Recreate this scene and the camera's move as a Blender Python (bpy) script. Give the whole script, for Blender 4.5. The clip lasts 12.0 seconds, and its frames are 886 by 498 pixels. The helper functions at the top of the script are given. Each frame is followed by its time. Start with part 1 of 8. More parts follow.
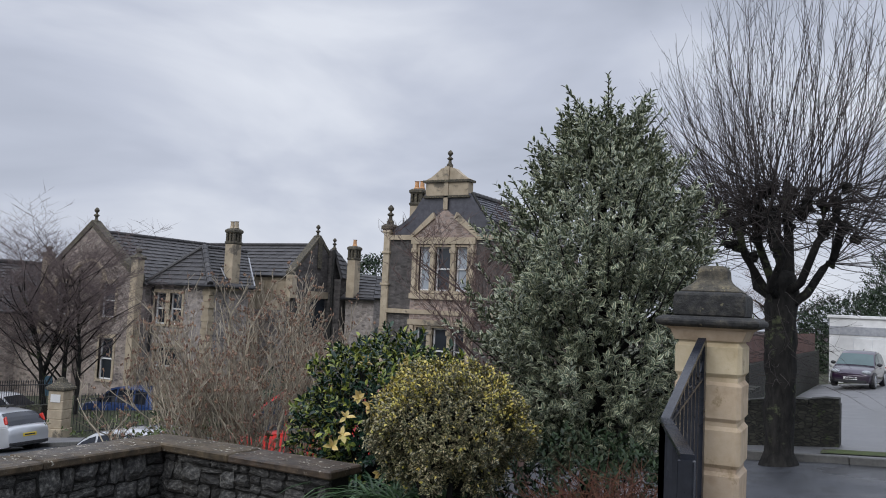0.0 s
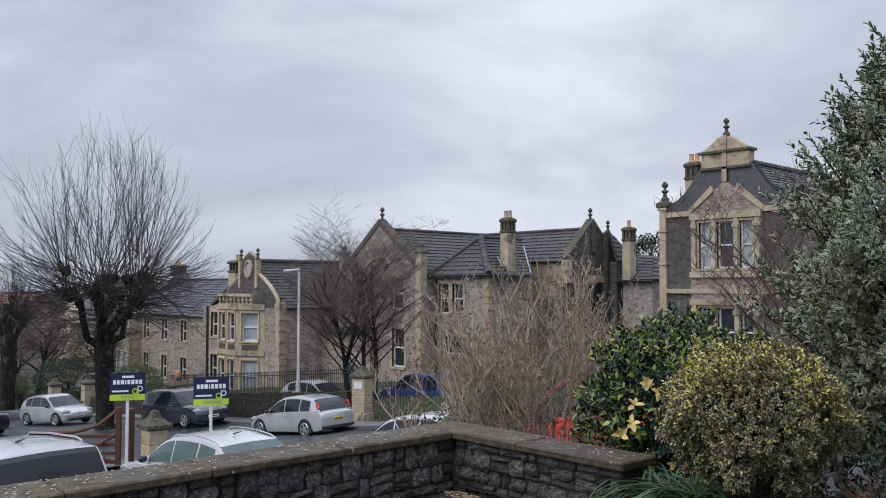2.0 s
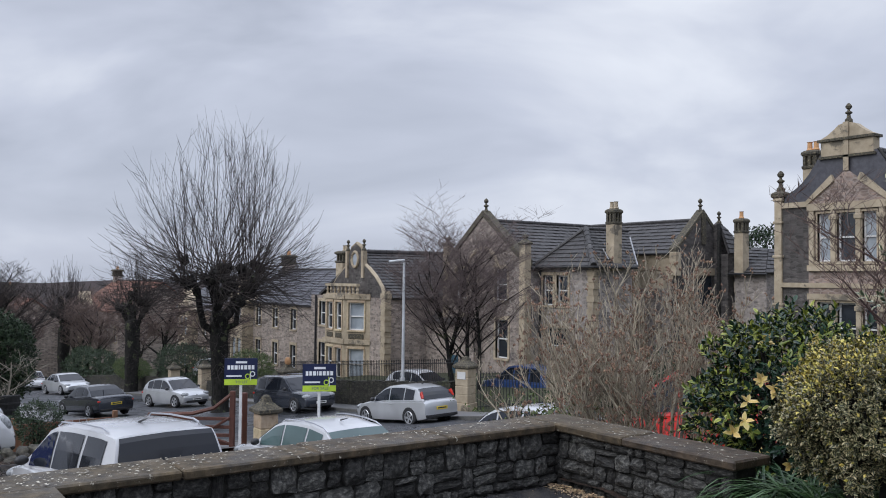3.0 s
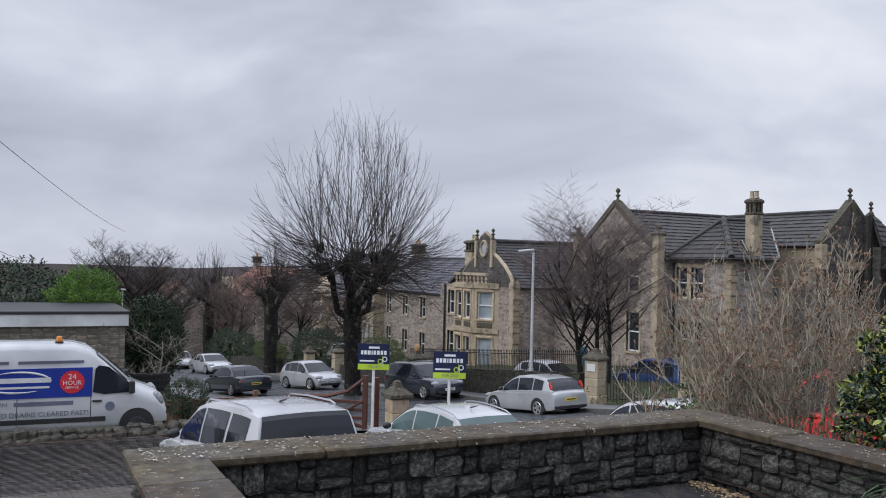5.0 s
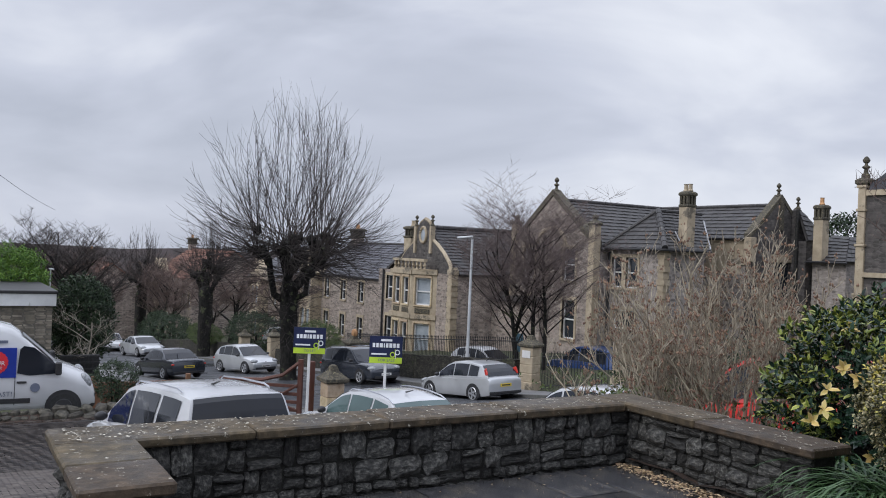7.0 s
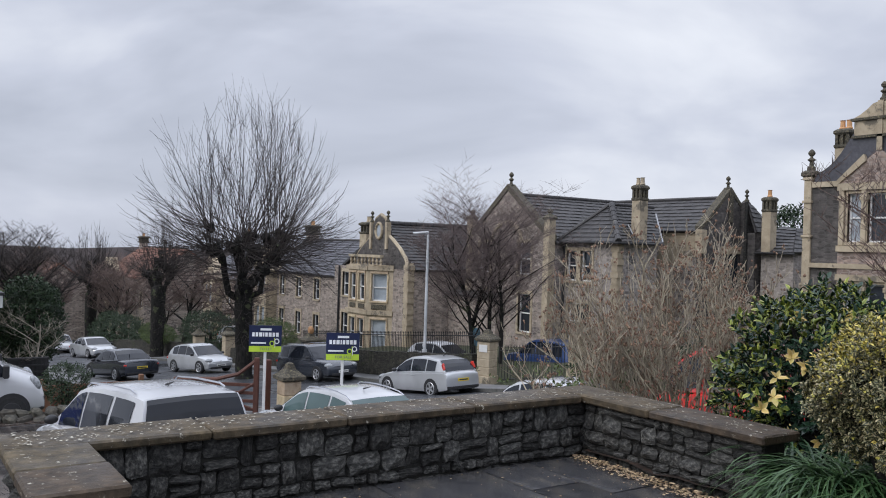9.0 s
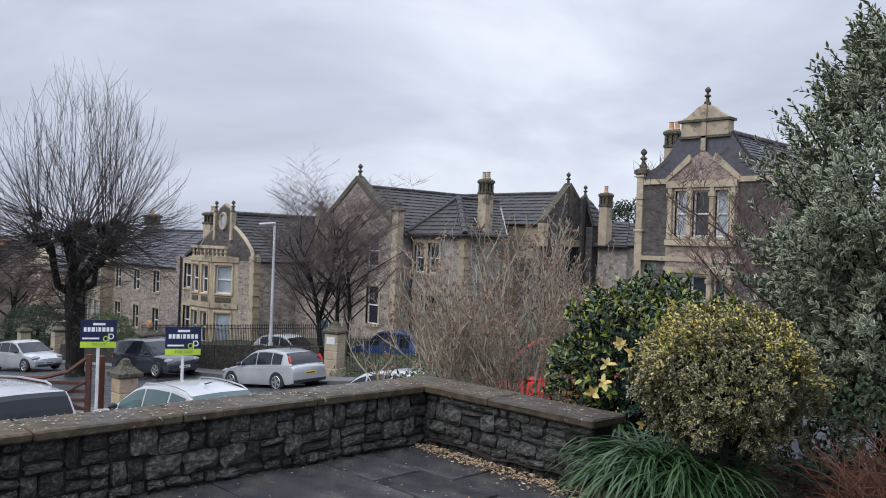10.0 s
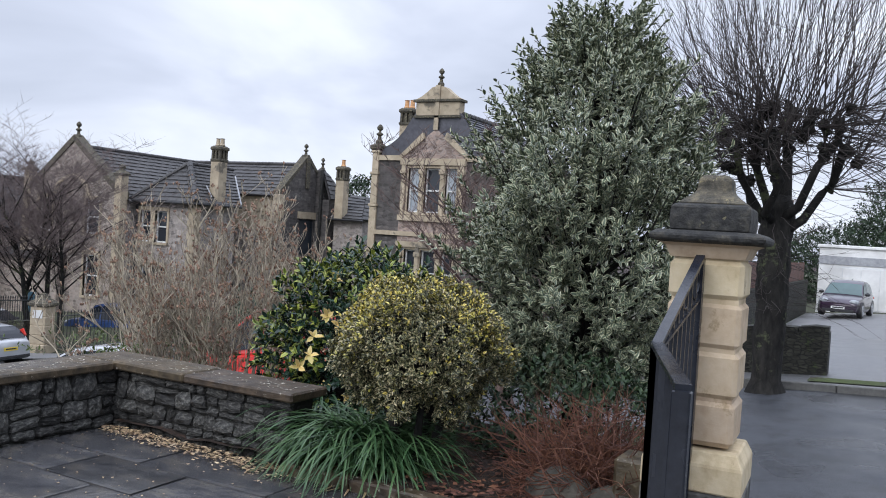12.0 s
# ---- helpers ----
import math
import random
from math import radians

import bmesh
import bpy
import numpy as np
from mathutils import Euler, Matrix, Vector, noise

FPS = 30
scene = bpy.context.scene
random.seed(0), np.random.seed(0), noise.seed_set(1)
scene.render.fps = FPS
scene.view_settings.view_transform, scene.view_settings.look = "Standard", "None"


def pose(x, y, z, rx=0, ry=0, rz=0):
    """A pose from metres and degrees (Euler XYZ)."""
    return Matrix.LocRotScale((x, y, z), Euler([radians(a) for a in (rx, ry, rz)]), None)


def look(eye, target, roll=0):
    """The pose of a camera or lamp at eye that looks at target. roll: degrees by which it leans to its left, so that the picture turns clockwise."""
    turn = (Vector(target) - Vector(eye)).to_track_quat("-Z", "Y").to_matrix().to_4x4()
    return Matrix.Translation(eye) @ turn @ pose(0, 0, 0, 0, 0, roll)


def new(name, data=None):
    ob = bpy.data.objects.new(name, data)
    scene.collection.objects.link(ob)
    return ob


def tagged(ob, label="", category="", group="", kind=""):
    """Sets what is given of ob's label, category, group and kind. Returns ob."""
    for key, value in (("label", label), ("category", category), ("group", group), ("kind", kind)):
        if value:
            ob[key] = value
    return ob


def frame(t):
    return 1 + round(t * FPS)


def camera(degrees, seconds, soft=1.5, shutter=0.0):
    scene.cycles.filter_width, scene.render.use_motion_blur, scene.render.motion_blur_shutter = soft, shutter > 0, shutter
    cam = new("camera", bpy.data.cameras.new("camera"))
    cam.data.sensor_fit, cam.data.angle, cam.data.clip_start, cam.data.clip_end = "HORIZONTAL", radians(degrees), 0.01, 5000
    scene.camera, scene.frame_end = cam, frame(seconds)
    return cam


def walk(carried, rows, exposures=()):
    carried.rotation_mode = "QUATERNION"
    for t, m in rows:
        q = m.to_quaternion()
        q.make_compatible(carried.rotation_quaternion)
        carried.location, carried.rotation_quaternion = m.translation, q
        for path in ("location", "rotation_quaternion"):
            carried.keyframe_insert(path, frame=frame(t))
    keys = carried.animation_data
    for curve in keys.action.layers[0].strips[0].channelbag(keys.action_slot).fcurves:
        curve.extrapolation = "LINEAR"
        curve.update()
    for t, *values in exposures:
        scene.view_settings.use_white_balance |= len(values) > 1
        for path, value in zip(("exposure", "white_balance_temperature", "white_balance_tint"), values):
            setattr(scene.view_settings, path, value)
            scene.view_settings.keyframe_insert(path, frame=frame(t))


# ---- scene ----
cam = camera(55.4, 12.0, soft=1.0)
PATH = [
    (0, (-0.658, 0.699, 1.675), (-1.636, 2.438, 1.817), 2.7),
    (0.5, (-0.634, 0.736, 1.675), (-1.77, 2.377, 1.8), 1.9),
    (1, (-0.724, 0.794, 1.676), (-2.01, 2.321, 1.783), 1.2),
    (1.5, (-0.822, 0.892, 1.663), (-2.237, 2.301, 1.769), 0.3),
    (2, (-0.853, 0.915, 1.664), (-2.332, 2.259, 1.754), 0.1),
    (2.5, (-0.843, 0.903, 1.668), (-2.423, 2.127, 1.74), 0.2),
    (3, (-0.873, 0.925, 1.658), (-2.506, 2.078, 1.726), 0.6),
    (3.5, (-0.882, 0.928, 1.651), (-2.558, 2.017, 1.713), 1),
    (3.7, (-0.888, 0.933, 1.654), (-2.589, 1.983, 1.712), 1),
    (5.3, (-0.949, 0.877, 1.631), (-2.74, 1.765, 1.668), 1.4),
    (5.5, (-0.949, 0.876, 1.627), (-2.738, 1.768, 1.66), 1.4),
    (6, (-0.932, 0.881, 1.624), (-2.712, 1.793, 1.644), 1.6),
    (6.5, (-0.921, 0.884, 1.623), (-2.683, 1.831, 1.635), 1.9),
    (7, (-0.928, 0.902, 1.616), (-2.647, 1.923, 1.627), 2.5),
    (9, (-0.923, 0.898, 1.618), (-2.587, 2.008, 1.622), 1.8),
    (9.5, (-0.923, 0.913, 1.62), (-2.554, 2.071, 1.622), 1.8),
    (10, (-0.892, 0.928, 1.618), (-2.332, 2.315, 1.615), 2.1),
    (10.5, (-0.864, 0.994, 1.621), (-2.225, 2.461, 1.617), 2.3),
    (11, (-0.87, 1.106, 1.613), (-2.198, 2.602, 1.613), 2.5),
    (11.5, (-0.846, 1.189, 1.605), (-2.045, 2.79, 1.607), 2.9),
    (12, (-0.822, 1.24, 1.603), (-1.776, 2.998, 1.567), 3.7),
]
walk(cam, [(t, look(eye, target, roll)) for t, eye, target, roll in PATH], exposures=[(0, -0.14, 6350, 10), (1.0, 0.0, 6350, 10), (3.5, -0.04, 6300, 10), (5.5, -0.05, 6420, 10), (7.0, 0.02, 6430, 10), (9.0, 0.03, 6420, 10), (10.0, 0.12, 6300, 10), (11.0, 0.22, 6250, 10), (12, 0.31, 6200, 10)])
# ---- light ----
SUN_EL, SUN_AZ = radians(36), radians(188)
world = bpy.data.worlds.new("overcast_sky")
scene.world = world
world.use_nodes = True
wn, wl = world.node_tree.nodes, world.node_tree.links
wn.clear()


def wnode(kind, **kw):
    n = wn.new(kind)
    for k, v in kw.items():
        n.inputs[k].default_value = v
    return n


w_out, w_bg = wnode("ShaderNodeOutputWorld"), wnode("ShaderNodeBackground")
w_sky = wnode("ShaderNodeTexSky")
w_sky.sky_type, w_sky.sun_disc = "NISHITA", False
w_sky.sun_elevation, w_sky.sun_rotation = SUN_EL, SUN_AZ
w_dim = wnode("ShaderNodeVectorMath")
w_dim.operation = "SCALE"
w_dim.inputs["Scale"].default_value = 0.07
w_tc, w_map = wnode("ShaderNodeTexCoord"), wnode("ShaderNodeMapping")
w_map.inputs["Scale"].default_value = (1.5, 1.5, 4.0)
w_map.inputs["Location"].default_value = (3.1, 0.4, 0.55)
w_big = wnode("ShaderNodeTexNoise", Scale=1.6, Detail=5.0, Roughness=0.48, Distortion=0.35)
w_ramp = wnode("ShaderNodeValToRGB")
w_ramp.color_ramp.elements[0].position, w_ramp.color_ramp.elements[0].color = 0.33, (0.455, 0.49, 0.58, 1)
w_ramp.color_ramp.elements[1].position, w_ramp.color_ramp.elements[1].color = 0.68, (0.86, 0.888, 0.96, 1)
mid = w_ramp.color_ramp.elements.new(0.5)
mid.color = (0.62, 0.655, 0.76, 1)
w_mix = wnode("ShaderNodeMix")
w_mix.data_type = "RGBA"
w_mix.inputs["Factor"].default_value = 0.93
wl.new(w_tc.outputs["Generated"], w_map.inputs["Vector"])
wl.new(w_map.outputs["Vector"], w_big.inputs["Vector"])
wl.new(w_big.outputs["Fac"], w_ramp.inputs["Fac"])
wl.new(w_sky.outputs["Color"], w_dim.inputs[0])
wl.new(w_dim.outputs["Vector"], w_mix.inputs["A"])
wl.new(w_ramp.outputs["Color"], w_mix.inputs["B"])
# an overcast sky is brightest overhead
w_sep, w_zen, w_gain = wnode("ShaderNodeSeparateXYZ"), wnode("ShaderNodeMapRange"), wnode("ShaderNodeVectorMath")
w_gain.operation = "SCALE"
for key, v in (("From Min", 0.36), ("From Max", 1.0), ("To Min", 1.0), ("To Max", 2.7)):
    w_zen.inputs[key].default_value = v
wl.new(w_tc.outputs["Generated"], w_sep.inputs["Vector"])
wl.new(w_sep.outputs["Z"], w_zen.inputs["Value"])
wl.new(w_mix.outputs["Result"], w_gain.inputs[0])
wl.new(w_zen.outputs["Result"], w_gain.inputs["Scale"])
wl.new(w_gain.outputs["Vector"], w_bg.inputs["Color"])
wl.new(w_bg.outputs["Background"], w_out.inputs["Surface"])
w_bg.inputs["Strength"].default_value = 1.0

sun_data = bpy.data.lights.new("sun", "SUN")
sun_data.energy, sun_data.angle, sun_data.color = 1.2, radians(40), (1.0, 0.975, 0.945)
sun = new("sun", sun_data)
sun.matrix_world = look((0, 0, 0), (-math.sin(SUN_AZ) * math.cos(SUN_EL), -math.cos(SUN_AZ) * math.cos(SUN_EL), -math.sin(SUN_EL)))

# ---- materials ----


def material(name, colours, rough=0.8, scale=6.0, big=0.6, bump=0.2, metal=0.0, rand=0.0, island=0.0, spec=0.5, coat=0.0,
             stretch=(1, 1, 1), stain=None, stain_at=0.6, rough_var=0.0, detail=6.0):
    """Noise between the colours at a fine scale, a broad drift over it, relief, and a shade of its own for each object or island."""
    m = bpy.data.materials.new(name)
    m.use_nodes = True
    nt = m.node_tree
    n, l = nt.nodes, nt.links
    b = n["Principled BSDF"]
    tc, mp = n.new("ShaderNodeTexCoord"), n.new("ShaderNodeMapping")
    mp.inputs["Scale"].default_value = stretch
    l.new(tc.outputs["Object"], mp.inputs["Vector"])
    fine, broad = n.new("ShaderNodeTexNoise"), n.new("ShaderNodeTexNoise")
    fine.inputs["Scale"].default_value, fine.inputs["Detail"].default_value = scale, detail
    fine.inputs["Roughness"].default_value = 0.62
    broad.inputs["Scale"].default_value, broad.inputs["Detail"].default_value = big, 3.0
    for t in (fine, broad):
        l.new(mp.outputs["Vector"], t.inputs["Vector"])
    ramp = n.new("ShaderNodeValToRGB")
    el = ramp.color_ramp.elements
    while len(el) < len(colours):
        el.new(0.5)
    for k, c in enumerate(colours):
        el[k].position = 0.3 + 0.4 * k / max(1, len(colours) - 1)
        el[k].color = (*c, 1)
    l.new(fine.outputs["Fac"], ramp.inputs["Fac"])
    col = ramp.outputs["Color"]
    hsv = n.new("ShaderNodeHueSaturation")
    val = n.new("ShaderNodeMapRange")
    val.inputs["From Min"].default_value, val.inputs["From Max"].default_value = 0.3, 0.7
    val.inputs["To Min"].default_value, val.inputs["To Max"].default_value = 0.78, 1.2
    l.new(broad.outputs["Fac"], val.inputs["Value"])
    v = val.outputs["Result"]
    if rand or island:
        src = n.new("ShaderNodeObjectInfo").outputs["Random"] if rand else n.new("ShaderNodeNewGeometry").outputs["Random Per Island"]
        mr = n.new("ShaderNodeMapRange")
        mr.inputs["To Min"].default_value, mr.inputs["To Max"].default_value = 1 - (rand or island), 1 + (rand or island)
        l.new(src, mr.inputs["Value"])
        mul = n.new("ShaderNodeMath")
        mul.operation = "MULTIPLY"
        l.new(v, mul.inputs[0])
        l.new(mr.outputs["Result"], mul.inputs[1])
        v = mul.outputs["Value"]
        hue = n.new("ShaderNodeMapRange")
        hue.inputs["To Min"].default_value, hue.inputs["To Max"].default_value = 0.488, 0.512
        l.new(src, hue.inputs["Value"])
        l.new(hue.outputs["Result"], hsv.inputs["Hue"])
    l.new(v, hsv.inputs["Value"])
    l.new(col, hsv.inputs["Color"])
    col = hsv.outputs["Color"]
    if stain:
        st, sr, mx = n.new("ShaderNodeTexNoise"), n.new("ShaderNodeMapRange"), n.new("ShaderNodeMix")
        st.inputs["Scale"].default_value, st.inputs["Detail"].default_value, st.inputs["Roughness"].default_value = stain[3], 8.0, 0.7
        l.new(tc.outputs["Object"], st.inputs["Vector"])
        sr.inputs["From Min"].default_value, sr.inputs["From Max"].default_value = stain_at, stain_at + 0.06
        l.new(st.outputs["Fac"], sr.inputs["Value"])
        mx.data_type = "RGBA"
        mx.inputs["B"].default_value = (*stain[:3], 1)
        l.new(sr.outputs["Result"], mx.inputs["Factor"])
        l.new(col, mx.inputs["A"])
        col = mx.outputs["Result"]
    l.new(col, b.inputs["Base Color"])
    b.inputs["Roughness"].default_value, b.inputs["Metallic"].default_value = rough, metal
    b.inputs["Specular IOR Level"].default_value, b.inputs["Coat Weight"].default_value = spec, coat
    if rough_var:
        rr = n.new("ShaderNodeMapRange")
        rr.inputs["From Min"].default_value, rr.inputs["From Max"].default_value = 0.35, 0.65
        rr.inputs["To Min"].default_value, rr.inputs["To Max"].default_value = max(0.03, rough - rough_var), min(1, rough + rough_var)
        l.new(broad.outputs["Fac"], rr.inputs["Value"])
        l.new(rr.outputs["Result"], b.inputs["Roughness"])
    if bump:
        bp = n.new("ShaderNodeBump")
        bp.inputs["Strength"].default_value, bp.inputs["Distance"].default_value = bump, 0.03
        l.new(fine.outputs["Fac"], bp.inputs["Height"])
        l.new(bp.outputs["Normal"], b.inputs["Normal"])
    return m


def rubble(name, a, b_, joint, size=0.28, bump=0.8, stain=None, flat=1.9, wild=0.75):
    """Walling of squared rubble: courses of uneven stones with paler joints, in metres."""
    m = material(name, [a, b_], rough=0.9, scale=4.0, big=0.25, bump=0.0, stain=stain, stain_at=0.58)
    n, l = m.node_tree.nodes, m.node_tree.links
    bs = n["Principled BSDF"]
    geo, mp = n.new("ShaderNodeTexCoord"), n.new("ShaderNodeMapping")
    mp.inputs["Scale"].default_value = (1 / size, 1 / size, flat / size)
    l.new(geo.outputs["Object"], mp.inputs["Vector"])
    vo, ve = n.new("ShaderNodeTexVoronoi"), n.new("ShaderNodeTexVoronoi")
    ve.feature = "DISTANCE_TO_EDGE"
    for t in (vo, ve):
        t.inputs["Scale"].default_value, t.inputs["Randomness"].default_value = 1.0, wild
        l.new(mp.outputs["Vector"], t.inputs["Vector"])
    sep, mr, hs = n.new("ShaderNodeSeparateColor"), n.new("ShaderNodeMapRange"), n.new("ShaderNodeHueSaturation")
    l.new(vo.outputs["Color"], sep.inputs["Color"])
    mr.inputs["To Min"].default_value, mr.inputs["To Max"].default_value = 0.6, 1.4
    l.new(sep.outputs["Red"], mr.inputs["Value"])
    l.new(mr.outputs["Result"], hs.inputs["Value"])
    src = bs.inputs["Base Color"].links[0].from_socket
    l.new(src, hs.inputs["Color"])
    edge, mx = n.new("ShaderNodeMapRange"), n.new("ShaderNodeMix")
    edge.inputs["From Min"].default_value, edge.inputs["From Max"].default_value = 0.03, 0.09
    l.new(ve.outputs["Distance"], edge.inputs["Value"])
    mx.data_type = "RGBA"
    mx.inputs["A"].default_value = (*joint, 1)
    l.new(edge.outputs["Result"], mx.inputs["Factor"])
    l.new(hs.outputs["Color"], mx.inputs["B"])
    l.new(mx.outputs["Result"], bs.inputs["Base Color"])
    bp = n.new("ShaderNodeBump")
    bp.inputs["Strength"].default_value, bp.inputs["Distance"].default_value = bump, 0.03
    l.new(edge.outputs["Result"], bp.inputs["Height"])
    l.new(bp.outputs["Normal"], bs.inputs["Normal"])
    return m


def leaf_material(name, mid_c, edge_c, edge_at=0.55, rough=0.35, var=0.35, edge_soft=0.12, hue=0.02):
    """A glossy leaf whose margin has its own colour; the leaf's own coordinates tell rib from margin."""
    m = bpy.data.materials.new(name)
    m.use_nodes = True
    n, l = m.node_tree.nodes, m.node_tree.links
    b = n["Principled BSDF"]
    uv, sep, ab = n.new("ShaderNodeUVMap"), n.new("ShaderNodeSeparateXYZ"), n.new("ShaderNodeMath")
    l.new(uv.outputs["UV"], sep.inputs["Vector"])
    ab.operation = "ABSOLUTE"
    l.new(sep.outputs["X"], ab.inputs[0])
    ns = n.new("ShaderNodeTexNoise")
    ns.inputs["Scale"].default_value = 25.0
    tc = n.new("ShaderNodeTexCoord")
    l.new(tc.outputs["Object"], ns.inputs["Vector"])
    add = n.new("ShaderNodeMath")
    add.operation = "MULTIPLY_ADD"
    add.inputs[1].default_value = 0.5
    l.new(ns.outputs["Fac"], add.inputs[0])
    l.new(ab.outputs["Value"], add.inputs[2])
    mr = n.new("ShaderNodeMapRange")
    mr.inputs["From Min"].default_value, mr.inputs["From Max"].default_value = edge_at + 0.25 - edge_soft, edge_at + 0.25 + edge_soft
    l.new(add.outputs["Value"], mr.inputs["Value"])
    mx = n.new("ShaderNodeMix")
    mx.data_type = "RGBA"
    mx.inputs["A"].default_value, mx.inputs["B"].default_value = (*mid_c, 1), (*edge_c, 1)
    l.new(mr.outputs["Result"], mx.inputs["Factor"])
    g, vr, hr, hs = n.new("ShaderNodeNewGeometry"), n.new("ShaderNodeMapRange"), n.new("ShaderNodeMapRange"), n.new("ShaderNodeHueSaturation")
    vr.inputs["To Min"].default_value, vr.inputs["To Max"].default_value = 1 - var, 1 + var
    hr.inputs["To Min"].default_value, hr.inputs["To Max"].default_value = 0.5 + hue, 0.5 - hue
    l.new(g.outputs["Random Per Island"], vr.inputs["Value"])
    l.new(g.outputs["Random Per Island"], hr.inputs["Value"])
    l.new(vr.outputs["Result"], hs.inputs["Value"])
    l.new(hr.outputs["Result"], hs.inputs["Hue"])
    l.new(mx.outputs["Result"], hs.inputs["Color"])
    l.new(hs.outputs["Color"], b.inputs["Base Color"])
    b.inputs["Roughness"].default_value = rough
    return m


def glass_material(name, tint, rough=0.04, spec=0.9):
    """Window glass before a dark room: a dark glossy sheet."""
    return material(name, [tint, tuple(1.25 * c for c in tint)], rough=rough, scale=1.5, big=0.5, bump=0.0, spec=spec)


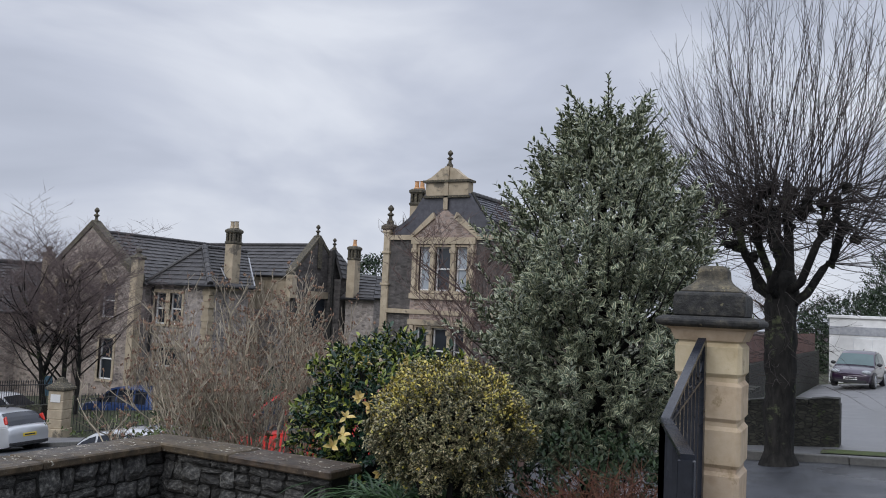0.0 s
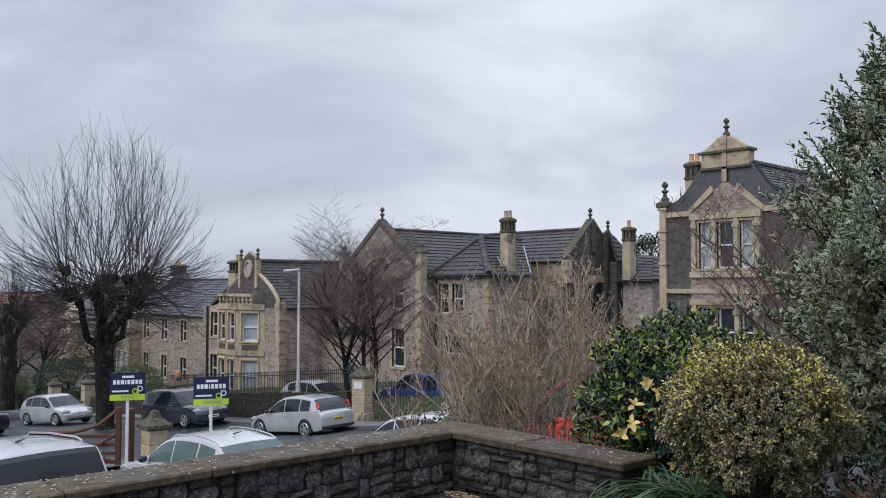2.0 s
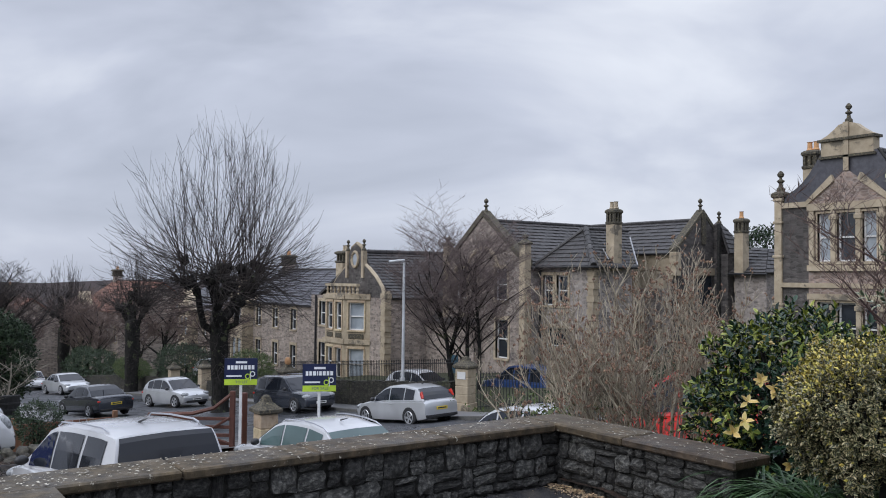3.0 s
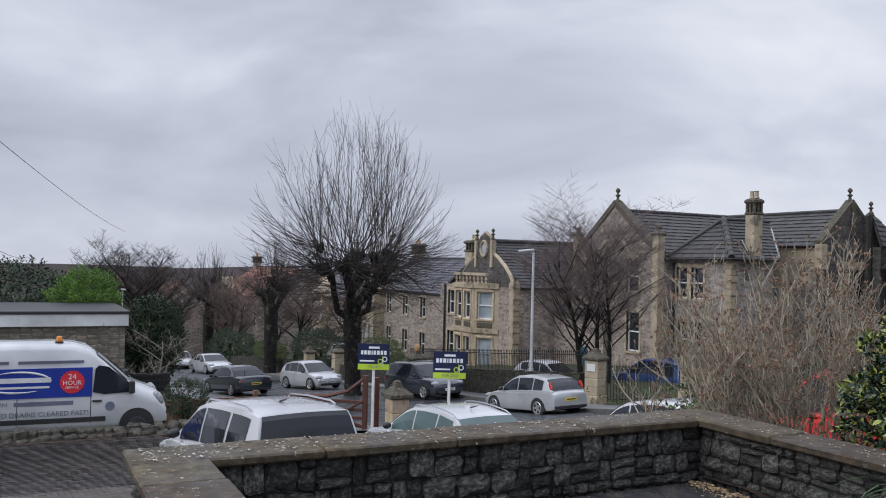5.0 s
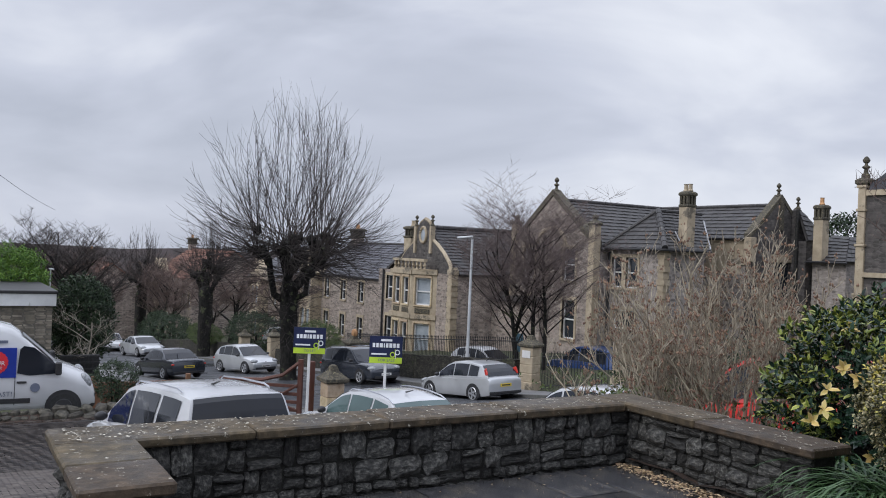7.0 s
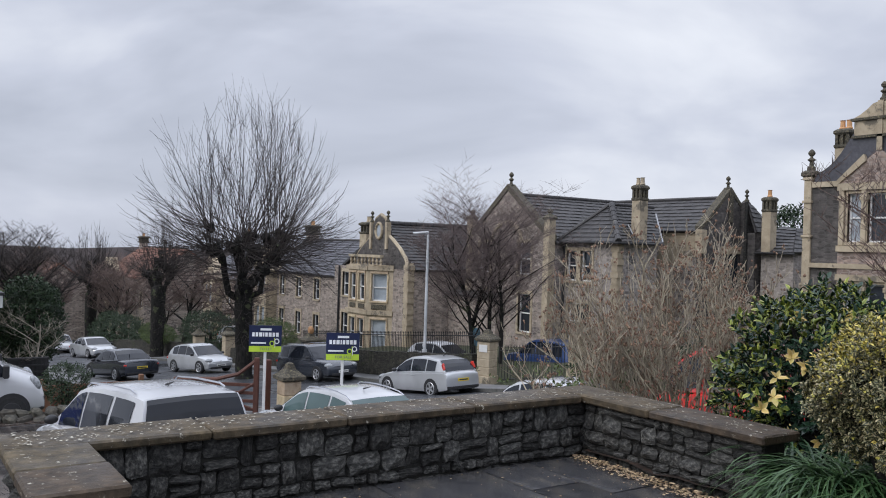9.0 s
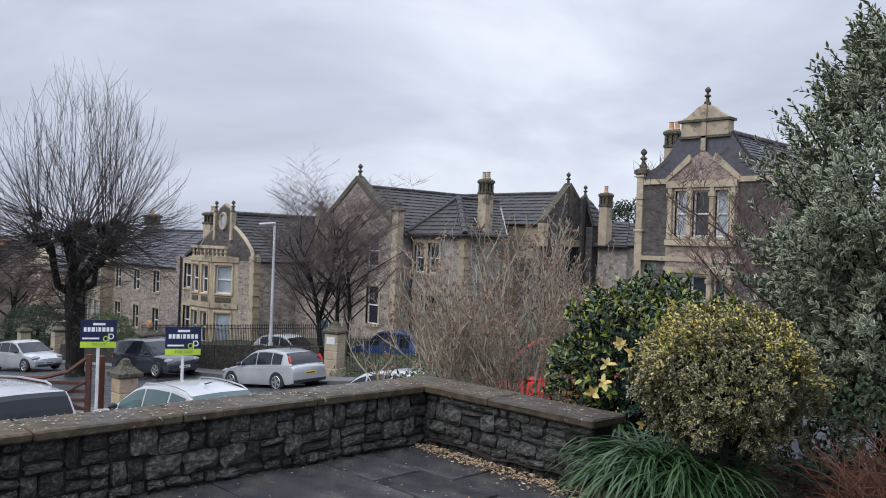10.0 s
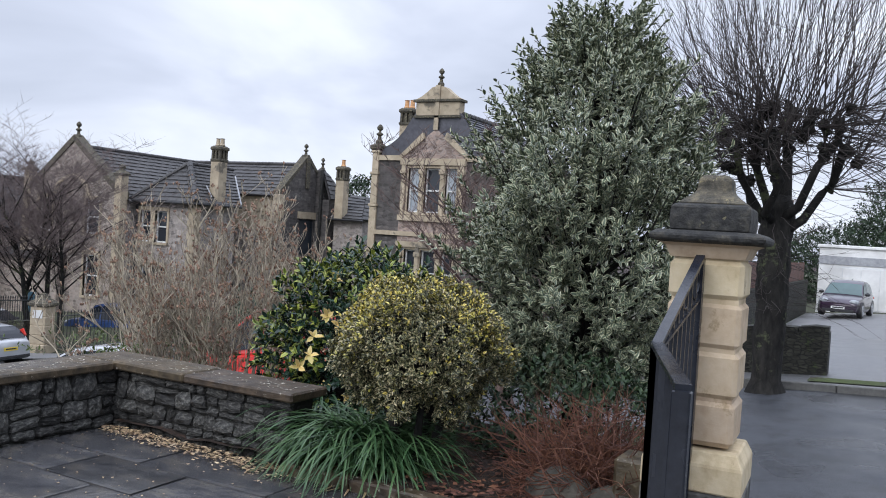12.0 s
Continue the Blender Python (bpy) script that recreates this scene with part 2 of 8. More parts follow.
M = dict(
    asphalt=material("asphalt", [(0.022, 0.025, 0.031), (0.06, 0.064, 0.073)], rough=0.4, scale=55, big=0.6, bump=0.35, rough_var=0.22, stain=(0.026, 0.028, 0.032, 2.5), stain_at=0.52),
    verge=material("verge_grass", [(0.03, 0.036, 0.018), (0.06, 0.066, 0.03)], rough=0.95, scale=22, big=0.5, bump=0.6, stain=(0.07, 0.055, 0.04, 1.1), stain_at=0.55),
    moss=material("mossy_grass", [(0.03, 0.045, 0.012), (0.075, 0.1, 0.02)], rough=0.95, scale=24, big=1.2, bump=0.6, stain=(0.04, 0.034, 0.024, 2.0), stain_at=0.56),
    pavement=material("pavement_slabs", [(0.13, 0.13, 0.135), (0.19, 0.19, 0.19)], rough=0.5, scale=18, big=0.4, bump=0.15, rough_var=0.2),
    kerb=material("kerb_stone", [(0.075, 0.075, 0.072), (0.14, 0.138, 0.13)], rough=0.7, scale=14, bump=0.2),
    paver=material("block_paver", [(0.062, 0.052, 0.046), (0.108, 0.09, 0.08)], rough=0.75, scale=30, big=0.5, bump=0.2, rand=0.22, rough_var=0.15),
    paver_rest=material("block_paver_field", [(0.062, 0.052, 0.046), (0.108, 0.09, 0.08)], rough=0.75, scale=30, big=0.5, bump=0.2, island=0.38, rough_var=0.15),
    slab=material("wet_slate_slab", [(0.035, 0.036, 0.041), (0.066, 0.066, 0.07), (0.11, 0.1, 0.086)], rough=0.24, scale=5, big=0.7, bump=0.12, rand=0.25, rough_var=0.2, stain=(0.3, 0.29, 0.27, 14.0), stain_at=0.66),
    slab_joint=material("slab_joint", [(0.03, 0.03, 0.03), (0.06, 0.058, 0.05)], rough=0.9, scale=30, bump=0.3),
    stone=material("dark_limestone", [(0.009, 0.009, 0.009), (0.05, 0.049, 0.046), (0.16, 0.155, 0.14)], rough=0.65, scale=6, big=1.6, bump=0.9, rand=0.6, stain=(0.21, 0.205, 0.18, 7.0), stain_at=0.64),
    mortar=material("old_mortar", [(0.008, 0.008, 0.007), (0.026, 0.025, 0.021)], rough=0.95, scale=35, bump=0.6),
    coping=material("weathered_coping", [(0.026, 0.019, 0.012), (0.062, 0.045, 0.026), (0.115, 0.084, 0.05)], rough=0.6, scale=11, big=2.5, bump=0.6, rand=0.15, rough_var=0.2, stain=(0.5, 0.47, 0.39, 21.0), stain_at=0.615),
    flake=material("pale_lichen_flake", [(0.32, 0.3, 0.24), (0.55, 0.52, 0.45)], rough=0.9, scale=30, bump=0.1, island=0.4),
    bath=material("bath_stone", [(0.39, 0.295, 0.185), (0.52, 0.415, 0.28), (0.58, 0.48, 0.345)], rough=0.85, scale=7, big=2.0, bump=0.25, rand=0.08, stain=(0.33, 0.25, 0.15, 4.0), stain_at=0.6),
    bath_dirty=material("mossy_cap_stone", [(0.025, 0.025, 0.022), (0.08, 0.072, 0.056), (0.17, 0.145, 0.095)], rough=0.9, scale=16, big=3.0, bump=0.8, stain=(0.3, 0.26, 0.15, 15.0), stain_at=0.58),
    soot_cap=material("sooty_cap_stone", [(0.01, 0.01, 0.011), (0.026, 0.026, 0.025), (0.06, 0.055, 0.045)], rough=0.75, scale=16, big=3.0, bump=0.8, stain=(0.2, 0.18, 0.11, 15.0), stain_at=0.63),
    cream=material("cream_dressed_stone", [(0.35, 0.285, 0.2), (0.51, 0.43, 0.315)], rough=0.85, scale=3, big=0.5, bump=0.2, stain=(0.16, 0.14, 0.11, 0.9), stain_at=0.56),
    house_b=rubble("grey_rubble_wall", (0.2, 0.182, 0.175), (0.43, 0.378, 0.34), (0.36, 0.325, 0.3), 0.34, 0.4, (0.13, 0.12, 0.12, 0.5), 2.4, 0.6),
    house_c=rubble("brown_rubble_wall", (0.2, 0.168, 0.152), (0.4, 0.33, 0.278), (0.34, 0.3, 0.265), 0.34, 0.4, (0.14, 0.12, 0.115, 0.5), 2.4, 0.6),
    house_big=rubble("sooty_rubble_wall", (0.16, 0.125, 0.112), (0.4, 0.3, 0.245), (0.34, 0.285, 0.255), 0.32, 0.4, (0.12, 0.105, 0.105, 0.6), 2.4, 0.6),
    sooty=rubble("black_rubble_wall", (0.055, 0.05, 0.05), (0.13, 0.116, 0.108), (0.092, 0.086, 0.081), 0.32, 0.4, (0.2, 0.19, 0.18, 0.8), 2.4, 0.6),
    garden_wall=rubble("garden_rubble_wall", (0.024, 0.024, 0.02), (0.085, 0.078, 0.06), (0.02, 0.02, 0.017), 0.15, 0.9, (0.06, 0.07, 0.03, 1.2), 2.0, 0.7),
    mossy_wall=rubble("mossy_rubble_wall", (0.014, 0.015, 0.011), (0.05, 0.048, 0.036), (0.012, 0.012, 0.01), 0.13, 0.9, (0.045, 0.06, 0.02, 1.6), 2.2, 0.9),
    ashlar=rubble("coursed_garage_wall", (0.13, 0.118, 0.1), (0.27, 0.235, 0.185), (0.12, 0.11, 0.095), 0.36, 0.5, None, 4.4, 0.35),
    tile=material("roof_tile", [(0.034, 0.033, 0.035), (0.07, 0.065, 0.064)], rough=0.55, scale=6, big=0.3, bump=0.25, island=0.16, stain=(0.13, 0.13, 0.11, 1.6), stain_at=0.62),
    slate=material("roof_slate", [(0.045, 0.045, 0.055), (0.085, 0.085, 0.1)], rough=0.38, scale=5, big=0.3, bump=0.2, island=0.18),
    red_tile=material("old_red_tile", [(0.16, 0.07, 0.05), (0.26, 0.13, 0.09)], rough=0.8, scale=5, big=0.4, bump=0.3),
    lead=material("lead_flashing", [(0.25, 0.26, 0.28), (0.4, 0.41, 0.43)], rough=0.5, scale=6, bump=0.1),
    pot=material("terracotta_pot", [(0.45, 0.24, 0.11), (0.6, 0.34, 0.17)], rough=0.8, scale=8, bump=0.1),
    white=material("white_paint", [(0.66, 0.66, 0.65), (0.78, 0.78, 0.77)], rough=0.5, scale=3, big=0.6, bump=0.05),
    fascia=material("chalky_white_fascia", [(0.6, 0.61, 0.62), (0.74, 0.75, 0.75)], rough=0.6, scale=2.5, big=0.6, bump=0.05, stain=(0.4, 0.4, 0.37, 3.0), stain_at=0.62),
    glass=glass_material("window_glass", (0.025, 0.03, 0.038), 0.05, 0.6),
    # pale base colour stands in for sky reflected in the panes
    glass_pale=material("pale_reflection_glass", [(0.28, 0.32, 0.36), (0.42, 0.46, 0.5)], rough=0.08, scale=1.2, bump=0.0, spec=0.8),
    black=material("black_gloss_paint", [(0.011, 0.013, 0.019), (0.02, 0.023, 0.032)], rough=0.25, scale=25, big=3.0, bump=0.08, rough_var=0.12),
    iron=material("black_iron", [(0.01, 0.011, 0.013), (0.02, 0.021, 0.024)], rough=0.5, scale=20, bump=0.1),
    steel=material("galvanised_steel", [(0.55, 0.57, 0.59), (0.66, 0.68, 0.7)], rough=0.45, metal=0.1, scale=5, bump=0.05),
    soil=material("leaf_mould", [(0.012, 0.008, 0.006), (0.03, 0.019, 0.013), (0.075, 0.036, 0.02)], rough=0.9, scale=26, big=1.5, bump=1.0),
    gravel=material("fallen_leaf_litter", [(0.2, 0.13, 0.07), (0.42, 0.3, 0.18), (0.55, 0.44, 0.3)], rough=0.85, scale=20, bump=0.2, island=0.45),
    bark=material("wet_bark", [(0.012, 0.012, 0.012), (0.04, 0.038, 0.035)], rough=0.95, spec=0.15, scale=11, big=1.4, bump=1.0, stretch=(1, 1, 0.35), stain=(0.085, 0.095, 0.055, 2.2), stain_at=0.57),
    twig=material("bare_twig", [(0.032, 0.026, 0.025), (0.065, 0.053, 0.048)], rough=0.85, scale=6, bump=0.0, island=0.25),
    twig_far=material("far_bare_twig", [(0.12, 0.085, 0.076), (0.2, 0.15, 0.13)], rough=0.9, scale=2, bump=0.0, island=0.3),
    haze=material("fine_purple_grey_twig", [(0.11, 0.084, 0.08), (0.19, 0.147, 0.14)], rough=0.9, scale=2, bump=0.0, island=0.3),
    stem=material("pale_shrub_stem", [(0.25, 0.215, 0.165), (0.45, 0.39, 0.305)], rough=0.8, scale=12, bump=0.0, island=0.4),
    stem_pale=material("silvery_stem", [(0.3, 0.27, 0.22), (0.42, 0.38, 0.32)], rough=0.8, scale=12, bump=0.0, island=0.2),
    seed=material("dried_flower_head", [(0.17, 0.1, 0.07), (0.32, 0.21, 0.15)], rough=0.9, scale=30, bump=0.0, island=0.4),
    redtwig=material("red_brown_twig", [(0.06, 0.023, 0.014), (0.14, 0.055, 0.032)], rough=0.7, scale=14, bump=0.0, island=0.5),
    pinktwig=material("pinkish_twig", [(0.075, 0.05, 0.044), (0.14, 0.096, 0.082)], rough=0.8, scale=10, bump=0.0, island=0.3),
    wood=material("red_stained_timber", [(0.075, 0.028, 0.02), (0.13, 0.05, 0.034)], rough=0.6, scale=12, big=1.0, bump=0.2, stretch=(1, 1, 0.3)),
    fence=material("brown_fence_board", [(0.13, 0.06, 0.038), (0.22, 0.105, 0.065)], rough=0.8, scale=10, big=1.0, bump=0.2, rand=0.2),
    holly=leaf_material("variegated_holly_leaf", (0.082, 0.112, 0.072), (0.45, 0.46, 0.31), 0.59, 0.33, 0.4),
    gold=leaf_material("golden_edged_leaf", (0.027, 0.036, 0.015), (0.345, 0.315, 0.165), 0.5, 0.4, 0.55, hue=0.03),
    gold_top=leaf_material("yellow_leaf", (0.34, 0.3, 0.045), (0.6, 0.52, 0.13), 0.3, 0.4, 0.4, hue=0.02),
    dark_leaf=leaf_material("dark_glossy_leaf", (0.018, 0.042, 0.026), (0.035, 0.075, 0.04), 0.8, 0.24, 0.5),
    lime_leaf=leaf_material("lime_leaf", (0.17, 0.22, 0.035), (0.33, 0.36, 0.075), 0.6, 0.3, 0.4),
    yellow_leaf=leaf_material("yellowed_leaf", (0.6, 0.48, 0.16), (0.7, 0.58, 0.28), 0.7, 0.4, 0.25, hue=0.015),
    strap=leaf_material("strap_leaf", (0.038, 0.088, 0.032), (0.08, 0.145, 0.06), 0.7, 0.4, 0.4),
    straw=leaf_material("withered_strap", (0.3, 0.22, 0.11), (0.4, 0.3, 0.17), 0.7, 0.8, 0.3),
    evergreen=leaf_material("far_evergreen", (0.016, 0.036, 0.014), (0.035, 0.065, 0.022), 0.6, 0.55, 0.5),
    bright_leaf=leaf_material("bright_conifer", (0.07, 0.16, 0.014), (0.13, 0.26, 0.028), 0.5, 0.6, 0.4),
    hedge=leaf_material("hedge_leaf", (0.07, 0.105, 0.03), (0.11, 0.15, 0.045), 0.6, 0.6, 0.35),
    white_car=material("white_car_paint", [(0.55, 0.56, 0.58), (0.6, 0.61, 0.63)], rough=0.25, scale=1.0, bump=0.0, coat=0.8),
    silver_car=material("silver_car_paint", [(0.5, 0.515, 0.535), (0.55, 0.565, 0.585)], rough=0.3, metal=0.35, scale=1.0, bump=0.0, coat=0.8),
    dark_car=material("dark_blue_grey_car_paint", [(0.03, 0.036, 0.05), (0.045, 0.052, 0.068)], rough=0.25, metal=0.3, scale=1.0, bump=0.0, coat=1.0),
    purple_car=material("aubergine_car_paint", [(0.02, 0.009, 0.024), (0.03, 0.013, 0.034)], rough=0.3, metal=0.1, scale=1.0, bump=0.0, coat=1.0),
    red_car=material("red_car_paint", [(0.55, 0.03, 0.025), (0.65, 0.045, 0.035)], rough=0.3, scale=1.0, bump=0.0, coat=0.8),
    blue_car=material("blue_car_paint", [(0.02, 0.05, 0.16), (0.03, 0.07, 0.2)], rough=0.3, scale=1.0, bump=0.0, coat=0.8),
    car_glass=glass_material("car_glass", (0.014, 0.017, 0.024), 0.06, 0.45),
    car_glass_green=glass_material("green_car_glass", (0.07, 0.11, 0.11), 0.06, 0.5),
    rubber=material("tyre_rubber", [(0.015, 0.015, 0.016), (0.03, 0.03, 0.031)], rough=0.8, scale=20, bump=0.1),
    trim=material("black_plastic", [(0.02, 0.02, 0.022), (0.032, 0.032, 0.035)], rough=0.5, scale=20, bump=0.05),
    alloy=material("alloy_wheel", [(0.45, 0.46, 0.48), (0.55, 0.56, 0.58)], rough=0.35, metal=0.7, scale=4, bump=0.0),
    chrome=material("chrome", [(0.7, 0.7, 0.72), (0.75, 0.75, 0.77)], rough=0.12, metal=1.0, scale=4, bump=0.0),
    lens=material("headlamp_lens", [(0.16, 0.17, 0.18), (0.42, 0.44, 0.46)], rough=0.08, scale=15, bump=0.0),
    tail=material("red_tail_lamp", [(0.5, 0.02, 0.015), (0.7, 0.05, 0.03)], rough=0.15, scale=10, bump=0.0),
    amber=material("amber_lens", [(0.75, 0.22, 0.03), (0.85, 0.3, 0.05)], rough=0.2, scale=10, bump=0.0),
    plate_w=material("white_plate", [(0.7, 0.7, 0.68), (0.76, 0.76, 0.74)], rough=0.4, scale=8, bump=0.0),
    plate_y=material("yellow_plate", [(0.75, 0.55, 0.05), (0.8, 0.62, 0.08)], rough=0.4, scale=8, bump=0.0),
    navy=material("navy_board", [(0.008, 0.014, 0.05), (0.013, 0.02, 0.066)], rough=0.35, scale=5, bump=0.0),
    lime=material("lime_strip", [(0.45, 0.62, 0.04), (0.5, 0.68, 0.06)], rough=0.4, scale=5, bump=0.0),
    print_w=material("white_print", [(0.75, 0.76, 0.78), (0.8, 0.81, 0.83)], rough=0.45, scale=5, bump=0.0),
    print_g=material("grey_print", [(0.12, 0.14, 0.2), (0.16, 0.18, 0.24)], rough=0.45, scale=5, bump=0.0),
    van_blue=material("blue_livery", [(0.01, 0.035, 0.3), (0.014, 0.045, 0.35)], rough=0.3, scale=4, bump=0.0, coat=0.4),
    van_red=material("red_badge", [(0.72, 0.03, 0.045), (0.78, 0.04, 0.06)], rough=0.3, scale=4, bump=0.0, coat=0.4),
    rock=material("rockery_stone", [(0.025, 0.024, 0.02), (0.1, 0.09, 0.072)], rough=0.9, scale=8, big=2.0, bump=0.7, rand=0.3),
    door=material("painted_door", [(0.03, 0.075, 0.11), (0.045, 0.1, 0.14)], rough=0.4, scale=6, bump=0.05),
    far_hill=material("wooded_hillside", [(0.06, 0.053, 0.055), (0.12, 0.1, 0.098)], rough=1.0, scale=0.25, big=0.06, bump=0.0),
    cable=material("cable", [(0.05, 0.05, 0.055), (0.07, 0.07, 0.075)], rough=0.6, scale=3, bump=0.0),
)

# ---- mesh tools ----


class Geo:
    """A list of points and faces that becomes one mesh."""

    def __init__(self):
        self.v, self.f, self.uv = [], [], None

    def add(self, pts, faces):
        o = len(self.v)
        self.v += [tuple(p) for p in pts]
        self.f += [tuple(o + i for i in q) for q in faces]
        return self

    def box(self, x0, x1, y0, y1, z0, z1):
        return self.add([(x0, y0, z0), (x1, y0, z0), (x1, y1, z0), (x0, y1, z0), (x0, y0, z1), (x1, y0, z1), (x1, y1, z1), (x0, y1, z1)],
                        [(3, 2, 1, 0), (4, 5, 6, 7), (0, 1, 5, 4), (1, 2, 6, 5), (2, 3, 7, 6), (3, 0, 4, 7)])

    def cham(self, x0, x1, y0, y1, z0, z1, c=0.01, jit=0.0, rng=None):
        """A box with worn, chamfered edges."""
        c = min(c, 0.45 * (x1 - x0), 0.45 * (y1 - y0), 0.45 * (z1 - z0))
        pts, at = [], {}
        for sx in (0, 1):
            for sy in (0, 1):
                for sz in (0, 1):
                    j = [(rng.uniform(-jit, jit) if rng else 0.0) for _ in range(3)]
                    p = [(x0, x1)[sx] + j[0], (y0, y1)[sy] + j[1], (z0, z1)[sz] + j[2]]
                    d = [c * (1 - 2 * s) for s in (sx, sy, sz)]
                    for a in range(3):
                        at[sx, sy, sz, a] = len(pts)
                        pts.append(tuple(p[k] + (0 if k == a else d[k]) for k in range(3)))
        q = []
        for a in range(3):
            b, e = (a + 1) % 3, (a + 2) % 3
            for s in (0, 1):
                def key(i, j):
                    t = [0, 0, 0]
                    t[a], t[b], t[e] = s, i, j
                    return at[(*t, a)]
                face = [key(0, 0), key(1, 0), key(1, 1), key(0, 1)]
                q.append(face if s else face[::-1])
            for i in (0, 1):
                for j in (0, 1):
                    def key2(s, ax):
                        t = [0, 0, 0]
                        t[a], t[b], t[e] = s, i, j
                        return at[(*t, ax)]
                    face = [key2(0, b), key2(1, b), key2(1, e), key2(0, e)]
                    q.append(face[::-1] if i == j else face)
        for sx in (0, 1):
            for sy in (0, 1):
                for sz in (0, 1):
                    t = [at[sx, sy, sz, a] for a in range(3)]
                    q.append(t if (sx + sy + sz) % 2 else t[::-1])
        return self.add(pts, q)

    def tube(self, pts, radii, n=6, cap=True):
        pts = [Vector(p) for p in pts]
        if not hasattr(radii, "__len__"):
            radii = [radii] * len(pts)
        radii = [float(r) for r in radii]
        o = len(self.v)
        for k, p in enumerate(pts):
            d = (pts[min(k + 1, len(pts) - 1)] - pts[max(k - 1, 0)]).normalized()
            u = d.cross(Vector((0.31, 0.17, 0.93)))
            if u.length < 0.05:
                u = d.cross(Vector((1, 0, 0)))
            u.normalize()
            w = d.cross(u)
            for i in range(n):
                a = 2 * math.pi * i / n
                self.v.append(tuple(p + radii[k] * (math.cos(a) * u + math.sin(a) * w)))
        for k in range(len(pts) - 1):
            for i in range(n):
                j = (i + 1) % n
                self.f.append((o + k * n + i, o + k * n + j, o + (k + 1) * n + j, o + (k + 1) * n + i))
        if cap and n > 2:
            self.f.append(tuple(o + i for i in range(n))[::-1])
            self.f.append(tuple(o + (len(pts) - 1) * n + i for i in range(n)))
        return self

    def lathe(self, prof, centre=(0, 0, 0), n=16, square=False):
        """Rings of (radius, height) round z; square: four-sided, with the radius as half the side."""
        n = 4 if square else n
        o, k = len(self.v), math.sqrt(2) if square else 1
        for r, z in prof:
            for i in range(n):
                a = 2 * math.pi * (i + (0.5 if square else 0)) / n
                self.v.append((centre[0] + k * r * math.cos(a), centre[1] + k * r * math.sin(a), centre[2] + z))
        for s in range(len(prof) - 1):
            for i in range(n):
                j = (i + 1) % n
                self.f.append((o + s * n + i, o + s * n + j, o + (s + 1) * n + j, o + (s + 1) * n + i))
        self.f.append(tuple(o + i for i in range(n))[::-1])
        self.f.append(tuple(o + (len(prof) - 1) * n + i for i in range(n)))
        return self

    def prism(self, poly, a0, a1, axis="y"):
        """A flat outline, (across, up), drawn out along an axis."""
        def pt(u, w, a):
            return (u, a, w) if axis == "y" else (a, u, w) if axis == "x" else (u, w, a)
        n = len(poly)
        return self.add([pt(u, w, a0) for u, w in poly] + [pt(u, w, a1) for u, w in poly],
                        [tuple(range(n)), tuple(range(2 * n - 1, n - 1, -1))] + [((i + 1) % n, i, n + i, n + (i + 1) % n) for i in range(n)])

    def ball(self, c, r, n=8, sq=(1, 1, 1)):
        prof = [(math.sin(math.pi * k / n) * r, -math.cos(math.pi * k / n) * r) for k in range(n + 1)]
        prof[0], prof[-1] = (0.02 * r, -r), (0.02 * r, r)
        o = len(self.v)
        self.lathe(prof, (0, 0, 0), n)
        self.v[o:] = [(c[0] + sq[0] * p[0], c[1] + sq[1] * p[1], c[2] + sq[2] * p[2]) for p in self.v[o:]]
        return self

    def move(self, m):
        self.v = [tuple(m @ Vector(p)) for p in self.v]
        return self

    def mesh(self, name, mat, smooth=False, fix=True):
        me = bpy.data.meshes.new(name)
        me.from_pydata(self.v, [], self.f)
        if mat:
            me.materials.append(M[mat] if isinstance(mat, str) else mat)
        if fix:
            b = bmesh.new()
            b.from_mesh(me)
            bmesh.ops.recalc_face_normals(b, faces=b.faces)
            b.to_mesh(me)
            b.free()
        if smooth:
            me.polygons.foreach_set("use_smooth", [True] * len(me.polygons))
        me.update()
        return me


def part(name, geo, mat, parent=None, label="", smooth=False, kind="", at=None, fix=True):
    """One mesh object under a thing or a part."""
    ob = new(name, geo if isinstance(geo, bpy.types.Mesh) else geo.mesh(name, mat, smooth, fix))
    if parent is not None:
        ob.parent = parent
    if at is not None:
        ob.matrix_basis = at
    return tagged(ob, label, kind=kind)


def thing(name, at, label, category, group="", kind=""):
    ob = new(name)
    ob.matrix_basis = at if isinstance(at, Matrix) else pose(*at)
    ob.empty_display_size = 0.2
    return tagged(ob, label, category, group, kind)


def single(name, geo, mat, label, category, group="", kind="", smooth=False, at=None, fix=True):
    """A thing of one mesh."""
    ob = part(name, geo, mat, None, label, smooth, kind, at, fix)
    return tagged(ob, "", category, group)


def smooth_auto(ob, degrees=35):
    ob.data.polygons.foreach_set("use_smooth", [True] * len(ob.data.polygons))
    ob.data.set_sharp_from_angle(angle=radians(degrees))
    return ob


# ---- ground ----
ZX = [-400, -120, -80, -65, -45, -36, -27, -22, -17.5, -14, -7, -3, 3, 20, 80]
ZZ = [-26, -11.3, -8.3, -6.8, -5.2, -4.4, -3.7, -2.95, -2.65, -2.1, -1.35, -0.85, -0.5, 0.4, 2.0]


def sm(a, b, v):
    t = min(1, max(0, (v - a) / (b - a)))
    return t * t * (3 - 2 * t)


def ground_z(x, y):
    return float(np.interp(x, ZX, ZZ)) + 0.9 * sm(21, 29, y) * min(1, max(0, (-x - 6) / 20)) - 3.0 * sm(60, 160, y) * 0.3 + 0.42 * (1 - sm(5, 9, y)) * math.exp(-((x + 23.5) / 3.5) ** 2)


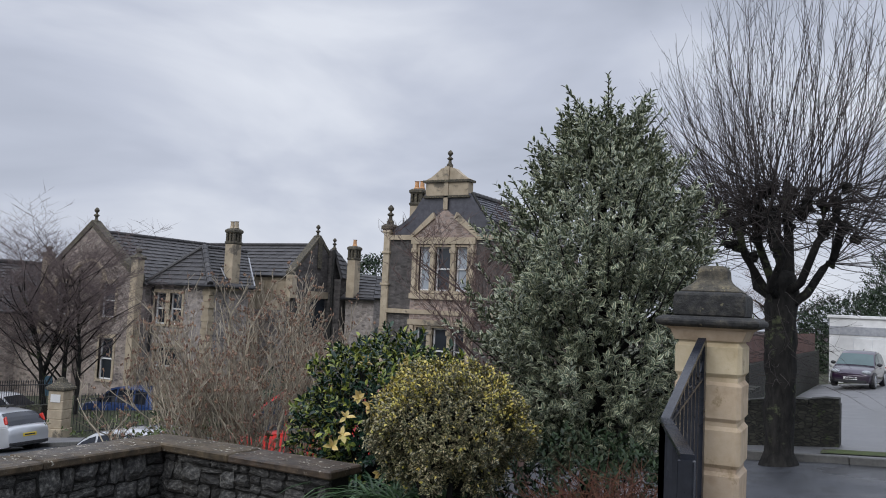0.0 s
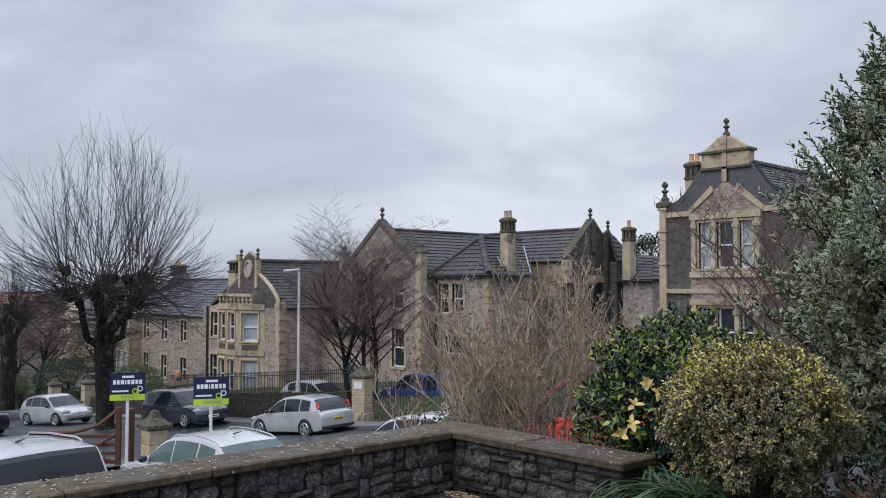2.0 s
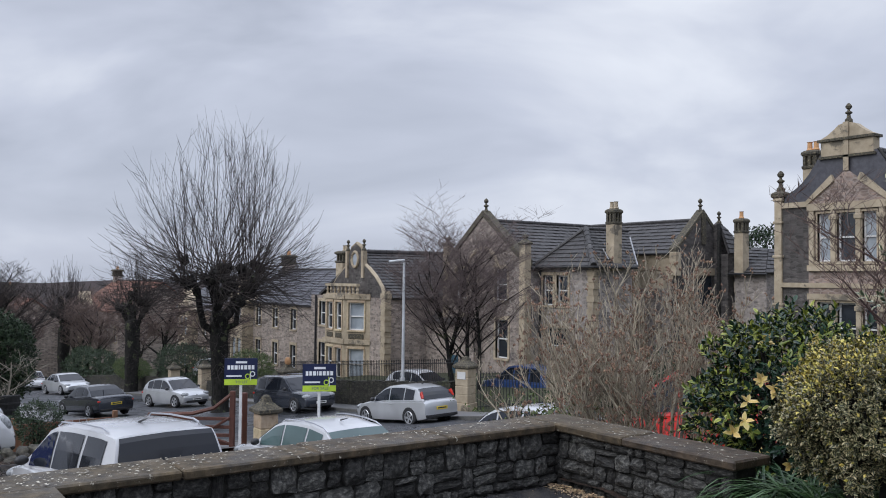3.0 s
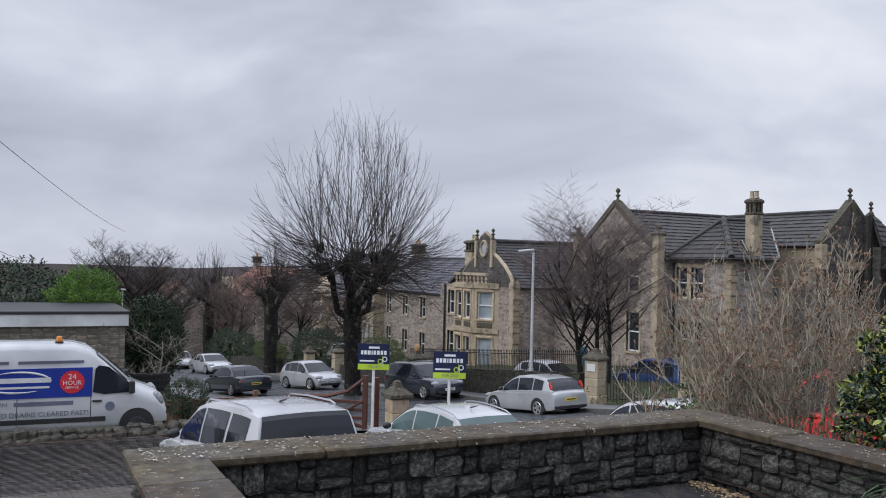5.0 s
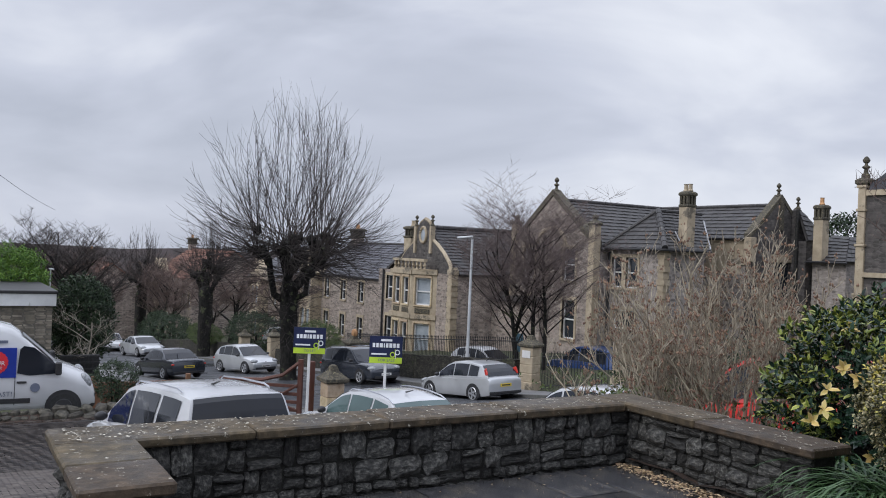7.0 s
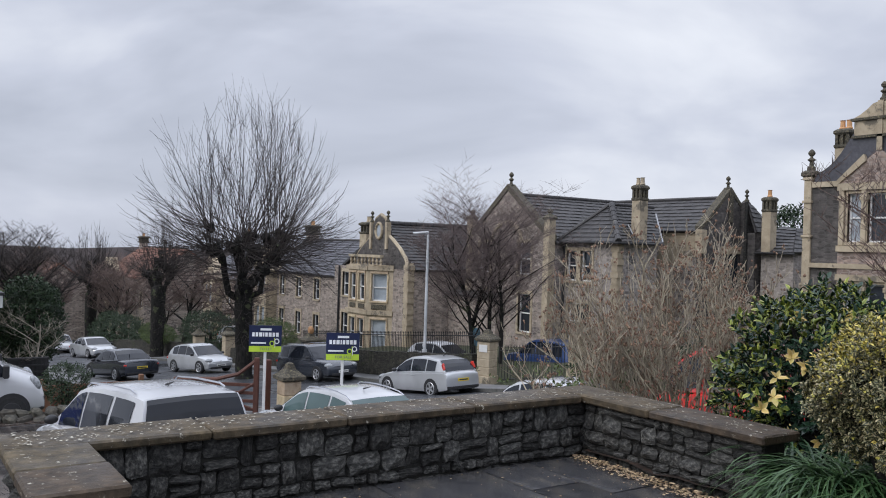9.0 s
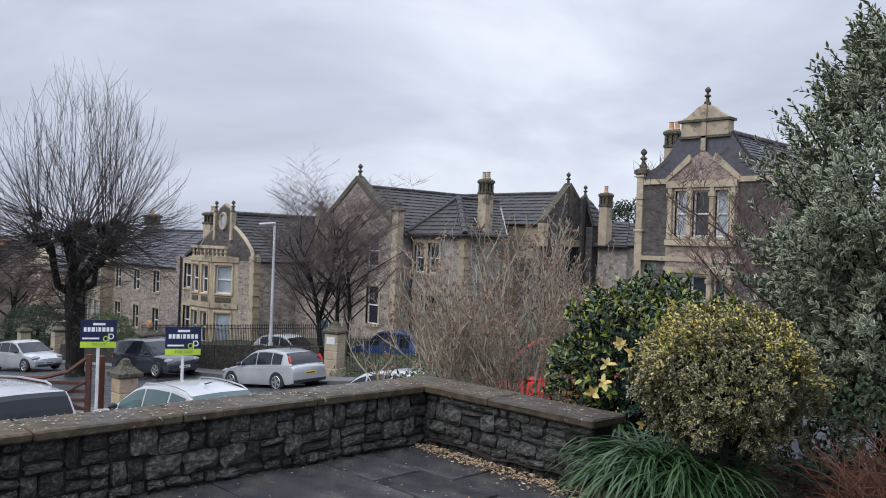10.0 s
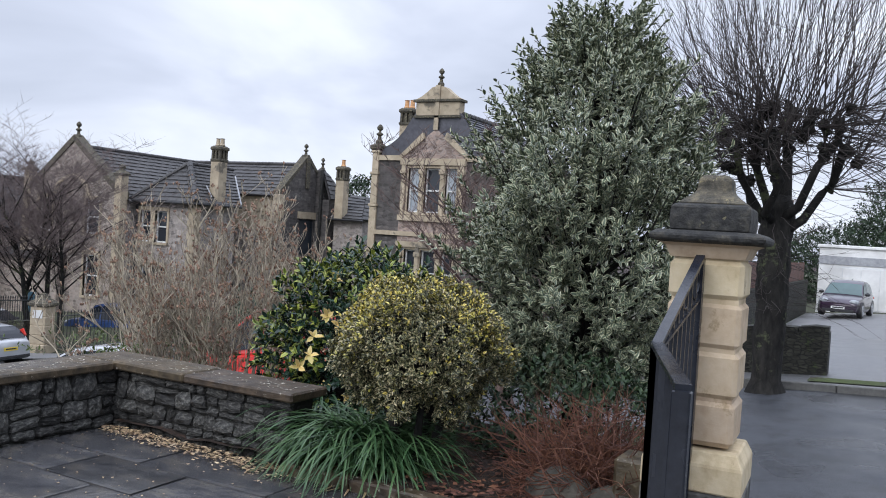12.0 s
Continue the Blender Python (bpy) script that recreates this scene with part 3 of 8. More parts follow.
def sheet(name, xs, ys, lift, mat, label, kind="structure", category="", fn=None):
    """A sheet that lies on the slope; fn(x, y) can shift the points sideways."""
    g = Geo()
    for x in xs:
        for y in ys:
            xx, yy = fn(x, y) if fn else (x, y)
            g.v.append((xx, yy, ground_z(xx, yy) + lift))
    n = len(ys)
    g.f = [(i * n + j, (i + 1) * n + j, (i + 1) * n + j + 1, i * n + j + 1) for i in range(len(xs) - 1) for j in range(n - 1)]
    ob = part(name, g, mat, None, label, True, kind)
    return tagged(ob, "", category)


def spaced(a, b, step):
    return [float(v) for v in np.linspace(a, b, max(2, int(round(abs(b - a) / step)) + 1))]


xs = [-2500, -1200, -700] + spaced(-400, -100, 30) + spaced(-95, 20, 2.0)[0:] + [40, 80, 200, 600, 1500, 2500]
ys = [-2500, -1000, -300, -100, -50] + spaced(-40, 60, 2.0) + [80, 120, 200, 400, 1000, 2500]
sheet("ground", xs, ys, -0.03, "verge", "rough grass and soil on a falling hillside")


def street_mid(x):
    return float(np.interp(x, [-120, -80, -65, -45, -27, 0, 30], [8.5, 11.2, 12.2, 13.6, 15.0, 13.4, 13.0]))


sheet("road", spaced(-180, 30, 2), spaced(-4.2, 4.2, 1.4), 0.02, "asphalt", "damp grey asphalt street running downhill", fn=lambda x, y: (x, street_mid(x) + y * (0.85 if x < -50 else 1)))
sheet("pavement_1", spaced(-120, 30, 2), spaced(0, 1.9, 0.95), 0.12, "pavement", "grey far pavement beside the street", fn=lambda x, y: (x, street_mid(x) + 4.32 * (0.85 if x < -50 else 1) + y))
sheet("pavement_2", spaced(-120, -22.5, 2), spaced(0, 1.6, 0.8), 0.12, "pavement", "grey near pavement beside the street", fn=lambda x, y: (x, street_mid(x) - 4.32 * (0.85 if x < -50 else 1) - y))
sheet("drive", spaced(-22.4, -6.6, 1), spaced(-9, 10.4, 1), 0.02, "asphalt", "dark damp forecourt with parked cars")
sheet("garage_drive", spaced(-4.6, 2.5, 1), spaced(18.6, 44, 1.5), 0.03, "pavement", "pale wet concrete drive rising to a garage")


def kerb_row(name, side, x0, x1, label):
    k = thing(name, (0, 0, 0), label, "kerb", kind="structure")
    me = Geo().cham(-0.47, 0.47, -0.06, 0.06, -0.12, 0.13, 0.015).mesh("kerb_block", "kerb")
    x = x0
    while x < x1:
        y, y2 = street_mid(x), street_mid(x + 0.94)
        w = 4.26 * (0.85 if x < -50 else 1)
        z, z2 = ground_z(x, y), ground_z(x + 0.94, y)
        part("kerb_block", me, None, k, at=pose(x, y + side * w, z + 0.02, 0, -math.degrees(math.atan2(z2 - z, 0.94)), math.degrees(math.atan2(y2 - y, 0.94))))
        x += 0.95


kerb_row("kerb_1", 1, -62, 8, "row of grey stone kerb blocks at the far pavement")
kerb_row("kerb_2", -1, -60, -23, "row of grey stone kerb blocks at the near pavement")
# ---- terrace ----
TOP = 0.49          # upper face of the coping
AX0, AX1 = -6.30, -5.95    # long wall, running along y
BY0, BY1 = 5.65, 6.0       # short wall, running along x
rng = random.Random(4)

part("patio", Geo().add([(-6.1, 1.7, -2), (4, 1.7, -2), (4, 5.6, -2), (-6.1, 5.6, -2), (-6.1, 1.7, -0.03), (4, 1.7, -0.03), (4, 5.6, -0.03), (-6.1, 5.6, -0.03)],
     [(3, 2, 1, 0), (4, 5, 6, 7), (0, 1, 5, 4), (1, 2, 6, 5), (2, 3, 7, 6), (3, 0, 4, 7)]).box(-4.4, 4, -6, 1.69, -2, -0.03), "slab_joint", None, "terrace of dark wet slate slabs", kind="structure")
patio = bpy.data.objects["patio"]
slabs = [Geo().cham(-0.5, 0.5, -0.5, 0.5, -0.5, 0.5, 0.02, 0.006, random.Random(k)).mesh("slab", "slab") for k in range(4)]
y, row = -2.2, 0
while y < 5.55:
    d = (0.62, 0.9, 0.46, 0.75)[row % 4]
    d = min(d, 5.6 - y)
    x = -5.94 if y >= 1.9 else -4.35
    if y < 1.9 < y + d:
        d = 1.9 - y
    while x < 3.9:
        w = rng.choice((0.6, 0.9, 0.75, 1.05))
        w = w if 3.98 - x - w > 0.3 else 3.98 - x
        part("slab", slabs[rng.randrange(4)], None, patio, at=Matrix.Translation((x + w / 2, y + d / 2, -0.012 + rng.uniform(-0.004, 0.004))) @ Matrix.Diagonal((w - 0.014, d - 0.014, 0.03, 1)))
        x += w
    y += d
    row += 1


def stone_wall(name, p0, p1, thick, z0, z1, faces, label, height=0.115):
    """A wall of rubble: a mortar core and squared, uneven stones of their own on the faces that show."""
    w = thing(name, (*p0, 0, 0, 0, math.degrees(math.atan2(p1[1] - p0[1], p1[0] - p0[0]))), label, "wall", kind="structure")
    L = math.hypot(p1[0] - p0[0], p1[1] - p0[1])
    part("core", Geo().box(0.02, L - 0.02, -thick / 2 + 0.022, thick / 2 - 0.022, z0, z1), "mortar", w)
    for side in faces:
        zz = z0
        while zz < z1 - 0.03:
            h = rng.uniform(0.55, 1.55) * height
            if z1 - zz - h < 0.06:
                h = z1 - zz
            u = 0.0
            while u < L - 0.01:
                l = rng.uniform(0.06, 0.2) if h < 0.12 else rng.uniform(0.09, 0.26)
                if L - u - l < 0.08:
                    l = L - u
                rows = [(zz, h)]
                if h > 0.11 and l < 0.26 and rng.random() < 0.5:
                    k = rng.uniform(0.3, 0.7)
                    rows = [(zz, h * k), (zz + h * k, h * (1 - k))]
                for a, b in rows:
                    m = Matrix.Translation((u + l / 2, side * (thick / 2 - 0.03), a + b / 2)) @ pose(0, 0, 0, rng.uniform(-9, 9), rng.uniform(-7, 7), rng.uniform(-8, 8)) @ Matrix.Diagonal((l - rng.uniform(0.008, 0.024), 0.05 + rng.uniform(0, 0.085), b - rng.uniform(0.006, 0.018), 1))
                    part("stone", STONES[rng.randrange(len(STONES))], None, w, at=m)
                u += l
            zz += h
    return w


def rough_stone(seed):
    r = random.Random(seed)
    g = Geo()
    n = 4
    for iz in range(n):
        for ix in range(n):
            u, v = ix / (n - 1) - 0.5, iz / (n - 1) - 0.5
            edge = ix in (0, n - 1) or iz in (0, n - 1)
            k = 0.93 if ix in (0, n - 1) and iz in (0, n - 1) else 1
            g.v.append((k * u + r.uniform(-0.055, 0.055), -(r.uniform(0.2, 0.4) if edge else r.uniform(0.4, 0.62)), k * v + r.uniform(-0.075, 0.075)))
    g.f = [(iz * n + ix, iz * n + ix + 1, (iz + 1) * n + ix + 1, (iz + 1) * n + ix) for iz in range(n - 1) for ix in range(n - 1)]
    back = len(g.v)
    ring = [0, 1, 2, 3, 7, 11, 15, 14, 13, 12, 8, 4]
    for i in ring:
        g.v.append((g.v[i][0], 0.3, g.v[i][2]))
    m = len(ring)
    g.f += [(ring[(k + 1) % m], ring[k], back + k, back + (k + 1) % m) for k in range(m)]
    g.v += [(p[0], -p[1], p[2]) for p in g.v[:16]]
    o = back + m
    g.f += [tuple(o + i for i in reversed(f)) for f in g.f[:9]]
    return g.mesh("stone", "stone", fix=True)


STONES = [rough_stone(s) for s in range(14)]
ymid, xmid = (BY0 + BY1) / 2, (AX0 + AX1) / 2
stone_wall("wall_west", (xmid, 1.62), (xmid, BY1 - 0.04), 0.30, -1.5, TOP - 0.06, (-1,), "low terrace wall of dark weathered limestone rubble")
stone_wall("wall_north", (AX1 - 0.02, ymid), (-4.3, ymid), 0.29, -0.3, TOP - 0.06, (-1,), "low terrace wall of grey limestone rubble beside the bed")
stone_wall("wall_south", (AX0 + 0.03, 1.7), (-5.02, 1.7), 0.30, -1.5, TOP - 0.06, (-1, 1), "short return wall of dark limestone rubble")


def coping(name, x0, x1, y0, y1, along, step, label):
    c = thing(name, (0, 0, 0), label, "coping", kind="structure")
    a, b = (x0, x1) if along == "x" else (y0, y1)
    n = max(1, round((b - a) / step))
    cuts = [a + (b - a) * k / n + (rng.uniform(-0.12, 0.12) if 0 < k < n else 0) for k in range(n + 1)]
    for k in range(n):
        u, v = cuts[k] + 0.004, cuts[k + 1] - 0.004
        g = Geo().cham(*((u, v, y0, y1) if along == "x" else (x0, x1, u, v)), TOP - 0.062, TOP + rng.uniform(-0.004, 0.004), 0.012, 0.003, rng)
        part("coping_slab", g, "coping", c)
    return c


coping("coping_west", AX0 - 0.03, AX1 + 0.03, 1.46, 5.62, "y", 0.95, "brown lichen-spotted coping slabs on the terrace wall")
coping("coping_north", AX0 - 0.03, -4.25, 5.63, 6.03, "x", 0.9, "brown mossy coping slabs beside the shrubs")
coping("coping_south", AX1 + 0.035, -4.95, 1.46, 1.9, "x", 0.45, "broad brown coping slabs on the return wall")

# fallen leaves at the foot of the short wall
lf, chips = Geo(), Geo()
for _ in range(1100):
    u = rng.uniform(0, 1)
    x, y = -5.9 + 1.75 * u + rng.gauss(0, 0.04), 5.62 - abs(rng.gauss(0, 0.1)) * (0.6 + 0.8 * u)
    a, s = rng.uniform(0, 6.28), rng.uniform(0.008, 0.02)
    t = rng.uniform(-0.5, 0.5)
    z = 0.008 + rng.uniform(0, 0.02)
    c_, s_ = math.cos(a) * s, math.sin(a) * s
    lf.add([(x - c_, y - s_, z), (x + 0.5 * s_, y - 0.5 * c_, z + s * t), (x + c_, y + s_, z + 0.004), (x - 0.5 * s_, y + 0.5 * c_, z - s * t * 0.3)], [(0, 1, 2, 3)])
for _ in range(620):
    x, y = rng.uniform(-5.9, -1.0), rng.uniform(2.2, 5.4)
    a, s, z = rng.uniform(0, 6.28), rng.uniform(0.004, 0.013), 0.009
    c_, s_ = math.cos(a) * s, math.sin(a) * s
    lf.add([(x - c_, y - s_, z), (x + 0.6 * s_, y - 0.6 * c_, z + 0.002), (x + c_, y + s_, z), (x - 0.6 * s_, y + 0.6 * c_, z + 0.002)], [(0, 1, 2, 3)])
for _ in range(1700):
    x, y = rng.uniform(-4.2, -1.98), rng.uniform(5.62, 7.4)
    a, s, z = rng.uniform(0, 6.28), rng.uniform(0.01, 0.034), 0.082 + 0.05 * noise.noise((x * 3, y * 3, 0)) + rng.uniform(-0.01, 0.02)
    c_, s_ = math.cos(a) * s, math.sin(a) * s
    chips.add([(x - c_, y - s_, z), (x + 0.6 * s_, y - 0.6 * c_, z + rng.uniform(-0.006, 0.01)), (x + c_, y + s_, z + 0.004), (x - 0.6 * s_, y + 0.6 * c_, z + rng.uniform(-0.006, 0.01))], [(0, 1, 2, 3)])
single("bark_litter", chips, "redtwig", "reddish brown dead leaves on the bed", "leaf litter", kind="stuff", fix=False)
single("leaf_litter", lf, "gravel", "tan fallen leaves and seed husks on the terrace", "leaf litter", kind="stuff", fix=False)

# pale flakes of lichen and leaf on the coping
fl = Geo()
for _ in range(520):
    v = rng.random() ** 1.5
    x, y = (rng.uniform(AX0, AX1), 1.55 + 4.2 * v) if rng.random() < 0.8 else (rng.uniform(AX1, -4.3), rng.uniform(5.68, 5.98))
    a, s, z = rng.uniform(0, 6.28), rng.uniform(0.005, 0.016), TOP + 0.007
    c_, s_ = math.cos(a) * s, math.sin(a) * s
    fl.add([(x - c_, y - s_, z), (x + 0.6 * s_, y - 0.6 * c_, z + 0.002), (x + c_, y + s_, z), (x - 0.6 * s_, y + 0.6 * c_, z + 0.002)], [(0, 1, 2, 3)])
single("lichen_litter", fl, "flake", "pale flakes of lichen on the coping", "litter", kind="stuff", fix=False)

# planting bed
bed = Geo()
bx, by = spaced(-5.9, -1.95, 0.12), spaced(5.62, 8.9, 0.12)
for x in bx:
    for y in by:
        edge = 5.05 if x > -4.2 else 6.05
        z = 0.06 + 0.05 * noise.noise((x * 3, y * 3, 0)) - 0.9 * sm(7.6, 8.9, y) - 0.9 * sm(-5.2, -5.9, x) * 0
        bed.v.append((x, max(y, 5.62), z))
bed.f = [(i * len(by) + j, (i + 1) * len(by) + j, (i + 1) * len(by) + j + 1, i * len(by) + j + 1) for i in range(len(bx) - 1) for j in range(len(by) - 1)]
part("bed", bed, "soil", None, "dark leaf mould in the planting bed", True, "structure")
edging = thing("bed_edging", (0, 0, 0), "pale mossy stone edging of the planting bed", "edging", kind="structure")
x = -4.2
while x < -1.3:
    l = rng.uniform(0.35, 0.55)
    part("edging_stone", Geo().cham(x + 0.005, x + l - 0.005, 5.5, 5.6, -0.05, 0.075 + rng.uniform(-0.01, 0.01), 0.012, 0.004, rng), "coping", edging)
    x += l

# ---- gate pier and railing ----
PX, PY = -1.72, 5.95


def gate_pier():
    p = thing("gate_pier", pose(PX, PY, 0, 0, 0, 3) @ Matrix.Diagonal((0.85, 0.85, 1, 1)), "tall yellow bath stone gate pier with a blackened moulded cap", "gate pier")
    part("plinth", Geo().cham(-0.3, 0.3, -0.3, 0.3, -0.9, 0.36, 0.015), "stone", p, "grey rubble plinth")
    part("base_block", Geo().lathe([(0.3, 0.36), (0.3, 0.5), (0.26, 0.57)], square=True), "bath", p, "yellow chamfered base block")
    zs = [0.58, 0.83, 1.09, 1.345, 1.565]
    for k in range(4):
        part("course", Geo().cham(-0.222, 0.222, -0.222, 0.222, zs[k] + 0.006, zs[k + 1] - 0.006, 0.028, 0.003, rng), "bath", p)
        part("joint", Geo().box(-0.2, 0.2, -0.2, 0.2, zs[k + 1] - 0.03, zs[k + 1] + 0.03), "bath", p)
    part("necking", Geo().lathe([(0.222, 1.565), (0.235, 1.59), (0.25, 1.625), (0.29, 1.64)], square=True), "bath", p)
    part("cornice", Geo().lathe([(0.29, 1.641), (0.335, 1.652), (0.342, 1.682), (0.3, 1.705)], square=True), "soot_cap", p)
    part("cap_block", Geo().lathe([(0.235, 1.706), (0.24, 1.77), (0.235, 1.835), (0.205, 1.85)], square=True), "soot_cap", p)
    part("cap_top", Geo().lathe([(0.205, 1.851), (0.175, 1.872), (0.13, 1.9), (0.105, 1.925), (0.1, 1.985), (0.075, 2.01)], square=True), "bath_dirty", p)
    for c in [o for o in p.children if o.name.startswith(("cap", "cornice", "base"))]:
        bm = bmesh.new()
        bm.from_mesh(c.data)
        bmesh.ops.bevel(bm, geom=list(bm.edges), offset=0.008, segments=1, affect="EDGES")
        bm.to_mesh(c.data)
        bm.free()
    return p


gate_pier()


def railing():
    r = thing("garden_gate", (0, 0, 0), "black steel gate with sloping scrolled top rail beside the pier", "gate")
    hi, kn, ne = Vector((-1.73, 5.70, 1.58)), Vector((-1.715, 4.86, 1.20)), Vector((-1.415, 4.03, 1.165))
    def flat(name, a, b, w, h):
        d = (b - a).normalized()
        s = d.cross(Vector((0, 0, 1))).normalized() * w / 2
        u = s.cross(d).normalized() * h
        g = Geo().add([a - s, a + s, a + s - u, a - s - u, b - s, b + s, b + s - u, b - s - u], [(3, 2, 1, 0), (4, 5, 6, 7), (0, 1, 5, 4), (1, 2, 6, 5), (2, 3, 7, 6), (3, 0, 4, 7)])
        return part(name, g, "black", r)
    flat("top_rail", hi, kn, 0.045, 0.02)
    flat("second_rail", Vector((-1.73, 5.70, 1.36)), kn + Vector((0, 0, -0.035)), 0.03, 0.014)
    flat("handrail", kn, ne, 0.055, 0.02)
    flat("bottom_rail", Vector((-1.73, 5.70, 0.14)), Vector((kn.x, kn.y, 0.12)), 0.035, 0.03)
    flat("lower_handrail", Vector((kn.x, kn.y, 0.12)), Vector((ne.x, ne.y, 0.1)), 0.035, 0.03)
    for a, b, n in ((hi, kn, 9), (kn, ne, 8)):
        for k in range(n + 1):
            p = a.lerp(b, k / n)
            top = p.z - 0.02
            w = 0.022 if k in (0, n) else 0.008
            part("picket" if w < 0.02 else "post", Geo().box(p.x - w, p.x + w, p.y - w, p.y + w, 0.02, top), "black", r)
    for k in range(3):
        t = 0.12 + 0.26 * k
        top, bot = hi.lerp(kn, t), Vector((-1.73, 5.70, 1.36)).lerp(kn, t)
        c, rad = (top + bot) / 2, max(0.02, (top.z - bot.z) / 2 - 0.015)
        ring = [(c.x, c.y + rad * math.cos(a), c.z + rad * math.sin(a)) for a in np.linspace(0, 2 * math.pi, 13)]
        part("scroll", Geo().tube(ring, 0.008, 5), "black", r)
    e = ne
    part("end_plate", Geo().cham(e.x - 0.035, e.x + 0.028, e.y - 0.02, e.y + 0.02, 0.02, e.z - 0.021, 0.004), "black", r)
    part("latch", Geo().cham(e.x - 0.06, e.x - 0.036, e.y - 0.03, e.y + 0.02, 0.62, 0.70, 0.004), "steel", r, "worn grey latch")
    return r


railing()

# ---- houses ----


def wall_cells(width, height, thick, holes, z0=0.0):
    """A wall along x from 0 to width, in front at y = 0, with openings (x0, x1, z0, z1) through it."""
    g = Geo()
    xs_ = sorted({0, width, *(h[0] for h in holes), *(h[1] for h in holes)})
    for a, b in zip(xs_, xs_[1:]):
        mine = sorted((h[2], h[3]) for h in holes if h[0] <= a and h[1] >= b)
        z = z0
        for lo, hi in mine + [(height, height)]:
            if lo > z + 1e-4:
                g.box(a, b, 0, thick, z, lo)
            z = max(z, hi)
    return g


def sash(parent, x0, x1, z0, z1, depth=0.14, glass="glass", surround=0.16, bars=True, surround_mat="cream", sill=True):
    """A window: stone surround, white sash frame, two panes. It sits in an opening of a wall along x."""
    w = part("window", Geo().box(x0, x1, depth + 0.06, depth + 0.09, z0, z1), "glass_pale" if glass == "glass_pale" else "glass", parent)
    f = 0.07
    g = Geo()
    for a, b, c, d in ((x0, x0 + f, z0, z1), (x1 - f, x1, z0, z1), (x0 + f, x1 - f, z0, z0 + f), (x0 + f, x1 - f, z1 - f, z1)):
        g.box(a, b, depth, depth + 0.058, c, d)
    part("frame", g, "white", w)
    zm = (z0 + z1) / 2
    if bars:
        part("meeting_rail", Geo().box(x0 + f, x1 - f, depth - 0.02, depth + 0.057, zm - 0.035, zm + 0.035), "white", w)
    if surround:
        s = surround
        g = Geo()
        g.box(x0 - s, x0, -0.04, 0.1, z0, z1).box(x1, x1 + s, -0.04, 0.1, z0, z1).box(x0 - s, x1 + s, -0.05, 0.1, z1, z1 + 1.3 * s)
        part("surround", g, surround_mat, w)
    if sill:
        part("sill", Geo().box(x0 - 0.1, x1 + 0.1, -0.1, 0.1, z0 - 0.12, z0), surround_mat, w)
    return w


def finial(parent, x, y, z, s=1.0, mat="bath_dirty"):
    return part("finial", Geo().lathe([(0.16, 0), (0.16, 0.12), (0.09, 0.2), (0.07, 0.34), (0.15, 0.4), (0.15, 0.44), (0.06, 0.5), (0.05, 0.56), (0.12, 0.62), (0.14, 0.7), (0.09, 0.78), (0.03, 0.84)], (0, 0, 0), 10).move(pose(x, y, z) @ Matrix.Scale(s, 4)), mat, parent, smooth=False)


def roof_slope(parent, a, b, c, d, course=0.34, mat="tile", name="roof"):
    """A tiled slope between the eave a-b and the ridge d-c, laid in lapped courses of tiles."""
    a, b, c, d = (Vector(p) for p in (a, b, c, d))
    g = Geo()
    n = max(2, round(((d + c) / 2 - (a + b) / 2).length / course))
    up = (b - a).cross(d - a).normalized()
    if up.z < 0:
        up = -up
    for k in range(n):
        l0, r0 = a.lerp(d, k / n), b.lerp(c, k / n)
        l1, r1 = a.lerp(d, min(1, (k + 1.12) / n)), b.lerp(c, min(1, (k + 1.12) / n))
        m = max(1, round((r0 - l0).length / 0.33))
        for i in range(m):
            s0, s1 = i / m, (i + 1) / m - 0.012 / max(0.3, (r0 - l0).length)
            h = 0.055 + 0.012 * ((i * 7 + k * 3) % 5 - 2) / 2
            p = [l0.lerp(r0, s0), l0.lerp(r0, s1), l1.lerp(r1, s1), l1.lerp(r1, s0)]
            g.add([p[0] + up * h, p[1] + up * h, p[2] + up * 0.01, p[3] + up * 0.01, p[0] - up * 0.02, p[1] - up * 0.02], [(0, 1, 2, 3), (4, 5, 1, 0)])
    base = Geo().add([a, b, c, d, a - up * 0.12, b - up * 0.12, c - up * 0.12, d - up * 0.12], [(0, 1, 2, 3), (7, 6, 5, 4), (0, 4, 5, 1), (1, 5, 6, 2), (2, 6, 7, 3), (3, 7, 4, 0)])
    r = part(name, base, mat, parent)
    part("tiles", g, mat, r, kind="stuff", fix=False)
    return r


def ridge_cap(parent, a, b, mat="tile", r=0.11):
    a, b = Vector(a), Vector(b)
    n = max(1, round((b - a).length / 0.45))
    g = Geo()
    for k in range(n):
        g.tube([a.lerp(b, k / n), a.lerp(b, (k + 0.96) / n)], [r, r * 0.92], 8)
    part("ridge_tiles", g, mat, parent, kind="stuff")


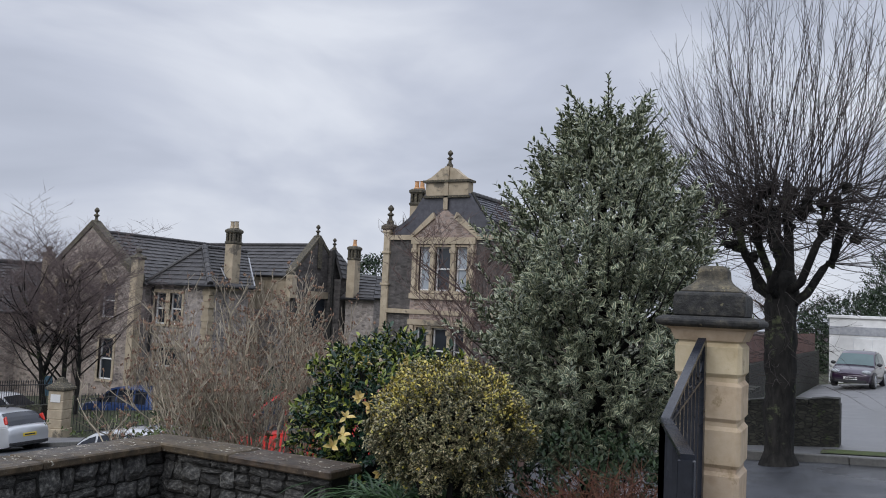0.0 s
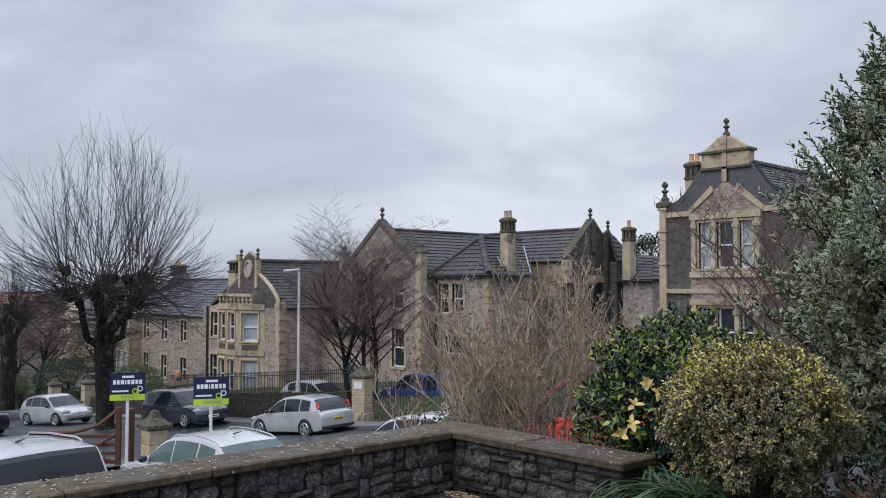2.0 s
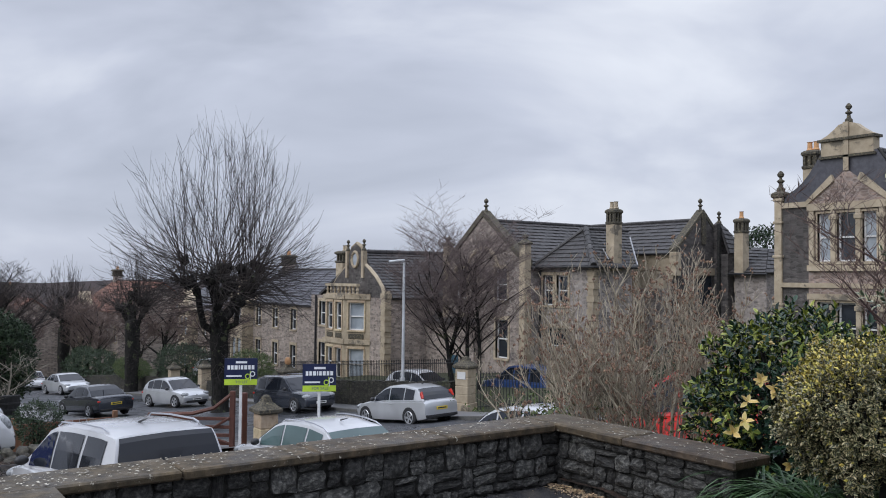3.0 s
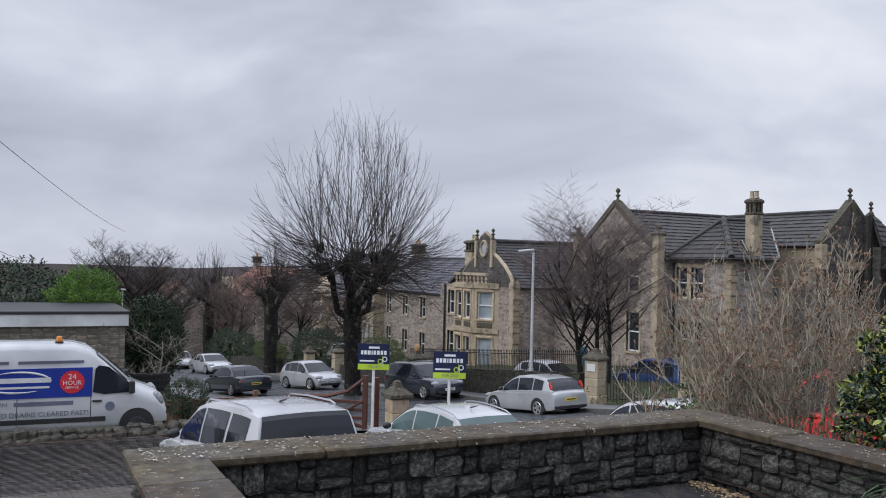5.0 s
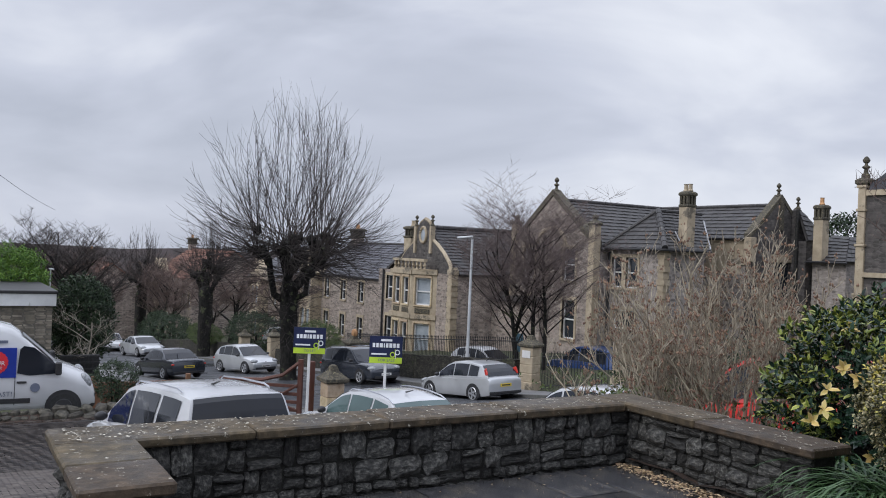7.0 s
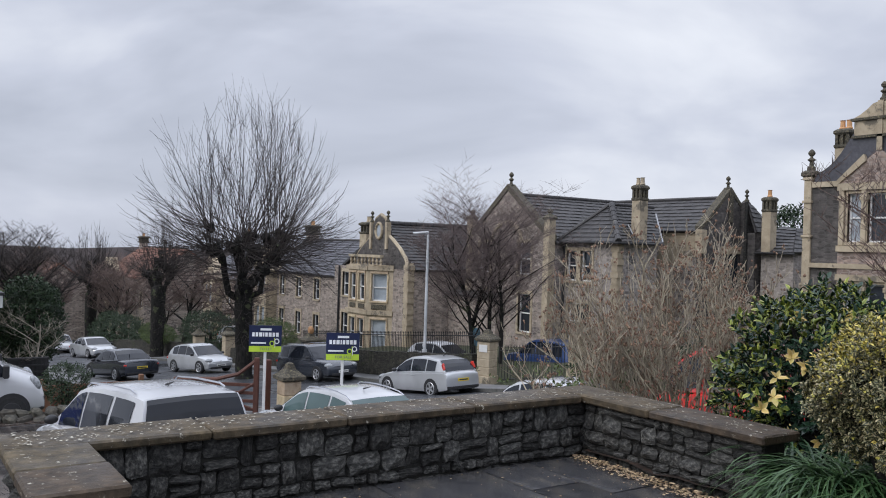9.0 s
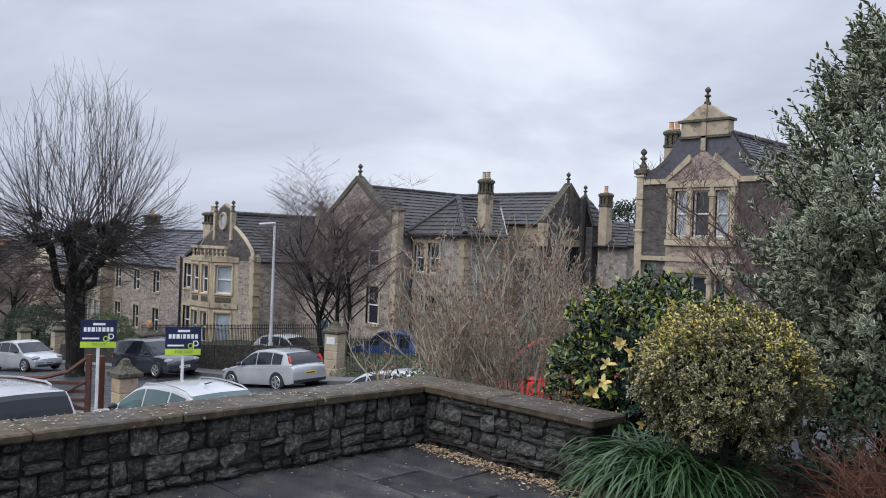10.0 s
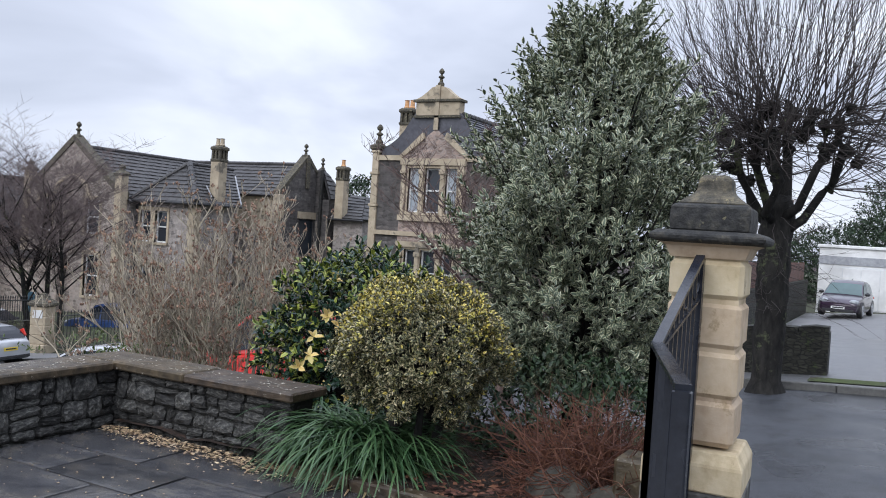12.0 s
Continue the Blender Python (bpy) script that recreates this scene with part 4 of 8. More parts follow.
def chimney(parent, x, y, z0, z1, w, d, pots=2, mat="cream", cap="bath_dirty", pot="pot"):
    c = part("chimney", Geo().box(x - w / 2, x + w / 2, y - d / 2, y + d / 2, z0, z1 - 0.75), mat, parent, "stained cream stone chimney stack")
    part("chimney_band", Geo().lathe([(w * 0.5, z1 - 0.76), (w * 0.56, z1 - 0.7), (w * 0.56, z1 - 0.62), (w * 0.5, z1 - 0.6)], (x, y, 0), square=True), cap, c)
    g = Geo()
    for i in (-1, 0, 1):
        for j in (-1, 0, 1):
            if i or j:
                part("chimney_column", Geo().box(x + i * w * 0.4 - 0.06, x + i * w * 0.4 + 0.06, y + j * w * 0.4 - 0.06, y + j * w * 0.4 + 0.06, z1 - 0.6, z1 - 0.18), cap, c)
    g.box(x - w * 0.34, x + w * 0.34, y - w * 0.34, y + w * 0.34, z1 - 0.6, z1 - 0.18)
    part("chimney_head", g, cap, c)
    part("chimney_cap", Geo().lathe([(w * 0.5, z1 - 0.18), (w * 0.6, z1 - 0.1), (w * 0.58, z1), (w * 0.42, z1 + 0.08)], (x, y, 0), square=True), cap, c)
    for k in range(pots):
        part("chimney_pot", Geo().lathe([(0.13, 0), (0.15, 0.05), (0.11, 0.12), (0.1, 0.36), (0.13, 0.4)], (x + (k - (pots - 1) / 2) * 0.3, y, z1 + 0.07), 10), pot, c)
    return c


def pilaster(parent, x, y, z0, z1, w=0.34, mat="cream"):
    g = Geo().box(x - w / 2, x + w / 2, y - w / 2, y + w / 2, z0, z1)
    z = z0 + 0.3
    k = 0
    while z < z1 - 0.4:
        e = 0.03 if k % 2 else 0.1
        g.box(x - w / 2 - e, x + w / 2 + e, y - w / 2 - 0.03, y + w / 2 + 0.03, z, z + 0.3)
        z += 0.34
        k += 1
    return part("quoin", g, mat, parent)


# House in the middle: ridges at right angles, hipped side wing
def house_middle():
    h = thing("stone_villa", (0, 0, 0), "grey rubble villa with dark tiled gables and tall cream chimneys", "house")
    G0 = -3.9
    RX, RZ = -40.2, 5.05           # front wing ridge
    FY = 31.6                      # front wall
    EZ = 2.3
    wx0, wx1 = RX - 3.75, RX + 3.75
    W = wx1 - wx0
    # front gable wall
    holes = [(1.1, 2.2, 4.3, 6.1), (5.0, 6.1, 1.0, 3.2), (4.9, 6.0, 4.3, 6.1), (1.1, 2.2, 1.0, 3.2)]
    g = wall_cells(W, EZ - G0, 0.4, holes)
    g.prism([(-0.05, EZ - G0), (W + 0.05, EZ - G0), (W / 2, RZ - G0 + 0.3)], 0, 0.4)
    w = part("wall", g, "house_c", h, "brown rubble front gable", at=pose(wx0, FY, G0))
    for a, b, c, d in holes:
        sash(w, a, b, c, d)
    arch = Geo()
    arch.tube([(W / 2 + 1.35 * math.cos(a), -0.02, 6.3 + 1.0 * math.sin(a)) for a in np.linspace(0, math.pi, 15)], 0.13, 6)
    part("arch", arch, "cream", w, "cream stone relieving arch")
    for s in (-1, 1):
        g = Geo()
        g.prism([(W / 2 + s * (W / 2 + 0.1), EZ - G0 + 0.05), (W / 2 + s * (W / 2 + 0.1), EZ - G0 + 0.4), (W / 2, RZ - G0 + 0.62), (W / 2, RZ - G0 + 0.25)], -0.08, 0.48)
        part("gable_coping", g, "bath_dirty", w)
    finial(h, RX, FY + 0.2, RZ + 0.45, 1.05)
    part("wall", Geo().box(wx1 - 0.4, wx1, FY + 0.41, 44, G0, EZ), "house_b", h)
    part("wall", Geo().box(wx0, wx0 + 0.4, FY + 0.41, 44, G0, EZ), "house_b", h)
    roof_slope(h, (wx1 + 0.25, FY + 0.42, EZ - 0.1), (wx1 + 0.25, 40.4, EZ - 0.1), (RX, 40.4, RZ), (RX, FY + 0.42, RZ))
    roof_slope(h, (wx0 - 0.25, 44, EZ - 0.1), (wx0 - 0.25, FY + 0.42, EZ - 0.1), (RX, FY + 0.42, RZ), (RX, 44, RZ))
    ridge_cap(h, (RX, FY + 0.4, RZ + 0.05), (RX, 40.4, RZ + 0.05))
    for x, top in ((wx1 - 0.1, 3.55), (wx0 + 0.05, 3.65)):
        part("kneeler_pier", Geo().cham(x - 0.24, x + 0.24, FY - 0.12, FY + 0.36, G0, top, 0.02), "cream", h)
        part("kneeler_cap", Geo().lathe([(0.29, top), (0.31, top + 0.1), (0.12, top + 0.26), (0.07, top + 0.34), (0.13, top + 0.42), (0.1, top + 0.52), (0.02, top + 0.58)], (x, FY + 0.12, 0), square=True), "bath_dirty", h)
    # main range, ridge along x, gable to the east
    EX, MY, ME, half = -31.3, 40.4, 3.25, 2.25
    roof_slope(h, (RX, MY - half - 0.15, ME - 0.12), (EX - 0.3, MY - half - 0.15, ME - 0.12), (EX - 0.3, MY, RZ), (RX, MY, RZ))
    roof_slope(h, (EX - 0.3, MY + half + 0.15, ME - 0.12), (RX, MY + half + 0.15, ME - 0.12), (RX, MY, RZ), (EX - 0.3, MY, RZ))
    ridge_cap(h, (RX, MY, RZ + 0.05), (EX - 0.2, MY, RZ + 0.05))
    g = Geo().box(EX - 0.4, EX, MY - half, MY + half, G0, ME)
    g.prism([(MY - half - 0.05, ME), (MY + half + 0.05, ME), (MY, RZ + 0.4)], EX - 0.4, EX, "x")
    # the gable's shade is put into its colour with the black rubble
    part("wall", g, "sooty", h, "near-black rubble east gable, darkened for its shade")
    for s in (-1, 1):
        g = Geo()
        g.prism([(MY + s * (half + 0.15), ME - 0.1), (MY + s * (half + 0.15), ME + 0.16), (MY, RZ + 0.62), (MY, RZ + 0.36)], EX - 0.45, EX + 0.04, "x")
        part("gable_coping", g, "bath_dirty", h)
    finial(h, EX - 0.2, MY, RZ + 0.45, 0.95)
    part("gable_strip", Geo().cham(EX, EX + 0.1, MY - 0.16, MY + 0.16, 3.7, RZ + 0.45, 0.02), "bath_dirty", h, "pale stone strip up the gable")
    part("gable_band", Geo().box(EX, EX + 0.12, 39.7, 41.3, 1.95, 2.35), "cream", h)
    part("gable_window", Geo().box(EX, EX + 0.03, 39.9, 41.1, -0.1, 1.9), "glass", h)
    part("kneeler_pier", Geo().cham(EX - 0.25, EX + 0.2, MY - half - 0.35, MY - half + 0.1, 1.9, 3.2, 0.02), "cream", h)
    part("wall", Geo().box(wx1, EX - 0.41, MY - half + 0.06, MY - half + 0.4, G0, ME - 0.2), "house_b", h)
    f = part("frieze", Geo().box(-34.4, EX - 0.26, MY - half - 0.02, MY - half + 0.055, 1.7, 3.05), "cream", h, "stained cream frieze under the eaves")
    for k in range(3):
        part("panel", Geo().cham(-34.1 + k * 0.92, -33.35 + k * 0.92, MY - half - 0.06, MY - half - 0.025, 2.2, 2.85, 0.02), "cream", f)
    part("gutter", Geo().tube([(-34.4, MY - half - 0.24, ME - 0.12), (EX - 0.3, MY - half - 0.24, ME - 0.12)], 0.06, 6), "trim", h)
    part("balcony", Geo().box(-34.0, -31.2, 36.9, 37.2, 1.2, 1.75), "cream", h, "cream carved parapet between the wings")
    # second gable with a tiled cheek, its pier and chimney
    part("wall", Geo().prism([(41.3, G0), (41.3, 4.85), (41.55, 5.0), (41.75, 4.85), (43.2, 3.2), (43.2, G0)], EX + 0.005, EX + 0.3, "x"), "sooty", h)
    part("edge_pier", Geo().cham(EX + 0.305, EX + 0.45, 41.22, 41.38, G0, 4.9, 0.02), "soot_cap", h, "blackened edge of the rear gable")
    roof_slope(h, (EX + 1.0, 41.42, 3.2), (EX + 1.0, 43.2, 3.2), (EX + 0.31, 41.9, 4.75), (EX + 0.31, 41.5, 4.85), 0.3)
    part("wall", Geo().box(EX + 0.305, EX + 0.9, 41.42, 43.2, G0, 3.15), "sooty", h)
    part("kneeler_pier", Geo().cham(EX + 0.75, EX + 1.05, 42.0, 42.3, 1.8, 3.25, 0.02), "cream", h)
    finial(h, EX + 0.2, 41.55, 4.9, 0.85)
    chimney(h, -29.65, 41.6, 2.05, 5.05, 0.55, 0.55, 1)
    part("wall", Geo().box(-30.2, -28.2, 41.75, 46, G0, 2.05), "house_b", h, "low rear wing")
    roof_slope(h, (-30.3, 41.4, 2.1), (-28.0, 41.4, 2.1), (-29.3, 43.6, 3.5), (-30.3, 43.6, 3.6))
    roof_slope(h, (-28.0, 41.4, 2.1), (-28.0, 46, 2.1), (-29.3, 46, 3.5), (-29.3, 43.6, 3.5))
    part("gutter", Geo().tube([(-30.3, 41.34, 2.03), (-27.9, 41.34, 2.03)], 0.07, 6), "trim", h)
    # hipped wing: hip end to the street
    hx0, hx1, hy0, hy1, hz = wx1 + 0.02, -32.25, 32.68, 35.6, EZ
    holes = [(0.3, 1.12, 4.1, 5.75), (1.42, 2.3, 4.1, 5.75), (0.5, 2.2, 0.9, 2.9)]
    w = part("wall", wall_cells(hx1 - hx0, hz - G0, 0.4, holes), "house_b", h, at=pose(hx0, hy0, G0))
    for a, b, c, d in holes:
        sash(w, a, b, c, d, surround=0.14)
    part("wall", Geo().box(hx1 - 0.4, hx1, hy0 + 0.41, hy1, G0, hz), "house_b", h)
    part("wall", Geo().box(hx0, hx1 - 0.41, hy1 - 0.4, hy1, G0, hz), "house_b", h)
    pilaster(h, hx1 - 0.14, hy0 + 0.12, G0, hz - 0.05, 0.34)
    ex, ey, ap = hx1 + 0.4, hy0 - 0.38, Vector((-34.2, 34.05, 4.4))
    back = Vector((-34.2, 37.4, 4.4))
    roof_slope(h, (hx0 - 0.05, ey, hz + 0.05), (ex, ey, hz + 0.05), ap + Vector((0.03, 0, 0)), ap - Vector((0.03, 0, 0)), 0.3)
    roof_slope(h, (ex, ey, hz + 0.05), (ex, hy1, hz + 0.05), back, ap, 0.3)
    roof_slope(h, (hx0 - 0.05, hy1, hz + 0.6), (hx0 - 0.05, ey, hz + 0.05), ap, back, 0.3)
    ridge_cap(h, (ex, ey, hz + 0.1), ap + Vector((0, 0, 0.07)), r=0.17)
    ridge_cap(h, (hx0 - 0.05, ey, hz + 0.1), ap + Vector((0, 0, 0.07)), r=0.12)
    ridge_cap(h, ap + Vector((0, 0, 0.05)), back + Vector((0, 0, 0.05)))
    part("gutter", Geo().tube([(hx0, ey - 0.05, hz), (ex + 0.05, ey - 0.05, hz), (ex + 0.05, hy1, hz)], 0.07, 8), "trim", h)
    part("flashing", Geo().tube([(ex, hy1, hz + 0.12), tuple(back.lerp(Vector((ex, hy1, hz)), 0.22) + Vector((0, 0, 0.1)))], 0.05, 5), "lead", h)
    part("flashing", Geo().tube([(-32.75, 33.9, 3.3), (-32.2, 33.75, 2.72)], 0.035, 5), "lead", h)
    part("downpipe", Geo().tube([(hx0 + 0.15, hy0 - 0.08, G0), (hx0 + 0.15, hy0 - 0.08, hz + 0.4)], 0.06, 6), "trim", h)
    chimney(h, -32.3, 34.25, hz - 0.2, 5.33, 0.58, 0.58, 2, pot="cream")
    # west stack beyond
    chimney(h, RX - 6.4, 40, G0, 3.9, 1.0, 0.9, 2)
    return h


house_middle()


# Tall house: shaped gable to the street
def house_tall():
    h = thing("gabled_house", (0, 0, 0), "tall sooty stone house with curved gable and ball finials", "house")
    x0, x1, FY, G0, EZ = -22.75, -16.4, 34.47, -2.2, 5.05
    cx = (x0 + x1) / 2
    W = x1 - x0
    C = W / 2
    lights = ((1.92, 2.5), (2.78, 3.57), (3.85, 4.43))
    holes = [(a, b, z0, z1) for z0, z1 in ((4.7, 6.72), (0.9, 3.0)) for a, b in lights]
    bay = [(a - 1.5, b - 1.5, c, d) for a, b, c, d in holes]
    # blackened flanks, and the warmer window bay between them
    w = part("wall", wall_cells(1.5, EZ - G0, 0.4, []), "sooty", h, "soot-blackened front", at=pose(x0, FY, G0))
    part("wall", wall_cells(W - 4.85, EZ - G0, 0.4, []), "sooty", h, at=pose(x0 + 4.85, FY, G0))
    m = part("wall", wall_cells(3.35, EZ - G0, 0.48, bay), "house_big", h, "brown rubble window bay", at=pose(x0 + 1.5, FY - 0.08, G0))
    for k, (a, b, c, d) in enumerate(bay):
        sash(m, a, b, c, d, surround=0.07, glass="glass_pale" if k in (0, 2) else "glass")
    for x in (1.68, 2.64, 3.71, 4.67):
        for lo, hi in ((0.7, 3.1), (4.55, 6.85)):
            part("mullion", Geo().cham(x - 0.11, x + 0.11, -0.2, 0.0, lo, hi, 0.02), "cream", w)
            part("mullion_cap", Geo().cham(x - 0.16, x + 0.16, -0.24, 0.0, hi - 0.42, hi - 0.22, 0.02), "cream", w)
    for lo, hi in ((6.85, 7.15), (4.3, 4.55), (3.1, 3.35), (0.5, 0.7)):
        part("window_band", Geo().box(1.5, 4.85, -0.22, -0.085, lo, hi), "cream", w)
    part("string_course", Geo().box(0.2, W, -0.14, -0.002, 3.6, 3.8), "cream", w)
    # steep roof that curves up to the gable block
    curve = [(0.3, 7.3), (0.34, 7.55), (0.7, 7.72), (1.08, 8.0), (1.42, 8.38), (1.72, 8.82), (1.98, 9.2)]
    poly = curve + [(W - u, v) for u, v in reversed(curve)]
    part("gable", Geo().prism(poly, 0.02, 0.4), "slate", w, "dark slate-hung curved gable")
    for s in (0, 1):
        edge = Geo()
        edge.tube([(W - u if s else u, 0.2, v + 0.04) for u, v in curve[1:]], 0.08, 6)
        part("gable_coping", edge, "soot_cap", w)
    tri = [(1.45, 7.16), (C, 8.5), (W - 1.45, 7.16)]
    part("dormer_gable", Geo().prism(tri, -0.07, 0.019), "house_big", w, "brown rubble gable over the window")
    for sg in (1, -1):
        part("hood", Geo().prism([(C - sg * 1.75, 7.1), (C - sg * 1.75, 7.3), (C - sg * 0.62, 8.32), (C - sg * 0.5, 8.05)], -0.16, 0.018), "cream", w, "cream sloping window hood")
    part("pediment", Geo().cham(C - 1.12, C + 1.12, -0.06, 0.45, 9.1, 9.72, 0.02), "cream", w)
    part("pediment_cornice", Geo().box(C - 1.22, C + 1.22, -0.16, 0.5, 9.72, 9.83).box(C - 1.2, C + 1.2, -0.12, 0.5, 9.0, 9.1), "bath_dirty", w)
    top = [(C - 1.2, 9.83), (C - 0.86, 9.98), (C - 0.55, 10.2), (C - 0.34, 10.38), (C - 0.16, 10.42), (C + 0.16, 10.42), (C + 0.34, 10.38), (C + 0.55, 10.2), (C + 0.86, 9.98), (C + 1.2, 9.83)]
    part("pediment_top", Geo().prism(top, -0.04, 0.42), "cream", w)
    part("gable_strip", Geo().box(C - 0.11, C + 0.11, -0.12, -0.065, 8.45, 10.46), "cream", w)
    finial(w, C, 0.15, 10.46, 0.95)
    # corner pilaster in stages
    for lo, hi, e in ((0, 2.9, 0.21), (2.9, 5.0, 0.19), (5.0, 6.5, 0.17), (6.5, 7.5, 0.17)):
        part("pilaster", Geo().cham(-e + 0.05, e + 0.05, -0.1, 0.3, lo, hi - 0.12, 0.02), "cream", w)
        part("pilaster_band", Geo().cham(-e, e + 0.1, -0.15, 0.35, hi - 0.12, hi, 0.02), "cream", w)
    part("pilaster_cap", Geo().lathe([(0.22, 7.5), (0.3, 7.58), (0.3, 7.72), (0.17, 7.82)], (0.05, 0.15, 0), square=True), "bath_dirty", w)
    finial(w, 0.05, 0.15, 7.82, 1.1)
    for a, b in ((0.25, 1.5), (4.86, W)):
        part("eave_band", Geo().box(a, b, -0.1, 0.0, 7.05, 7.28), "cream", w)
    part("wall", Geo().box(x1 - 0.4, x1, FY + 0.41, FY + 9, G0, EZ), "house_big", h)
    part("wall", Geo().box(x0, x0 + 0.4, FY + 0.41, FY + 9, G0, EZ), "sooty", h)
    rz = G0 + 9.45
    roof_slope(h, (x1 + 0.2, FY + 0.41, EZ), (x1 + 0.2, FY + 9, EZ), (cx, FY + 9, rz), (cx, FY + 0.41, rz), mat="slate")
    roof_slope(h, (x0 - 0.1, FY + 9, EZ), (x0 - 0.1, FY + 0.41, EZ), (cx, FY + 0.41, rz), (cx, FY + 9, rz), mat="slate")
    ridge_cap(h, (cx, FY + 0.4, rz + 0.08), (cx, FY + 9, rz + 0.08), "tile", 0.14)
    chimney(h, -21.75, 35.6, EZ, 7.35, 0.62, 0.6, 2)
    part("aerial", Geo().tube([(x0 - 1.0, FY + 1, 5.35), (x0 + 0.2, FY + 1, 5.5)], 0.03, 4), "steel", h)
    return h


house_tall()


# House with a two-storey bay and a shaped gable
def house_bay():
    h = thing("bay_fronted_house", (0, 0, 0), "cream-dressed stone house with a two-storey bay, balustrade and curved gable", "house")
    x0, x1, FY, G0, EZ = -55.6, -45.4, 28.1, -5.4, 0.35
    W = x1 - x0
    holes = [(1.3, 2.3, 3.7, 5.35), (1.3, 2.3, 0.6, 2.5)]
    w = part("wall", wall_cells(W, EZ - G0, 0.4, holes), "house_c", h, at=pose(x0, FY, G0))
    for a, b, c, d in holes:
        sash(w, a, b, c, d)
    # bay: a face to the front and a splayed face to the east
    bx0, dep = 4.1, 1.0
    front = [(0.3, 1.1, 3.65, 5.4), (1.5, 2.3, 3.65, 5.4), (0.3, 1.1, 0.5, 2.45), (1.5, 2.3, 0.5, 2.45)]
    b = part("bay", wall_cells(2.6, 5.85, 0.3, front), "cream", w, "cream stone two-storey bay", at=pose(bx0, -dep, 0))
    for a, c, d, e in front:
        part("window", Geo().box(a, c, 0.18, 0.21, d, e), "glass", b)
        g = Geo()
        for p in ((a, a + 0.08, d, e), (c - 0.08, c, d, e), (a, c, e - 0.08, e), (a, c, d, d + 0.08), (a, c, (d + e) / 2 - 0.04, (d + e) / 2 + 0.04)):
            g.box(p[0], p[1], 0.1, 0.175, p[2], p[3])
        part("frame", g, "white", b)
    side = [(0.35, 1.45, 3.65, 5.4), (0.35, 1.45, 0.5, 2.45)]
    s = part("bay", wall_cells(1.9, 5.85, 0.3, side), "cream", w, "cream stone bay side", at=pose(bx0 + 2.6, -dep, 0, 0, 0, 32))
    for a, c, d, e in side:
        part("window", Geo().box(a, c, 0.18, 0.21, d, e), "glass_pale", s)
        g = Geo()
        for p in ((a, a + 0.08, d, e), (c - 0.08, c, d, e), (a, c, e - 0.08, e), (a, c, d, d + 0.08), (a, c, (d + e) / 2 - 0.04, (d + e) / 2 + 0.04)):
            g.box(p[0], p[1], 0.1, 0.175, p[2], p[3])
        part("frame", g, "white", s)
    for host, wins, wid in ((b, front, 2.6), (s, side, 1.9)):
        for a, c, d, e in wins:
            part("lintel", Geo().cham(a - 0.1, c + 0.1, -0.07, -0.002, e, e + 0.16, 0.02), "bath", host)
            part("sill", Geo().cham(a - 0.1, c + 0.1, -0.1, -0.002, d - 0.12, d, 0.02), "bath", host)
            for x in (a - 0.07, c + 0.07):
                part("jamb", Geo().cham(x - 0.06, x + 0.06, -0.06, -0.002, d, e, 0.02), "bath", host)
            part("carved_panel", Geo().cham(a, c, -0.045, -0.002, 3.1, 3.42, 0.03) if d > 3 else Geo().cham(a, c, -0.04, -0.002, 0.08, 0.34, 0.03), "bath_dirty", host)
    for z in (2.75, 5.62):
        part("string_course", Geo().box(bx0 - 0.15, bx0 + 2.75, -dep - 0.12, 0, z, z + 0.28), "cream", w)
        part("string_course", Geo().box(-0.08, 1.95, -0.12, 0, z, z + 0.28), "cream", w, at=pose(bx0 + 2.6, -dep, 0, 0, 0, 32))
    bal = Geo().box(bx0 - 0.1, bx0 + 4.2, -dep + 0.0, -dep + 0.25, 6.45, 6.62)
    for k in range(9):
        bal.lathe([(0.1, 5.98), (0.06, 6.08), (0.11, 6.2), (0.06, 6.36), (0.1, 6.45)], (bx0 + 0.1 + k * 0.5, -dep + 0.12, 0), 8)
    part("balustrade", bal, "cream", w)
    part("bay_top", Geo().prism([(bx0, -dep), (bx0 + 2.6, -dep), (bx0 + 4.2, 0.0), (bx0, 0.0)], 5.86, 5.97, "z"), "cream", w)
    # gable
    gx = 6.3
    curve = [(gx - 3.6, 5.75), (gx - 3.2, 6.4), (gx - 2.5, 7.0), (gx - 1.6, 7.55), (gx - 1.0, 7.85), (gx - 0.95, 8.5), (gx - 0.6, 8.95), (gx, 9.2)]
    poly = curve + [(2 * gx - u, v) for u, v in reversed(curve[:-1])]
    part("gable", Geo().prism(poly, 0.02, 0.4), "sooty", w, "darkened curved gable")
    for sg in (0, 1):
        edge = Geo()
        edge.tube([(2 * gx - u if sg else u, 0.15, v + 0.05) for u, v in curve], 0.13, 6)
        part("gable_coping", edge, "cream", w)
    ring = [(gx + 0.42 * math.cos(a), -0.02, 8.2 + 0.5 * math.sin(a)) for a in np.linspace(0, 2 * math.pi, 17)]
    part("oculus", Geo().tube(ring, 0.1, 6), "cream", w)
    part("oculus_glass", Geo().prism([(gx + 0.4 * math.cos(a), 8.2 + 0.48 * math.sin(a)) for a in np.linspace(0, 2 * math.pi, 17)[:-1]], -0.01, 0.015), "glass_pale", w)
    for dx in (-1.05, 1.05):
        part("gable_post", Geo().box(gx + dx - 0.12, gx + dx + 0.12, -0.1, 0.2, 7.0, 8.75), "cream", w)
        finial(w, gx + dx, 0.05, 8.75, 0.9)
    pilaster(w, W - 0.15, 0.1, 0, 6.2, 0.4)
    part("wall", Geo().box(x1 - 0.4, x1, FY + 0.41, FY + 12, G0, EZ), "house_c", h)
    part("wall", Geo().box(x0, x0 + 0.4, FY + 0.41, FY + 12, G0, EZ), "house_c", h)
